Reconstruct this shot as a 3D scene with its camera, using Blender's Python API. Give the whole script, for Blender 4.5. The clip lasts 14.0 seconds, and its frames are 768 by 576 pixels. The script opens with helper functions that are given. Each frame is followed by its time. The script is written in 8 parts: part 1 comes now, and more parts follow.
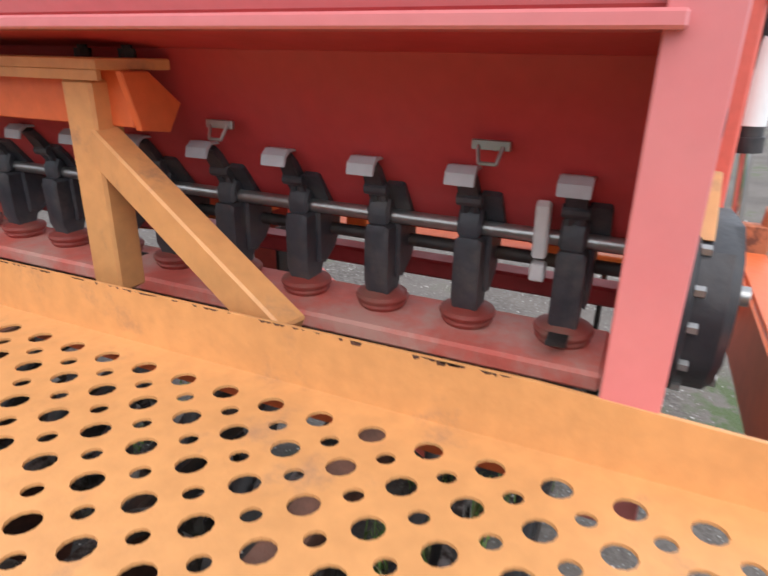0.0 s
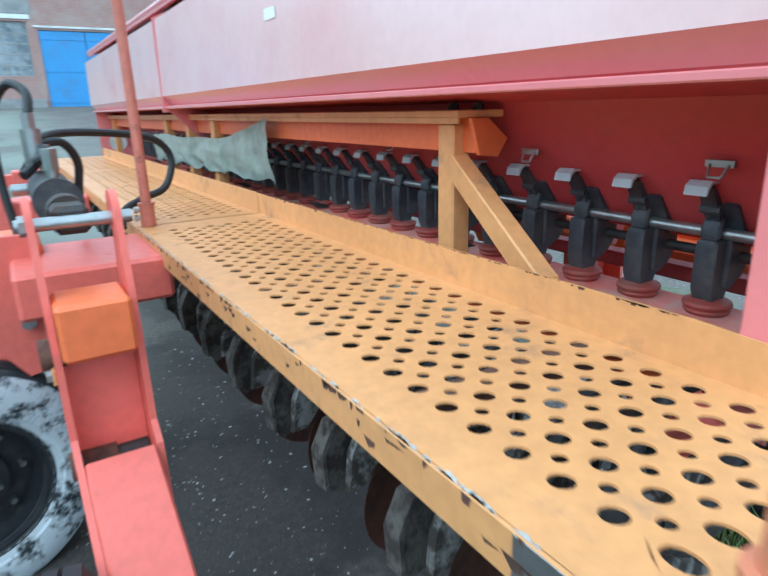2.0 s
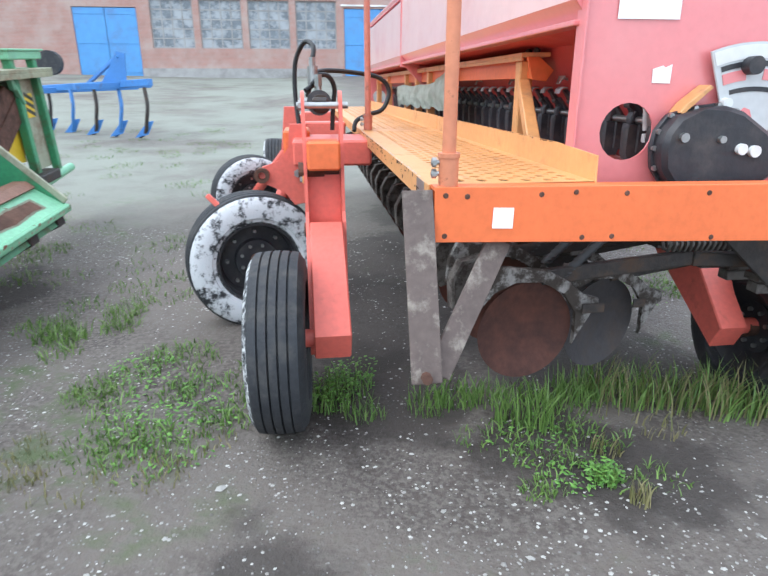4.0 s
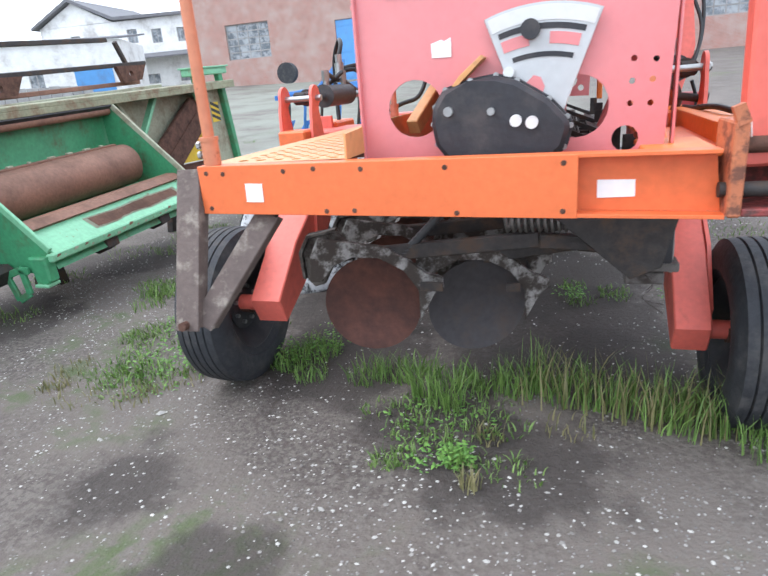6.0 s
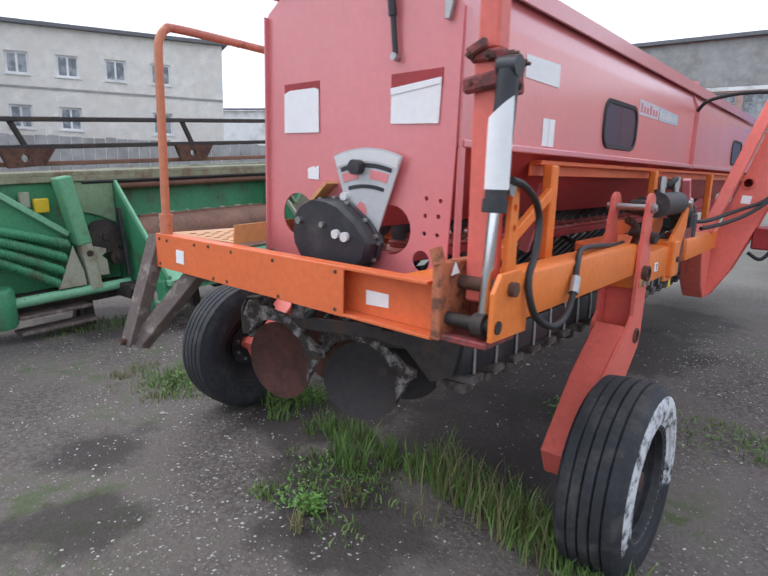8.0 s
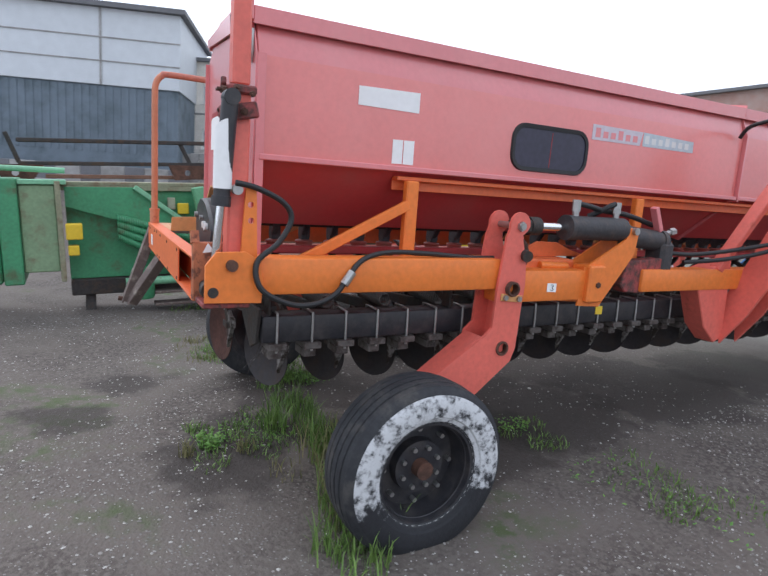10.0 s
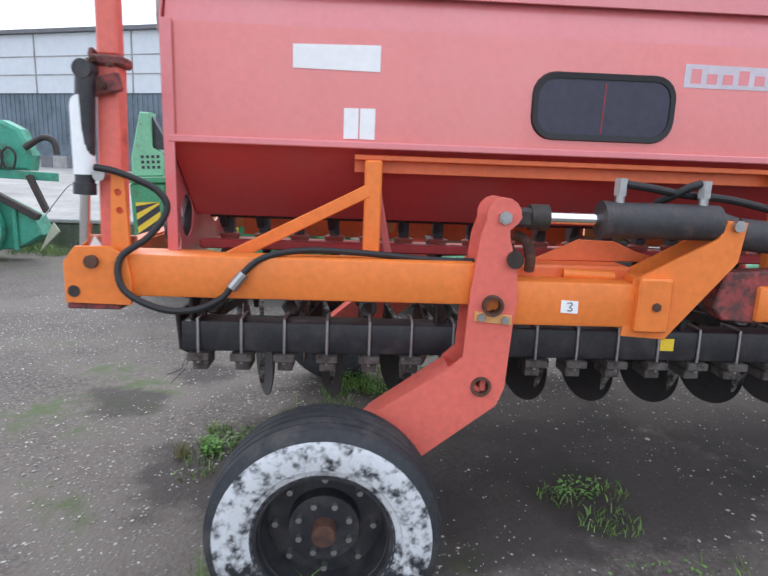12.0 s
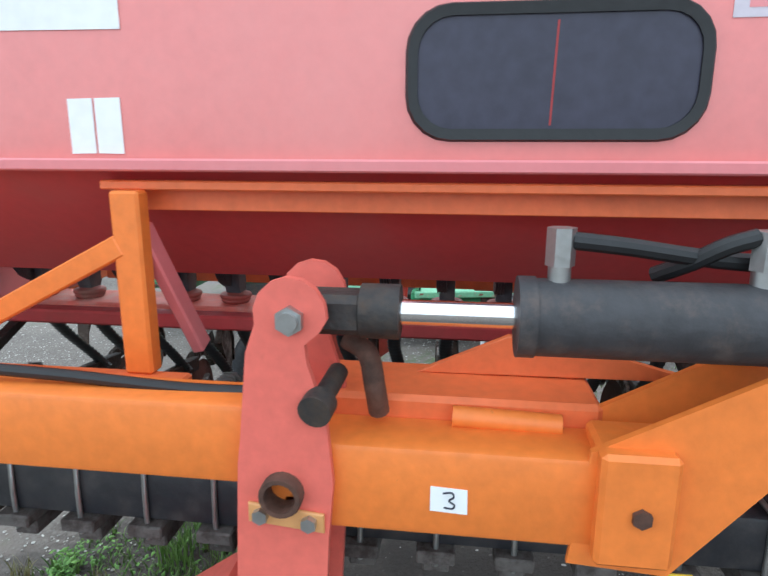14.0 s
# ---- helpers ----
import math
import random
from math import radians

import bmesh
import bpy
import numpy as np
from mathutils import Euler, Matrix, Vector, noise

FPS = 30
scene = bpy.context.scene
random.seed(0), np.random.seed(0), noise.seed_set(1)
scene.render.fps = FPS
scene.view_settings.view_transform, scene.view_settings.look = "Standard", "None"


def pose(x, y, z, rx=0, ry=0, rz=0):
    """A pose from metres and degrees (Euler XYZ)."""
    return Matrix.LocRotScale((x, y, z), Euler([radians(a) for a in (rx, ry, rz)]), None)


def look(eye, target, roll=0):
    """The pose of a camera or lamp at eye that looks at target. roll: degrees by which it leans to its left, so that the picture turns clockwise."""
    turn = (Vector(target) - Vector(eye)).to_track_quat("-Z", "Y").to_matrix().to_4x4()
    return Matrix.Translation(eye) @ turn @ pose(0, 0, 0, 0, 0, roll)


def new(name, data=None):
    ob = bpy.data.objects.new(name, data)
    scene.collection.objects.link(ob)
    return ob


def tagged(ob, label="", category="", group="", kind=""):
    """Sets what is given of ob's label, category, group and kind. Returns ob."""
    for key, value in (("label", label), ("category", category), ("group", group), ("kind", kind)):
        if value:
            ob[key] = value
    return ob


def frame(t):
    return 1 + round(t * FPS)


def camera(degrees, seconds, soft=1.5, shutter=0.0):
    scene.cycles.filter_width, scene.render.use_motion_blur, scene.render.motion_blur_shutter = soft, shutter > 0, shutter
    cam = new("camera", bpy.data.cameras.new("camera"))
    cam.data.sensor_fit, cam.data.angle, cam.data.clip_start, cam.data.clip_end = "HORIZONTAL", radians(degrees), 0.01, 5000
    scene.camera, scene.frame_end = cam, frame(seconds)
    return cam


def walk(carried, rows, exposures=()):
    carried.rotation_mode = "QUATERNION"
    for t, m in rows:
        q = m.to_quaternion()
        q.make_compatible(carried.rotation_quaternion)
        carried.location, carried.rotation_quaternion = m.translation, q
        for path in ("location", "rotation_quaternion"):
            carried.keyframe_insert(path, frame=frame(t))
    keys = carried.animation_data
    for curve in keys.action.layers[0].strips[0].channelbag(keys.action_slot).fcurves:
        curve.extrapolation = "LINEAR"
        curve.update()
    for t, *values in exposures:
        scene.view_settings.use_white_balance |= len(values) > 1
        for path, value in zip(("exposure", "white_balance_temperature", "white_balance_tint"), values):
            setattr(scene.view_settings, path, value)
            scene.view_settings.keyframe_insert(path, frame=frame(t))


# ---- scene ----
cam = camera(66.5, 14.0, shutter=0.3)
PATH = [
    (0, (-0.086, 0.286, 1.555), (1.613, 1.045, 0.822), 1.2),
    (0.5, (0.007, 0.333, 1.574), (1.566, 1.391, 0.901), -1.4),
    (1, (-0.032, 0.363, 1.587), (1.381, 1.645, 0.987), -3.2),
    (1.5, (-0.183, 0.243, 1.572), (1.017, 1.733, 0.991), -3.0),
    (2, (-0.366, -0.104, 1.558), (0.642, 1.52, 0.968), -1.5),
    (2.2, (-0.372, -0.295, 1.505), (0.493, 1.415, 0.939), -0.4),
    (2.5, (-0.439, -0.574, 1.481), (0.242, 1.182, 0.809), 0.4),
    (3, (-0.472, -0.977, 1.439), (0.063, 0.853, 0.835), -0.8),
    (3.2, (-0.49, -1.133, 1.425), (0.025, 0.692, 0.789), -0.5),
    (5.3, (0.583, -1.694, 1.395), (0.163, 0.146, 0.733), -2.2),
    (5.5, (0.782, -1.691, 1.384), (0.31, 0.122, 0.683), -3.1),
    (6, (1.126, -1.64, 1.343), (0.541, 0.16, 0.699), -4.7),
    (6.5, (1.453, -1.551, 1.421), (0.757, 0.253, 0.91), -2.1),
    (7, (1.767, -1.625, 1.542), (0.925, 0.178, 1.337), 2.2),
    (7.5, (2.135, -1.611, 1.522), (1.131, 0.087, 1.19), -0.2),
    (7.6, (2.186, -1.595, 1.489), (1.153, 0.089, 1.172), -0.3),
    (8, (2.464, -1.418, 1.459), (1.241, 0.115, 1.065), 1.6),
    (8.3, (2.683, -1.341, 1.471), (1.414, 0.173, 1.158), -0.0),
    (8.5, (2.9, -1.251, 1.483), (1.599, 0.241, 1.198), 2.3),
    (8.7, (3.074, -1.178, 1.502), (1.723, 0.259, 1.171), 1.9),
    (10.8, (4.078, 0.165, 1.434), (2.203, 0.781, 1.107), 4.3),
    (11, (4.071, 0.306, 1.441), (2.173, 0.838, 1.099), 3.1),
    (11.5, (3.971, 0.688, 1.47), (2.013, 0.885, 1.113), 3.0),
    (12, (3.681, 0.983, 1.462), (1.722, 1.079, 1.07), 2.1),
    (12.5, (3.356, 1.23, 1.523), (1.402, 1.271, 1.096), 1.3),
    (13, (3.076, 1.478, 1.537), (1.122, 1.337, 1.135), 2.3),
    (13.3, (2.901, 1.579, 1.573), (0.962, 1.374, 1.128), 2.0),
    (13.5, (2.777, 1.627, 1.56), (0.833, 1.381, 1.158), 2.0),
    (14, (2.582, 1.738, 1.576), (0.648, 1.487, 1.131), 0.2),
]
EXPOSURES = [(0.0, 0.35, 6400, 11), (0.5, 0.34, 6300, 11), (1.0, 0.50, 5250, -7), (1.5, 0.52, 4800, -12), (2.0, 0.46, 4900, -10), (2.5, 0.58, 4950, -10), (3.0, 0.72, 5400, -4), (5.5, 0.80, 6000, 10), (6.5, 0.82, 6100, 11), (7.0, 0.48, 6100, 12), (7.5, 0.02, 6100, 14), (8.7, 0.08, 6100, 13), (11.0, 0.05, 6100, 13), (11.5, 0.18, 6100, 13), (12.5, 0.58, 6050, 9), (13.0, 0.62, 5950, 5), (14.0, 0.66, 5850, 2)]
walk(cam, [(t, look(eye, target, roll)) for t, eye, target, roll in PATH], EXPOSURES)

# ---- sky and light: overcast, bright white ----
world = bpy.data.worlds.new("overcast")
scene.world = world
world.use_nodes = True
wn, wl = world.node_tree.nodes, world.node_tree.links
sky = wn.new("ShaderNodeTexSky")
sky.sky_type, sky.sun_disc = "NISHITA", False
sky.sun_elevation, sky.sun_rotation = radians(47), radians(-60)
sky.air_density, sky.dust_density = 1.0, 4.0
wmix = wn.new("ShaderNodeMix")
wmix.data_type = "RGBA"
wmix.inputs["Factor"].default_value = 0.82
wnoise = wn.new("ShaderNodeTexNoise")
wnoise.inputs["Scale"].default_value, wnoise.inputs["Detail"].default_value = 2.2, 6
wmap = wn.new("ShaderNodeMapping")
wmap.inputs["Scale"].default_value = (1, 1, 3.5)
wco = wn.new("ShaderNodeTexCoord")
wramp = wn.new("ShaderNodeValToRGB")
wramp.color_ramp.elements[0].position, wramp.color_ramp.elements[0].color = 0.32, (8.4, 9.2, 10.2, 1)
wramp.color_ramp.elements[1].position, wramp.color_ramp.elements[1].color = 0.62, (10.6, 11.1, 11.7, 1)
wl.new(wco.outputs["Generated"], wmap.inputs["Vector"])
wl.new(wmap.outputs["Vector"], wnoise.inputs["Vector"])
wl.new(wnoise.outputs["Fac"], wramp.inputs["Fac"])
wl.new(sky.outputs["Color"], wmix.inputs[6])
wl.new(wramp.outputs["Color"], wmix.inputs[7])
wl.new(wmix.outputs[2], wn["Background"].inputs["Color"])
wn["Background"].inputs["Strength"].default_value = 0.135
sun = new("sun", bpy.data.lights.new("sun", "SUN"))
sun.data.energy, sun.data.angle, sun.data.color = 1.1, radians(45), (1.0, 0.98, 0.95)
sun.matrix_world = look((-6, -3.5, 7.5), (0, 0, 0))


# ---- materials ----
def mat(name, color, rough=0.5, metal=0.0, spread=0.12, scale=9.0, dirt=None, dirt_at=0.62, dirt_soft=0.08, dirt_scale=5.0, bump=0.15, bump_scale=60.0, spec=0.5, vary=0.0, coat=0.0):
    """Paint, metal, rubber or wood: a base colour with two scales of change, worn or dirty patches and a fine relief."""
    m = bpy.data.materials.new(name)
    m.use_nodes = True
    n, l = m.node_tree.nodes, m.node_tree.links
    b = n["Principled BSDF"]
    b.inputs["Roughness"].default_value, b.inputs["Metallic"].default_value = rough, metal
    b.inputs["Specular IOR Level"].default_value = spec
    b.inputs["Coat Weight"].default_value, b.inputs["Coat Roughness"].default_value = coat, 0.22
    co = n.new("ShaderNodeNewGeometry")
    big = n.new("ShaderNodeTexNoise")
    big.inputs["Scale"].default_value, big.inputs["Detail"].default_value = scale * 0.25, 5
    fine = n.new("ShaderNodeTexNoise")
    fine.inputs["Scale"].default_value, fine.inputs["Detail"].default_value = scale * 4, 6
    for t in (big, fine):
        l.new(co.outputs["Position"], t.inputs["Vector"])
    add = n.new("ShaderNodeMath")
    add.operation = "ADD"
    l.new(big.outputs["Fac"], add.inputs[0])
    l.new(fine.outputs["Fac"], add.inputs[1])
    rng = n.new("ShaderNodeMapRange")
    rng.inputs["From Min"].default_value, rng.inputs["From Max"].default_value = 0.7, 1.3
    rng.inputs["To Min"].default_value, rng.inputs["To Max"].default_value = 1 - spread, 1 + spread
    l.new(add.outputs[0], rng.inputs["Value"])
    value = rng.outputs["Result"]
    if vary:
        info = n.new("ShaderNodeObjectInfo")
        vr = n.new("ShaderNodeMapRange")
        vr.inputs["To Min"].default_value, vr.inputs["To Max"].default_value = 1 - vary, 1 + vary
        l.new(info.outputs["Random"], vr.inputs["Value"])
        mul = n.new("ShaderNodeMath")
        mul.operation = "MULTIPLY"
        l.new(value, mul.inputs[0])
        l.new(vr.outputs["Result"], mul.inputs[1])
        value = mul.outputs[0]
    tint = n.new("ShaderNodeVectorMath")
    tint.operation = "SCALE"
    tint.inputs[0].default_value = color
    l.new(value, tint.inputs["Scale"])
    out = tint.outputs["Vector"]
    if dirt:
        dn = n.new("ShaderNodeTexNoise")
        dn.inputs["Scale"].default_value, dn.inputs["Detail"].default_value, dn.inputs["Roughness"].default_value = dirt_scale, 9, 0.68
        l.new(co.outputs["Position"], dn.inputs["Vector"])
        dr = n.new("ShaderNodeMapRange")
        dr.interpolation_type = "SMOOTHSTEP"
        dr.inputs["From Min"].default_value, dr.inputs["From Max"].default_value = dirt_at - dirt_soft, dirt_at + dirt_soft
        l.new(dn.outputs["Fac"], dr.inputs["Value"])
        mx = n.new("ShaderNodeMix")
        mx.data_type = "RGBA"
        l.new(dr.outputs["Result"], mx.inputs["Factor"])
        l.new(out, mx.inputs[6])
        mx.inputs[7].default_value = (*dirt, 1)
        out = mx.outputs[2]
        rr = n.new("ShaderNodeMapRange")
        rr.inputs["To Min"].default_value, rr.inputs["To Max"].default_value = rough, min(1.0, rough + 0.3)
        l.new(dr.outputs["Result"], rr.inputs["Value"])
        l.new(rr.outputs["Result"], b.inputs["Roughness"])
    l.new(out, b.inputs["Base Color"])
    if bump:
        bn = n.new("ShaderNodeTexNoise")
        bn.inputs["Scale"].default_value, bn.inputs["Detail"].default_value = bump_scale, 5
        l.new(co.outputs["Position"], bn.inputs["Vector"])
        bp = n.new("ShaderNodeBump")
        bp.inputs["Strength"].default_value, bp.inputs["Distance"].default_value = bump, 0.01
        l.new(bn.outputs["Fac"], bp.inputs["Height"])
        l.new(bp.outputs["Normal"], b.inputs["Normal"])
    return m


RUST = (0.12, 0.045, 0.022)
M_RED = mat("faded_red_paint", (0.73, 0.20, 0.205), 0.32, spread=0.05, dirt=(0.72, 0.28, 0.27), dirt_at=0.60, dirt_soft=0.28, dirt_scale=0.9, bump=0.03, coat=1.0)
M_UNDER = mat("underside_red_paint", (0.56, 0.060, 0.062), 0.42, spread=0.07, dirt=(0.50, 0.12, 0.11), dirt_at=0.60, dirt_soft=0.25, dirt_scale=1.6, bump=0.03)
M_FRONT = mat("sun_faded_red_paint", (0.73, 0.185, 0.165), 0.34, spread=0.06, dirt=(0.74, 0.26, 0.235), dirt_at=0.58, dirt_soft=0.28, dirt_scale=0.8, bump=0.02, coat=0.8)
M_POST = mat("faded_orange_paint", (0.60, 0.218, 0.115), 0.5, spread=0.12, dirt=(0.28, 0.11, 0.06), dirt_at=0.63, dirt_soft=0.06, dirt_scale=18, bump=0.08)
# faded red with the bright sky's reflection painted in as a paler colour
M_SHEEN = mat("sky_sheen_faded_red_paint", (0.84, 0.56, 0.535), 0.30, spread=0.04, dirt=(0.70, 0.25, 0.25), dirt_at=0.66, dirt_soft=0.25, dirt_scale=0.8, bump=0.02, coat=1.0)
M_CLAMP = mat("greasy_and_shaded_red_paint", (0.30, 0.055, 0.05), 0.6, spread=0.25, dirt=(0.10, 0.05, 0.045), dirt_at=0.5, dirt_soft=0.12, dirt_scale=24, bump=0.4)
M_RUSTRED = mat("rust_streaked_orange", (0.50, 0.165, 0.075), 0.55, spread=0.2, dirt=(0.17, 0.07, 0.045), dirt_at=0.52, dirt_soft=0.08, dirt_scale=18, bump=0.3)
M_DEEPRED = mat("red_paint", (0.40, 0.035, 0.038), 0.5, spread=0.12, dirt=(0.26, 0.04, 0.035), dirt_at=0.6, dirt_soft=0.2, dirt_scale=3, bump=0.05)
M_ORANGE = mat("orange_paint", (0.78, 0.170, 0.052), 0.45, spread=0.10, dirt=RUST, dirt_at=0.73, dirt_soft=0.03, dirt_scale=14, bump=0.08)
M_ORANGE2 = mat("bright_orange_paint", (0.82, 0.212, 0.036), 0.45, spread=0.10, dirt=(0.20, 0.07, 0.03), dirt_at=0.72, dirt_soft=0.04, dirt_scale=9, bump=0.08)
M_YELLOW = mat("worn_yellow_orange_paint", (0.69, 0.335, 0.125), 0.42, spread=0.10, dirt=(0.40, 0.22, 0.12), dirt_at=0.645, dirt_soft=0.10, dirt_scale=7, bump=0.10)
M_SCARLET = mat("scarlet_paint", (0.76, 0.155, 0.115), 0.42, spread=0.10, dirt=(0.45, 0.10, 0.06), dirt_at=0.68, dirt_soft=0.1, dirt_scale=6, bump=0.06)
M_RUST = mat("rusty_steel", (0.13, 0.062, 0.042), 0.75, metal=0.2, spread=0.3, dirt=(0.07, 0.04, 0.03), dirt_at=0.55, dirt_soft=0.15, dirt_scale=12, bump=0.4)
M_DISC = mat("rusted_disc_steel", (0.105, 0.040, 0.028), 0.55, metal=0.4, spread=0.25, dirt=(0.06, 0.03, 0.025), dirt_at=0.55, dirt_soft=0.2, dirt_scale=8, bump=0.25)
M_PLANK = mat("weathered_brown_steel", (0.125, 0.092, 0.080), 0.7, spread=0.2, dirt=(0.30, 0.26, 0.22), dirt_at=0.6, dirt_soft=0.1, dirt_scale=16, bump=0.3)
M_BLACK = mat("black_plastic", (0.026, 0.026, 0.031), 0.40, spread=0.2, dirt=(0.085, 0.075, 0.07), dirt_at=0.62, dirt_soft=0.2, dirt_scale=10, bump=0.12)
M_DARK = mat("dirty_dark_steel", (0.045, 0.040, 0.038), 0.6, metal=0.3, spread=0.3, dirt=(0.10, 0.065, 0.045), dirt_at=0.58, dirt_soft=0.12, dirt_scale=9, bump=0.3)
M_STEEL = mat("galvanised_steel", (0.42, 0.42, 0.41), 0.35, metal=0.85, spread=0.15, bump=0.1)
M_CHROME = mat("chrome_rod", (0.78, 0.78, 0.79), 0.12, metal=1.0, spread=0.03, bump=0.0)
M_RUBBER = mat("tyre_rubber", (0.028, 0.030, 0.035), 0.72, spread=0.25, dirt=(0.085, 0.08, 0.075), dirt_at=0.60, dirt_soft=0.15, dirt_scale=9, bump=0.3)
M_WHITEWALL = mat("flaking_white_paint_on_rubber", (0.025, 0.026, 0.03), 0.75, spread=0.2, dirt=(0.64, 0.65, 0.67), dirt_at=0.455, dirt_soft=0.07, dirt_scale=14, bump=0.4)
M_WORNWALL = mat("worn_white_paint_on_rubber", (0.022, 0.023, 0.027), 0.75, spread=0.2, dirt=(0.62, 0.63, 0.64), dirt_at=0.50, dirt_soft=0.10, dirt_scale=20, bump=0.4)

M_SPECKWALL = mat("white_paint_specks_on_rubber", (0.022, 0.023, 0.027), 0.75, spread=0.2, dirt=(0.62, 0.63, 0.64), dirt_at=0.52, dirt_soft=0.10, dirt_scale=24, bump=0.4)


def bare_below(m, side):
    """Takes the paint off the part of a tyre's wall that stands in the dirt; side: sign of the wheel's own x axis that looks up."""
    n, l = m.node_tree.nodes, m.node_tree.links
    link = [k for k in l if k.to_node.type == "MAP_RANGE" and k.from_node.type == "TEX_NOISE"][-1]
    patches, edge = link.from_socket, link.to_socket
    co = n.new("ShaderNodeTexCoord")
    ax = n.new("ShaderNodeSeparateXYZ")
    l.new(co.outputs["Object"], ax.inputs[0])
    off = n.new("ShaderNodeMapRange")
    off.interpolation_type = "SMOOTHSTEP"
    off.inputs["From Min"].default_value, off.inputs["From Max"].default_value = -0.27 * side, 0.0 * side
    off.inputs["To Min"].default_value, off.inputs["To Max"].default_value = -0.36, 0.05
    l.new(ax.outputs["X"], off.inputs["Value"])
    add = n.new("ShaderNodeMath")
    add.operation = "ADD"
    l.new(patches, add.inputs[0])
    l.new(off.outputs["Result"], add.inputs[1])
    l.new(add.outputs[0], edge)


bare_below(M_WORNWALL, -1)
M_CYL = mat("worn_grey_black_paint", (0.040, 0.038, 0.041), 0.55, spread=0.25, dirt=(0.11, 0.085, 0.075), dirt_at=0.60, dirt_soft=0.15, dirt_scale=16, bump=0.2)
M_HOSE = mat("hydraulic_hose_rubber", (0.014, 0.014, 0.015), 0.5, spread=0.2, bump=0.1)
M_PAPER = mat("white_paper", (0.88, 0.88, 0.87), 0.8, spread=0.04, bump=0.06, bump_scale=25)
M_INK = mat("dark_ink", (0.03, 0.03, 0.05), 0.8, spread=0.05, bump=0)
M_WHITEPLATE = mat("white_enamel_plate", (0.70, 0.70, 0.68), 0.35, spread=0.05, bump=0.03)
M_CLOTH = mat("grey_green_tarpaulin", (0.55, 0.60, 0.54), 0.85, spread=0.12, dirt=(0.36, 0.42, 0.34), dirt_at=0.58, dirt_soft=0.15, dirt_scale=7, bump=0.5, bump_scale=30)
M_WINDOW = mat("dark_hopper_window", (0.045, 0.042, 0.066), 0.28, spread=0.2, bump=0.02, spec=0.35)
M_GREEN = mat("green_machine_paint", (0.062, 0.285, 0.135), 0.45, spread=0.18, dirt=(0.10, 0.12, 0.06), dirt_at=0.60, dirt_soft=0.12, dirt_scale=4, bump=0.1)
M_PALEGREEN = mat("pale_green_paint", (0.20, 0.47, 0.28), 0.45, spread=0.15, dirt=(0.16, 0.09, 0.05), dirt_at=0.66, dirt_soft=0.06, dirt_scale=9, bump=0.1)
M_YELLOWP = mat("yellow_plastic", (0.75, 0.52, 0.03), 0.45, spread=0.08, bump=0.03)
M_BLUE = mat("blue_paint", (0.06, 0.20, 0.50), 0.5, spread=0.15, dirt=(0.10, 0.10, 0.12), dirt_at=0.66, dirt_soft=0.1, dirt_scale=6, bump=0.1)
M_RAIL = mat("salmon_red_paint", (0.52, 0.17, 0.115), 0.5, spread=0.14, dirt=(0.22, 0.10, 0.07), dirt_at=0.62, dirt_soft=0.08, dirt_scale=14, bump=0.08)
M_DUSTRED = mat("dusty_red_paint", (0.76, 0.17, 0.13), 0.6, spread=0.1, dirt=(0.68, 0.38, 0.32), dirt_at=0.52, dirt_soft=0.14, dirt_scale=6, bump=0.08)
M_PALE = mat("boot_grey_casting", (0.31, 0.295, 0.28), 0.5, metal=0.4, spread=0.2, dirt=(0.06, 0.048, 0.04), dirt_at=0.47, dirt_soft=0.08, dirt_scale=14, bump=0.35)


# ---- mesh helpers ----
def empty(name, label="", category="", group="", kind="", at=(0, 0, 0)):
    ob = new(name)
    ob.empty_display_size = 0.1
    ob.location = at
    return tagged(ob, label, category, group, kind)


def mesh_of(name, bm, material, smooth=None):
    me = bpy.data.meshes.new(name)
    bmesh.ops.recalc_face_normals(bm, faces=bm.faces)
    bm.to_mesh(me)
    bm.free()
    for m in (material if isinstance(material, (list, tuple)) else [material]):
        me.materials.append(m)
    if smooth is not None:
        me.polygons.foreach_set("use_smooth", [True] * len(me.polygons))
        me.set_sharp_from_angle(angle=radians(smooth))
    return me


def part(name, bm, material, parent=None, label="", smooth=35, kind=""):
    ob = new(name, mesh_of(name, bm, material, smooth))
    if parent is not None:
        ob.parent = parent
    return tagged(ob, label, kind=kind)


def box(bm, x0, x1, y0, y1, z0, z1, bevel=0.0, seg=1, m=None):
    vs = bmesh.ops.create_cube(bm, size=1)["verts"]
    mt = Matrix.Translation(((x0 + x1) / 2, (y0 + y1) / 2, (z0 + z1) / 2)) @ Matrix.Diagonal((abs(x1 - x0), abs(y1 - y0), abs(z1 - z0), 1))
    bmesh.ops.transform(bm, matrix=(m @ mt) if m else mt, verts=vs)
    if bevel:
        es = list({e for v in vs for e in v.link_edges})
        bmesh.ops.bevel(bm, geom=es, offset=bevel, segments=seg, affect="EDGES", profile=0.5)
    return bm


def cyl(bm, a, b, r, r2=None, seg=20, cap=True):
    a, b = Vector(a), Vector(b)
    d = b - a
    m = Matrix.Translation((a + b) / 2) @ d.to_track_quat("Z", "Y").to_matrix().to_4x4()
    bmesh.ops.create_cone(bm, cap_ends=cap, segments=seg, radius1=r, radius2=r if r2 is None else r2, depth=d.length, matrix=m)
    return bm


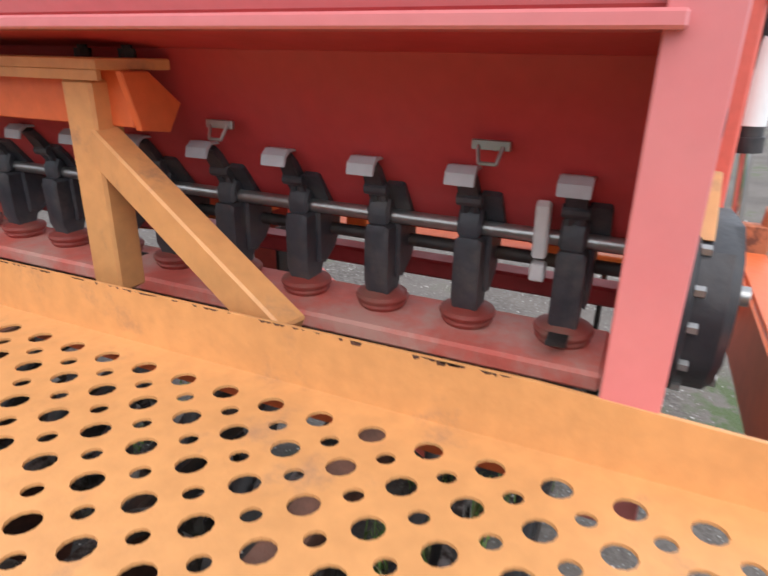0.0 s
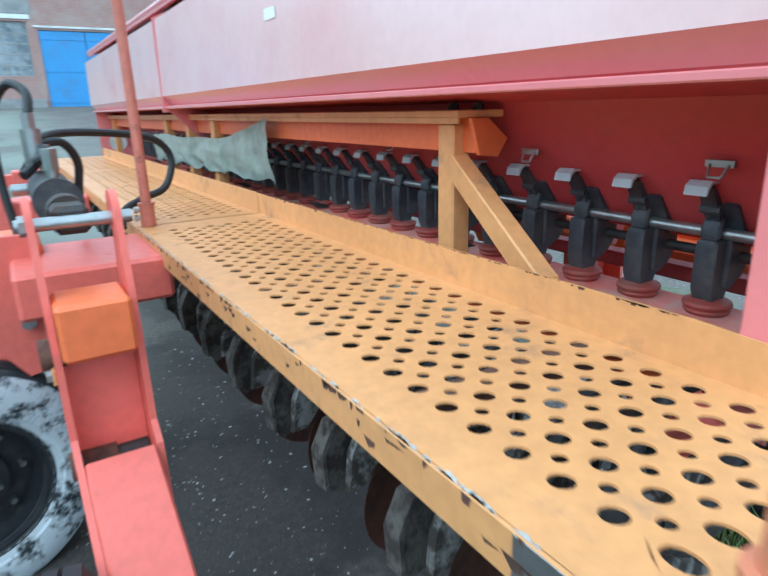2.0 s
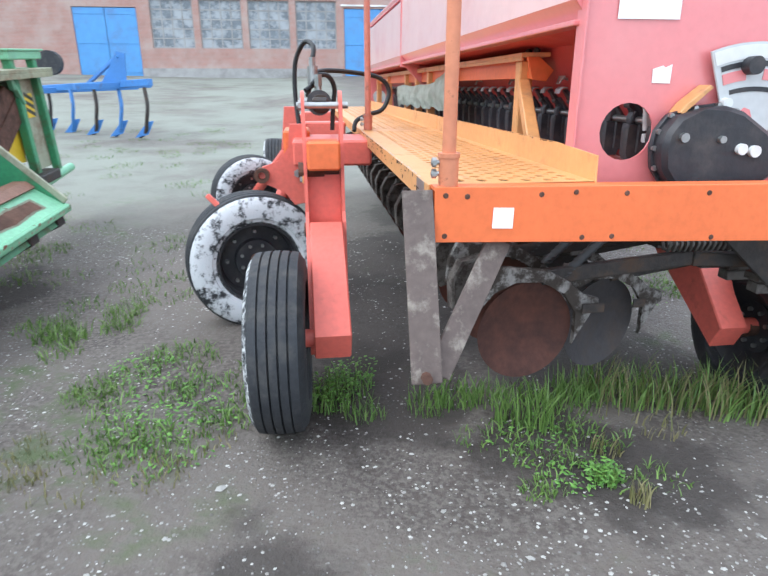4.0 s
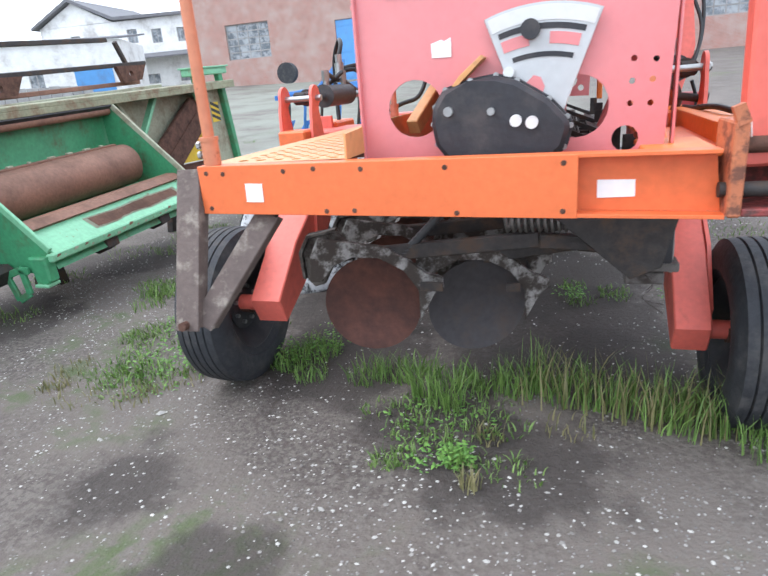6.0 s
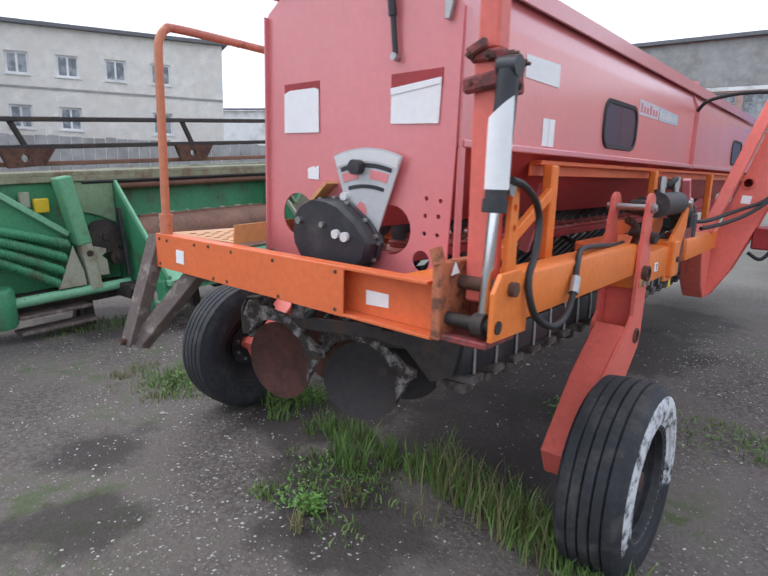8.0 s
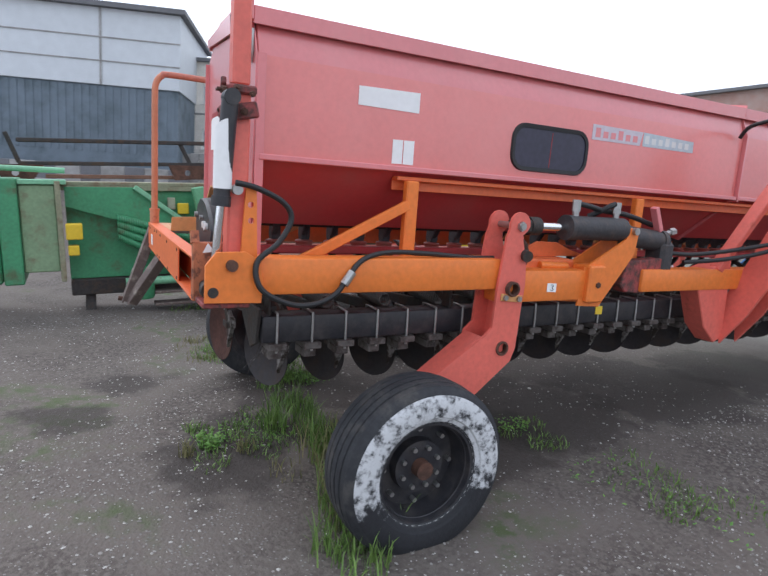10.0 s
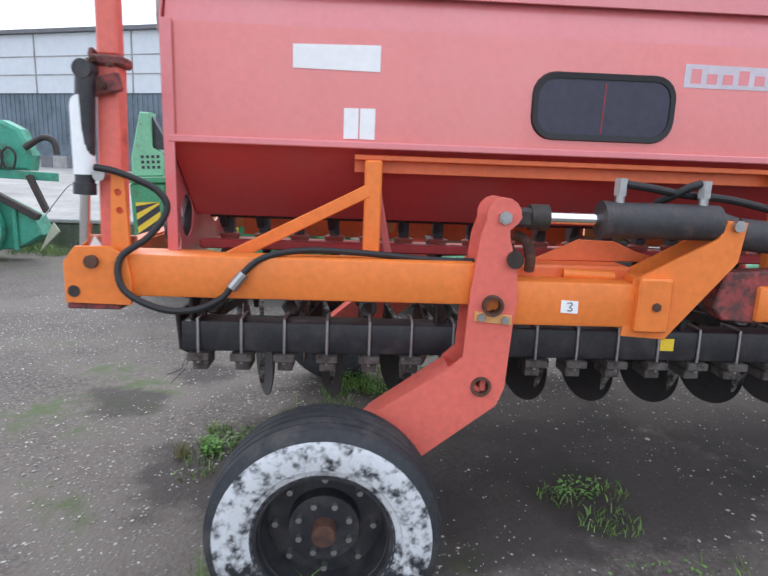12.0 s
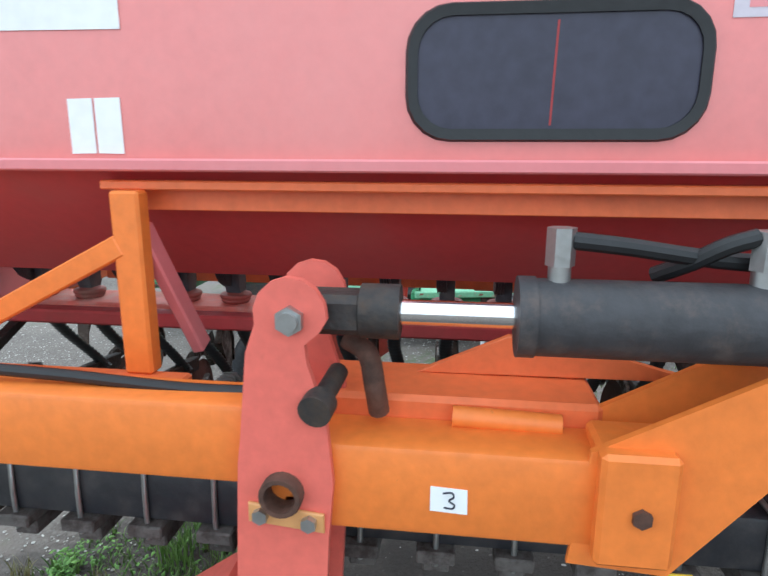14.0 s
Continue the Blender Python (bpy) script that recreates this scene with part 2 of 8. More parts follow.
def prism(bm, pts, axis, a0, a1, bevel=0.0, holes=()):
    """A flat plate: outline pts in the plane across the axis, from a0 to a1 along it; holes: (u, v, r) cut through."""
    def at(u, v, w):
        return {"x": (w, u, v), "y": (u, w, v), "z": (u, v, w)}[axis]
    if holes:
        tmp = bmesh.new()
        loops = [[tmp.verts.new(at(u, v, a0)) for u, v in pts]]
        for hu, hv, hr in holes:
            k = 20
            loops.append([tmp.verts.new(at(hu + hr * math.cos(2 * math.pi * i / k), hv + hr * math.sin(2 * math.pi * i / k), a0)) for i in range(k)])
        es = []
        for lp in loops:
            es += [tmp.edges.new((lp[i], lp[(i + 1) % len(lp)])) for i in range(len(lp))]
        bmesh.ops.triangle_fill(tmp, use_beauty=True, use_dissolve=False, edges=es)
        bad = []
        for f in tmp.faces:
            c = f.calc_center_median()
            u, v = {"x": (c.y, c.z), "y": (c.x, c.z), "z": (c.x, c.y)}[axis]
            if any((u - hu) ** 2 + (v - hv) ** 2 < (hr * 0.97) ** 2 for hu, hv, hr in holes):
                bad.append(f)
        bmesh.ops.delete(tmp, geom=bad, context="FACES_ONLY")
        ret = bmesh.ops.extrude_face_region(tmp, geom=list(tmp.faces))
        vec = Vector(at(0, 0, a1)) - Vector(at(0, 0, a0))
        bmesh.ops.translate(tmp, vec=vec, verts=[g for g in ret["geom"] if isinstance(g, bmesh.types.BMVert)])
        me = bpy.data.meshes.new("tmp")
        tmp.to_mesh(me)
        tmp.free()
        bm.from_mesh(me)
        bpy.data.meshes.remove(me)
        return bm
    lo = [bm.verts.new(at(u, v, a0)) for u, v in pts]
    hi = [bm.verts.new(at(u, v, a1)) for u, v in pts]
    k = len(pts)
    fs = [bm.faces.new(lo), bm.faces.new(hi)] + [bm.faces.new((lo[i], lo[(i + 1) % k], hi[(i + 1) % k], hi[i])) for i in range(k)]
    if bevel:
        es = list({e for f in fs[:2] for e in f.edges})
        bmesh.ops.bevel(bm, geom=es, offset=bevel, segments=1, affect="EDGES")
    return bm


def lathe(bm, profile, axis_m, seg=36, close=False):
    """Turns (radius, along) points round the local z axis, then places them by axis_m."""
    rings = []
    for i in range(seg):
        a = 2 * math.pi * i / seg
        rings.append([bm.verts.new(axis_m @ Vector((r * math.cos(a), r * math.sin(a), z))) for r, z in profile])
    k = len(profile)
    for i in range(seg):
        p, q = rings[i], rings[(i + 1) % seg]
        for j in range(k if close else k - 1):
            bm.faces.new((p[j], q[j], q[(j + 1) % k], p[(j + 1) % k]))
    return bm


def smooth_path(pts, n=8):
    """Points on a curve through pts."""
    v = [Vector(p) for p in pts]
    out = []
    for i in range(len(v) - 1):
        p0, p1, p2, p3 = v[max(i - 1, 0)], v[i], v[i + 1], v[min(i + 2, len(v) - 1)]
        for k in range(n):
            t = k / n
            out.append(0.5 * ((2 * p1) + (p2 - p0) * t + (2 * p0 - 5 * p1 + 4 * p2 - p3) * t * t + (3 * p1 - p0 - 3 * p2 + p3) * t ** 3))
    return out + [v[-1]]


def tube(bm, pts, r, seg=10, n=8, curve=True):
    path = smooth_path(pts, n) if curve else [Vector(p) for p in pts]
    rings, up = [], Vector((0.31, 0.27, 0.91))
    for i, p in enumerate(path):
        d = (path[min(i + 1, len(path) - 1)] - path[max(i - 1, 0)]).normalized()
        u = (up - d * up.dot(d)).normalized()
        w = d.cross(u)
        rings.append([bm.verts.new(p + r * (u * math.cos(2 * math.pi * k / seg) + w * math.sin(2 * math.pi * k / seg))) for k in range(seg)])
        up = u
    for a, b in zip(rings, rings[1:]):
        for k in range(seg):
            bm.faces.new((a[k], a[(k + 1) % seg], b[(k + 1) % seg], b[k]))
    bm.faces.new(rings[0])
    bm.faces.new(rings[-1])
    return bm


def bar(bm, a, b, w, h, up=(0, 0, 1), bevel=0.0):
    """A straight bar of section w x h from a to b."""
    a, b, up = Vector(a), Vector(b), Vector(up)
    d = (b - a).normalized()
    s = d.cross(up).normalized()
    u = s.cross(d)
    m = Matrix((s, u, d)).transposed().to_4x4()
    m.translation = (a + b) / 2
    L = (b - a).length
    return box(bm, -w / 2, w / 2, -h / 2, h / 2, -L / 2, L / 2, bevel, m=m)


def B():
    return bmesh.new()


GZ = -0.05


def ground_z(x, y):
    """The yard: level round the drill, rising gently away from it."""
    swell = min(1.0, max(0.0, (y - 0.5) / 3.5))
    side = min(1.0, max(0.0, (x + 1.7) / 1.0))
    rise = 0.10 * swell * swell * (3 - 2 * swell) * side
    r = rise + 0.075 * max(0.0, y - 7) ** 2 / (abs(y - 7) + 8) if y > 7 else rise
    r += 0.030 * max(0.0, -x - 4) ** 2 / (abs(x + 4) + 8) if x < -4 else 0.0
    return GZ + min(r, 3.2)


# ---- ground ----
def build_ground():
    xs = sorted(set([-420, -260, -160, -100, -70, -50, -38] + [-30 + 2 * i for i in range(11)] + [-9 + 0.35 * i for i in range(52)] + [9.5, 11, 13, 16, 20, 26, 34, 50, 80, 140, 260, 420]))
    ys = sorted(set([-420, -260, -140, -80, -50, -34, -24, -16, -11, -8, -6] + [-5 + 0.35 * i for i in range(44)] + [10.5, 12, 14, 16, 18, 20, 22, 24, 27, 30, 34, 38, 44, 52, 65, 90, 140, 260, 420]))
    rnd = random.Random(4)
    verts = []
    for y in ys:
        for x in xs:
            near = max(0.0, 1 - (abs(x) + abs(y)) / 40)
            z = ground_z(x, y) + near * 0.03 * (noise.noise(Vector((x * 0.6, y * 0.6, 0))) - 0.1) + near * 0.012 * noise.noise(Vector((x * 2.3, y * 2.3, 5)))
            verts.append((x, y, z))
    nx = len(xs)
    faces = [(j * nx + i, j * nx + i + 1, (j + 1) * nx + i + 1, (j + 1) * nx + i) for j in range(len(ys) - 1) for i in range(nx - 1)]
    me = bpy.data.meshes.new("ground")
    me.from_pydata(verts, [], faces)
    me.polygons.foreach_set("use_smooth", [True] * len(faces))
    m = bpy.data.materials.new("gravelly_earth")
    m.use_nodes = True
    n, l = m.node_tree.nodes, m.node_tree.links
    b = n["Principled BSDF"]
    b.inputs["Roughness"].default_value = 0.9
    geo = n.new("ShaderNodeNewGeometry")

    def noise_node(scale, detail=6, rough=0.6):
        t = n.new("ShaderNodeTexNoise")
        t.inputs["Scale"].default_value, t.inputs["Detail"].default_value, t.inputs["Roughness"].default_value = scale, detail, rough
        l.new(geo.outputs["Position"], t.inputs["Vector"])
        return t

    def mixed(fac, a, c):
        x = n.new("ShaderNodeMix")
        x.data_type = "RGBA"
        l.new(fac, x.inputs["Factor"])
        for sock, v in ((x.inputs[6], a), (x.inputs[7], c)):
            if isinstance(v, tuple):
                sock.default_value = (*v, 1)
            else:
                l.new(v, sock)
        return x.outputs[2]

    def step(v, lo, hi):
        r = n.new("ShaderNodeMapRange")
        r.interpolation_type = "SMOOTHSTEP"
        r.inputs["From Min"].default_value, r.inputs["From Max"].default_value = lo, hi
        l.new(v, r.inputs["Value"])
        return r.outputs["Result"]
    earth = mixed(step(noise_node(1.1, 8).outputs["Fac"], 0.36, 0.64), (0.084, 0.069, 0.060), (0.168, 0.141, 0.122))
    earth = mixed(step(noise_node(38, 4).outputs["Fac"], 0.40, 0.62), earth, (0.165, 0.143, 0.126))
    vor = n.new("ShaderNodeTexVoronoi")
    vor.inputs["Scale"].default_value = 62
    vor.inputs["Randomness"].default_value = 1.0
    l.new(geo.outputs["Position"], vor.inputs["Vector"])
    pick = n.new("ShaderNodeSeparateColor")
    l.new(vor.outputs["Color"], pick.inputs["Color"])
    chosen = n.new("ShaderNodeMath")
    chosen.operation = "MULTIPLY"
    l.new(step(pick.outputs["Red"], 0.76, 0.80), chosen.inputs[0])
    inv = n.new("ShaderNodeMath")
    inv.operation = "SUBTRACT"
    inv.inputs[0].default_value = 1
    l.new(step(vor.outputs["Distance"], 0.26, 0.36), inv.inputs[1])
    l.new(inv.outputs[0], chosen.inputs[1])
    patchy = n.new("ShaderNodeMath")
    patchy.operation = "MULTIPLY"
    l.new(chosen.outputs[0], patchy.inputs[0])
    l.new(step(noise_node(0.9, 5).outputs["Fac"], 0.40, 0.56), patchy.inputs[1])
    stone = mixed(pick.outputs["Green"], (0.17, 0.160, 0.148), (0.37, 0.355, 0.335))
    col = mixed(patchy.outputs[0], earth, stone)
    moss = n.new("ShaderNodeMath")
    moss.operation = "MULTIPLY"
    l.new(step(noise_node(0.55, 7, 0.65).outputs["Fac"], 0.53, 0.66), moss.inputs[0])
    l.new(step(noise_node(9, 6).outputs["Fac"], 0.42, 0.6), moss.inputs[1])
    col = mixed(moss.outputs[0], col, (0.085, 0.115, 0.045))
    # damp bare soil round the weeds and along the wheel track; shade under drill and header is painted in too
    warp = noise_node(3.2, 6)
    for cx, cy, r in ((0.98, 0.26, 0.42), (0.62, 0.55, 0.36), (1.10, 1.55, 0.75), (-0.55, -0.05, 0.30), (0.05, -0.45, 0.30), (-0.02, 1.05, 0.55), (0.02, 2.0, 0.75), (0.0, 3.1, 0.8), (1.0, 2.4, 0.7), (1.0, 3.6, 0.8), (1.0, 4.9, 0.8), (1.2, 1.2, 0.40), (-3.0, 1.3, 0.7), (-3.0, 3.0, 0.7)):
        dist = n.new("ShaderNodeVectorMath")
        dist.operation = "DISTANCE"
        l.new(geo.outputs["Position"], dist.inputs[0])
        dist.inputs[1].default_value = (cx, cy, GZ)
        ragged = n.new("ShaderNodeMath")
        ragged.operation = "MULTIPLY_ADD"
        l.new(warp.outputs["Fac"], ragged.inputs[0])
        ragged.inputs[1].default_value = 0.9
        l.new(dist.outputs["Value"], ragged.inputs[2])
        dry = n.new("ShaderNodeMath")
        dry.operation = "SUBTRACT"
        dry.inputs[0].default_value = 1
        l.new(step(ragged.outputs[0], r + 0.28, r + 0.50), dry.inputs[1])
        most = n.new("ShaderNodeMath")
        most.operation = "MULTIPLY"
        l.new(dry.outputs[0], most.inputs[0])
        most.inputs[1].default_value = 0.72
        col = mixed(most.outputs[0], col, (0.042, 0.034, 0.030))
    # the pale dusty lane past the machines
    axes = n.new("ShaderNodeSeparateXYZ")
    l.new(geo.outputs["Position"], axes.inputs[0])
    lane = n.new("ShaderNodeMath")
    lane.operation = "MULTIPLY"
    behind = n.new("ShaderNodeMath")
    behind.operation = "SUBTRACT"
    behind.inputs[0].default_value = 1
    l.new(step(axes.outputs["X"], -0.6, 3.0), behind.inputs[1])
    along = n.new("ShaderNodeMath")
    along.operation = "MULTIPLY"
    l.new(step(axes.outputs["Y"], 2.5, 9.0), along.inputs[0])
    l.new(behind.outputs[0], along.inputs[1])
    l.new(along.outputs[0], lane.inputs[0])
    l.new(step(noise_node(0.35, 7, 0.65).outputs["Fac"], 0.30, 0.62), lane.inputs[1])
    col = mixed(lane.outputs[0], col, (0.235, 0.245, 0.205))
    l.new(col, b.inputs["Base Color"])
    bp = n.new("ShaderNodeBump")
    bp.inputs["Strength"].default_value, bp.inputs["Distance"].default_value = 0.7, 0.02
    hs = n.new("ShaderNodeMath")
    hs.operation = "MULTIPLY_ADD"
    l.new(patchy.outputs[0], hs.inputs[0])
    hs.inputs[1].default_value = 0.5
    l.new(noise_node(55, 6).outputs["Fac"], hs.inputs[2])
    l.new(hs.outputs[0], bp.inputs["Height"])
    l.new(bp.outputs["Normal"], b.inputs["Normal"])
    me.materials.append(m)
    return tagged(new("ground", me), "grey gravelly earth yard with weeds and small white stones", "ground", kind="structure")


build_ground()

# ---- the seed drill ----
drill = empty("seed_drill", "red and orange pneumatic-wheeled grain seed drill with a long hopper", "seed drill", at=(0.7, 3.6, GZ))
drill_m = Matrix.Translation((-0.7, -3.6, -GZ))


def own(name, bm, material, label="", parent=None, smooth=35, kind=""):
    """A part of the drill, given in yard coordinates."""
    ob = part(name, bm, material, parent or drill, label, smooth, kind)
    if parent is None:
        ob.matrix_parent_inverse = drill_m
    return ob


HOP0, HOPM, HOP1 = 0.268, 3.62, 6.85

# hopper body: two bins end to end, with a V-shaped underside
SECTION = [(0.466, 2.06), (0.458, 1.650), (0.505, 1.602), (0.505, 1.590), (0.715, 1.562), (0.770, 1.432), (0.905, 1.262), (1.03, 1.245), (1.385, 1.548), (1.385, 1.562), (1.405, 1.566), (1.405, 1.965), (1.365, 2.09), (0.56, 2.115)]


def bin_body(y0, y1, label):
    """One bin; sky sheen is painted into its rear sheet, the front has faded, and the underside is a deeper red."""
    bm = prism(B(), SECTION, "y", y0, y1, 0.004)
    bm.normal_update()
    for f in bm.faces:
        c = f.calc_center_median()
        if abs(f.normal.y) > 0.9:
            continue
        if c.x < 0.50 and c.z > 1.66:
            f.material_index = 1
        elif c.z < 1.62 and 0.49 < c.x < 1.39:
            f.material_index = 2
        elif c.x > 1.39:
            f.material_index = 3
    return own("hopper", bm, [M_RED, M_SHEEN, M_UNDER, M_FRONT], label)


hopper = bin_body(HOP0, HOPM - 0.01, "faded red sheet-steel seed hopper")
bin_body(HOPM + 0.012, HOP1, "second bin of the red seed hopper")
for y0, y1 in ((HOP0 + 0.01, HOPM - 0.012), (HOPM + 0.014, HOP1)):
    bm = B()
    box(bm, 0.466, 0.530, y0, y1, 1.580, 1.596, 0.003)
    own("lip", bm, M_RED, "rolled lower lip of the hopper", hopper)
    bm = B()
    box(bm, 1.380, 1.428, y0, y1, 1.540, 1.566, 0.004)
    own("lip", bm, M_RED, "rolled lower lip of the hopper", hopper)
    # lid with a slight crown and turned-down edges
    bm = B()
    prism(bm, [(0.505, 2.118), (0.505, 2.168), (0.89, 2.200), (1.20, 2.195), (1.402, 2.150), (1.402, 2.082), (1.388, 2.082), (1.376, 2.135), (0.89, 2.165), (0.53, 2.14), (0.53, 2.118)], "y", y0 - 0.03, y1 + 0.005, 0.003)
    lid = own("lid", bm, M_RED, "closed red hopper lid", hopper)
    bm = B()
    prism(bm, [(0.525, 2.128), (0.505, 2.168), (0.78, 2.186), (0.80, 2.199), (1.17, 2.206), (1.19, 2.197), (1.403, 2.170), (1.405, 2.098), (1.345, 2.082), (1.29, 2.100), (0.57, 2.126)], "y", y0 - 0.038, y0 - 0.031, 0.001)
    own("end_cap", bm, M_RED, parent=lid)
    bm = B()
    cyl(bm, (0.512, y0 - 0.035, 2.150), (0.512, y1, 2.150), 0.016)
    own("lid_hinge", bm, M_RED, parent=hopper)
bm = B()
prism(bm, [(0.455, 1.56), (0.455, 2.07), (0.57, 2.125), (1.37, 2.10), (1.43, 1.97), (1.43, 1.53), (1.39, 1.53), (1.03, 1.225), (0.80, 1.26), (0.50, 1.56)], "y", HOPM - 0.006, HOPM + 0.008)
own("joint_flange", bm, M_RED, "bolted flange between the two bins", hopper)

# end panels, with openings
END = [(0.490, 1.075), (1.392, 1.045), (1.412, 1.55), (1.418, 1.97), (1.362, 2.092), (0.580, 2.122), (0.490, 2.062)]
HOLES = [(0.664, 1.272, 0.088), (1.152, 1.248, 0.090), (1.289, 1.149, 0.037)]
BOLTS = [(1.303, 1.368), (1.361, 1.362), (1.301, 1.308), (1.355, 1.309), (1.299, 1.247), (1.353, 1.245)]
bm = B()
prism(bm, END, "y", 0.256, 0.262, holes=HOLES + [(u, v, 0.0085) for u, v in BOLTS])
end_panel = own("end_panel", bm, M_RED, "red hopper end panel with round openings")
bm = B()
prism(bm, END, "y", HOP1 + 0.004, HOP1 + 0.010, holes=HOLES)
own("end_panel", bm, M_RED, "red hopper end panel")
bm = B()
prism(bm, [(0.236, 1.075), (0.294, 1.075), (0.298, 2.05), (0.236, 2.05)], "x", 0.484, 0.492, 0.002)
own("edge_flange", bm, M_RED, parent=end_panel)
bm = B()
prism(bm, [(0.262, 1.045), (0.300, 1.045), (0.300, 1.97), (0.262, 1.97)], "x", 1.415, 1.423, 0.002)
own("edge_flange", bm, M_RED, parent=end_panel)

# lower frame under the hopper end: inner floor plate and cross rail
bm = B()
box(bm, 0.752, 0.925, 0.30, HOP1, 1.085, 1.118, 0.006)
own("metering_rail", bm, M_DUSTRED, "dusty red rail below the seed meters")
bm = B()
box(bm, 1.06, 1.12, 0.30, HOP1, 1.105, 1.145, 0.006)
own("metering_rail", bm, M_DEEPRED, "dark red inner rail")

# ---- walkway ----
WALK1 = 6.7


def perforated(y0, y1, x0=0.0, x1=0.482, z=1.150, t=0.004):
    """Sheet with rows of large holes and small holes set between them, as real openings; the rows run slightly askew."""
    px, py = 0.0660, 0.0697
    rows, cols = 6, int((y1 - y0 - 0.10) / py)
    ox, oy = 0.0980, 0.0387 + py * math.ceil((y0 - 0.01 if y0 < 1 else y0 + 0.02) / py)
    k, r1, r2 = 12, 0.0165, 0.0108
    verts, faces, vid = [], [], {}

    def v(x, y, zz):
        key = (round(x, 5), round(y, 5), zz)
        if key not in vid:
            vid[key] = len(verts)
            verts.append((x, y, zz))
        return vid[key]

    def cell(cx, cy, r, half_x, half_y):
        # a diamond cell round one hole
        rim, edge = [], []
        for i in range(k):
            a = 2 * math.pi * i / k
            c, s = math.cos(a), math.sin(a)
            q = 1.0 / (abs(c) / half_x + abs(s) / half_y)
            edge.append((cx + q * c, cy + q * s))
            rim.append((cx + r * c, cy + r * s))
        for i in range(k):
            j = (i + 1) % k
            for zz, flip in ((z, False), (z - t, True)):
                f = (v(*rim[i], zz), v(*edge[i], zz), v(*edge[j], zz), v(*rim[j], zz))
                faces.append(f[::-1] if flip else f)
            faces.append((v(*rim[i], z), v(*rim[j], z), v(*rim[j], z - t), v(*rim[i], z - t)))
    hx, hy = px / 2, py / 2
    for c in range(cols):
        for r in range(rows):
            cell(ox + r * px, oy + c * py, r1, hx, hy)
    for c in range(cols - 1):
        for r in range(rows - 1):
            cell(ox + hx + r * px, oy + hy + c * py, r2, hx, hy)
    # margins: triangles between the outer cells and the sheet's edges
    xa, xb, ya, yb = ox, ox + (rows - 1) * px, oy, oy + (cols - 1) * py
    for c in range(cols - 1):
        y_a, y_b, ym = oy + c * py, oy + (c + 1) * py, oy + (c + 0.5) * py
        for zz in (z, z - t):
            faces.append((v(xa, y_a + hy, zz), v(xa - hx, y_a, zz), v(xa - hx, y_b, zz)))
            faces.append((v(xb, y_a + hy, zz), v(xb + hx, y_b, zz), v(xb + hx, y_a, zz)))
            faces.append((v(x0, y_a, zz), v(xa - hx, y_a, zz), v(xa - hx, y_b, zz), v(x0, y_b, zz)))
            faces.append((v(xb + hx, y_a, zz), v(x1, y_a, zz), v(x1, y_b, zz), v(xb + hx, y_b, zz)))
    for yy, ye in ((ya, y0), (yb, y1)):
        s = -1 if ye < yy else 1
        for zz in (z, z - t):
            for r in range(rows):
                x_a = ox + r * px
                faces.append((v(x_a - hx, yy, zz), v(x_a, yy + s * hy, zz), v(x_a - hx, yy + s * hy, zz)))
                faces.append((v(x_a + hx, yy, zz), v(x_a, yy + s * hy, zz), v(x_a + hx, yy + s * hy, zz)))
            faces.append((v(x0, yy, zz), v(xa - hx, yy, zz), v(xa - hx, yy + s * hy, zz), v(x0, yy + s * hy, zz)))
            faces.append((v(xb + hx, yy, zz), v(x1, yy, zz), v(x1, yy + s * hy, zz), v(xb + hx, yy + s * hy, zz)))
            faces.append((v(x0, yy + s * hy, zz), v(x1, yy + s * hy, zz), v(x1, ye, zz), v(x0, ye, zz)))
    verts = [(x, y + 0.08 * max(0.0, min(0.428, x1) - max(x, 0.065)) * min(1.0, max(0.0, (y - y0) / 0.06)) * min(1.0, max(0.0, (y1 - y) / 0.06)), zz) for x, y, zz in verts]
    me = bpy.data.meshes.new("walkway_plate")
    me.from_pydata(verts, [], faces)
    me.materials.append(M_YELLOW)
    return me


for y0, y1 in ((0.062, 2.232), (2.242, 4.90), (4.91, WALK1)):
    ob = new("walkway_plate", perforated(y0, y1))
    ob.parent, ob.matrix_parent_inverse = drill, drill_m
    tagged(ob, "perforated yellow-orange walkway plate with worn paint")
    bm = B()
    prism(bm, [(y0, 1.146), (y1, 1.146), (y1, 1.232), (y0 + (0.30 if y0 < 1 else 0.01), 1.234), (y0 + (0.006 if y0 < 1 else 0), 1.222)], "x", 0.482, 0.488, 0.001)
    toe = own("toe_board", bm, M_YELLOW, "yellow-orange toe board with rusty upper edge")
    bm = B()
    box(bm, 0.4884, 0.4905, y0 + 0.31, y1 - 0.012, 1.10, 1.230)
    own("back_face", bm, M_ORANGE, "deeper orange back of the toe board", toe)
    bm = B()
    box(bm, -0.006, 0.0, y0, y1, 1.088, 1.150, 0.001)
    own("side_flange", bm, M_YELLOW, "chipped side flange of the walkway")
    for yy in (y0 + 0.45, y0 + 1.1, y0 + 1.75):
        bm = B()
        box(bm, 0.002, 0.468, yy, yy + 0.04, 1.100, 1.1455)
        own("cross_member", bm, M_RUST, "rusty angle under the walkway")
bm = B()
box(bm, -0.0065, 0.002, 0.125, 0.245, 1.086, 1.1485, 0.001)
own("bare_patch", bm, M_STEEL, "bare grey metal patch on the flange")

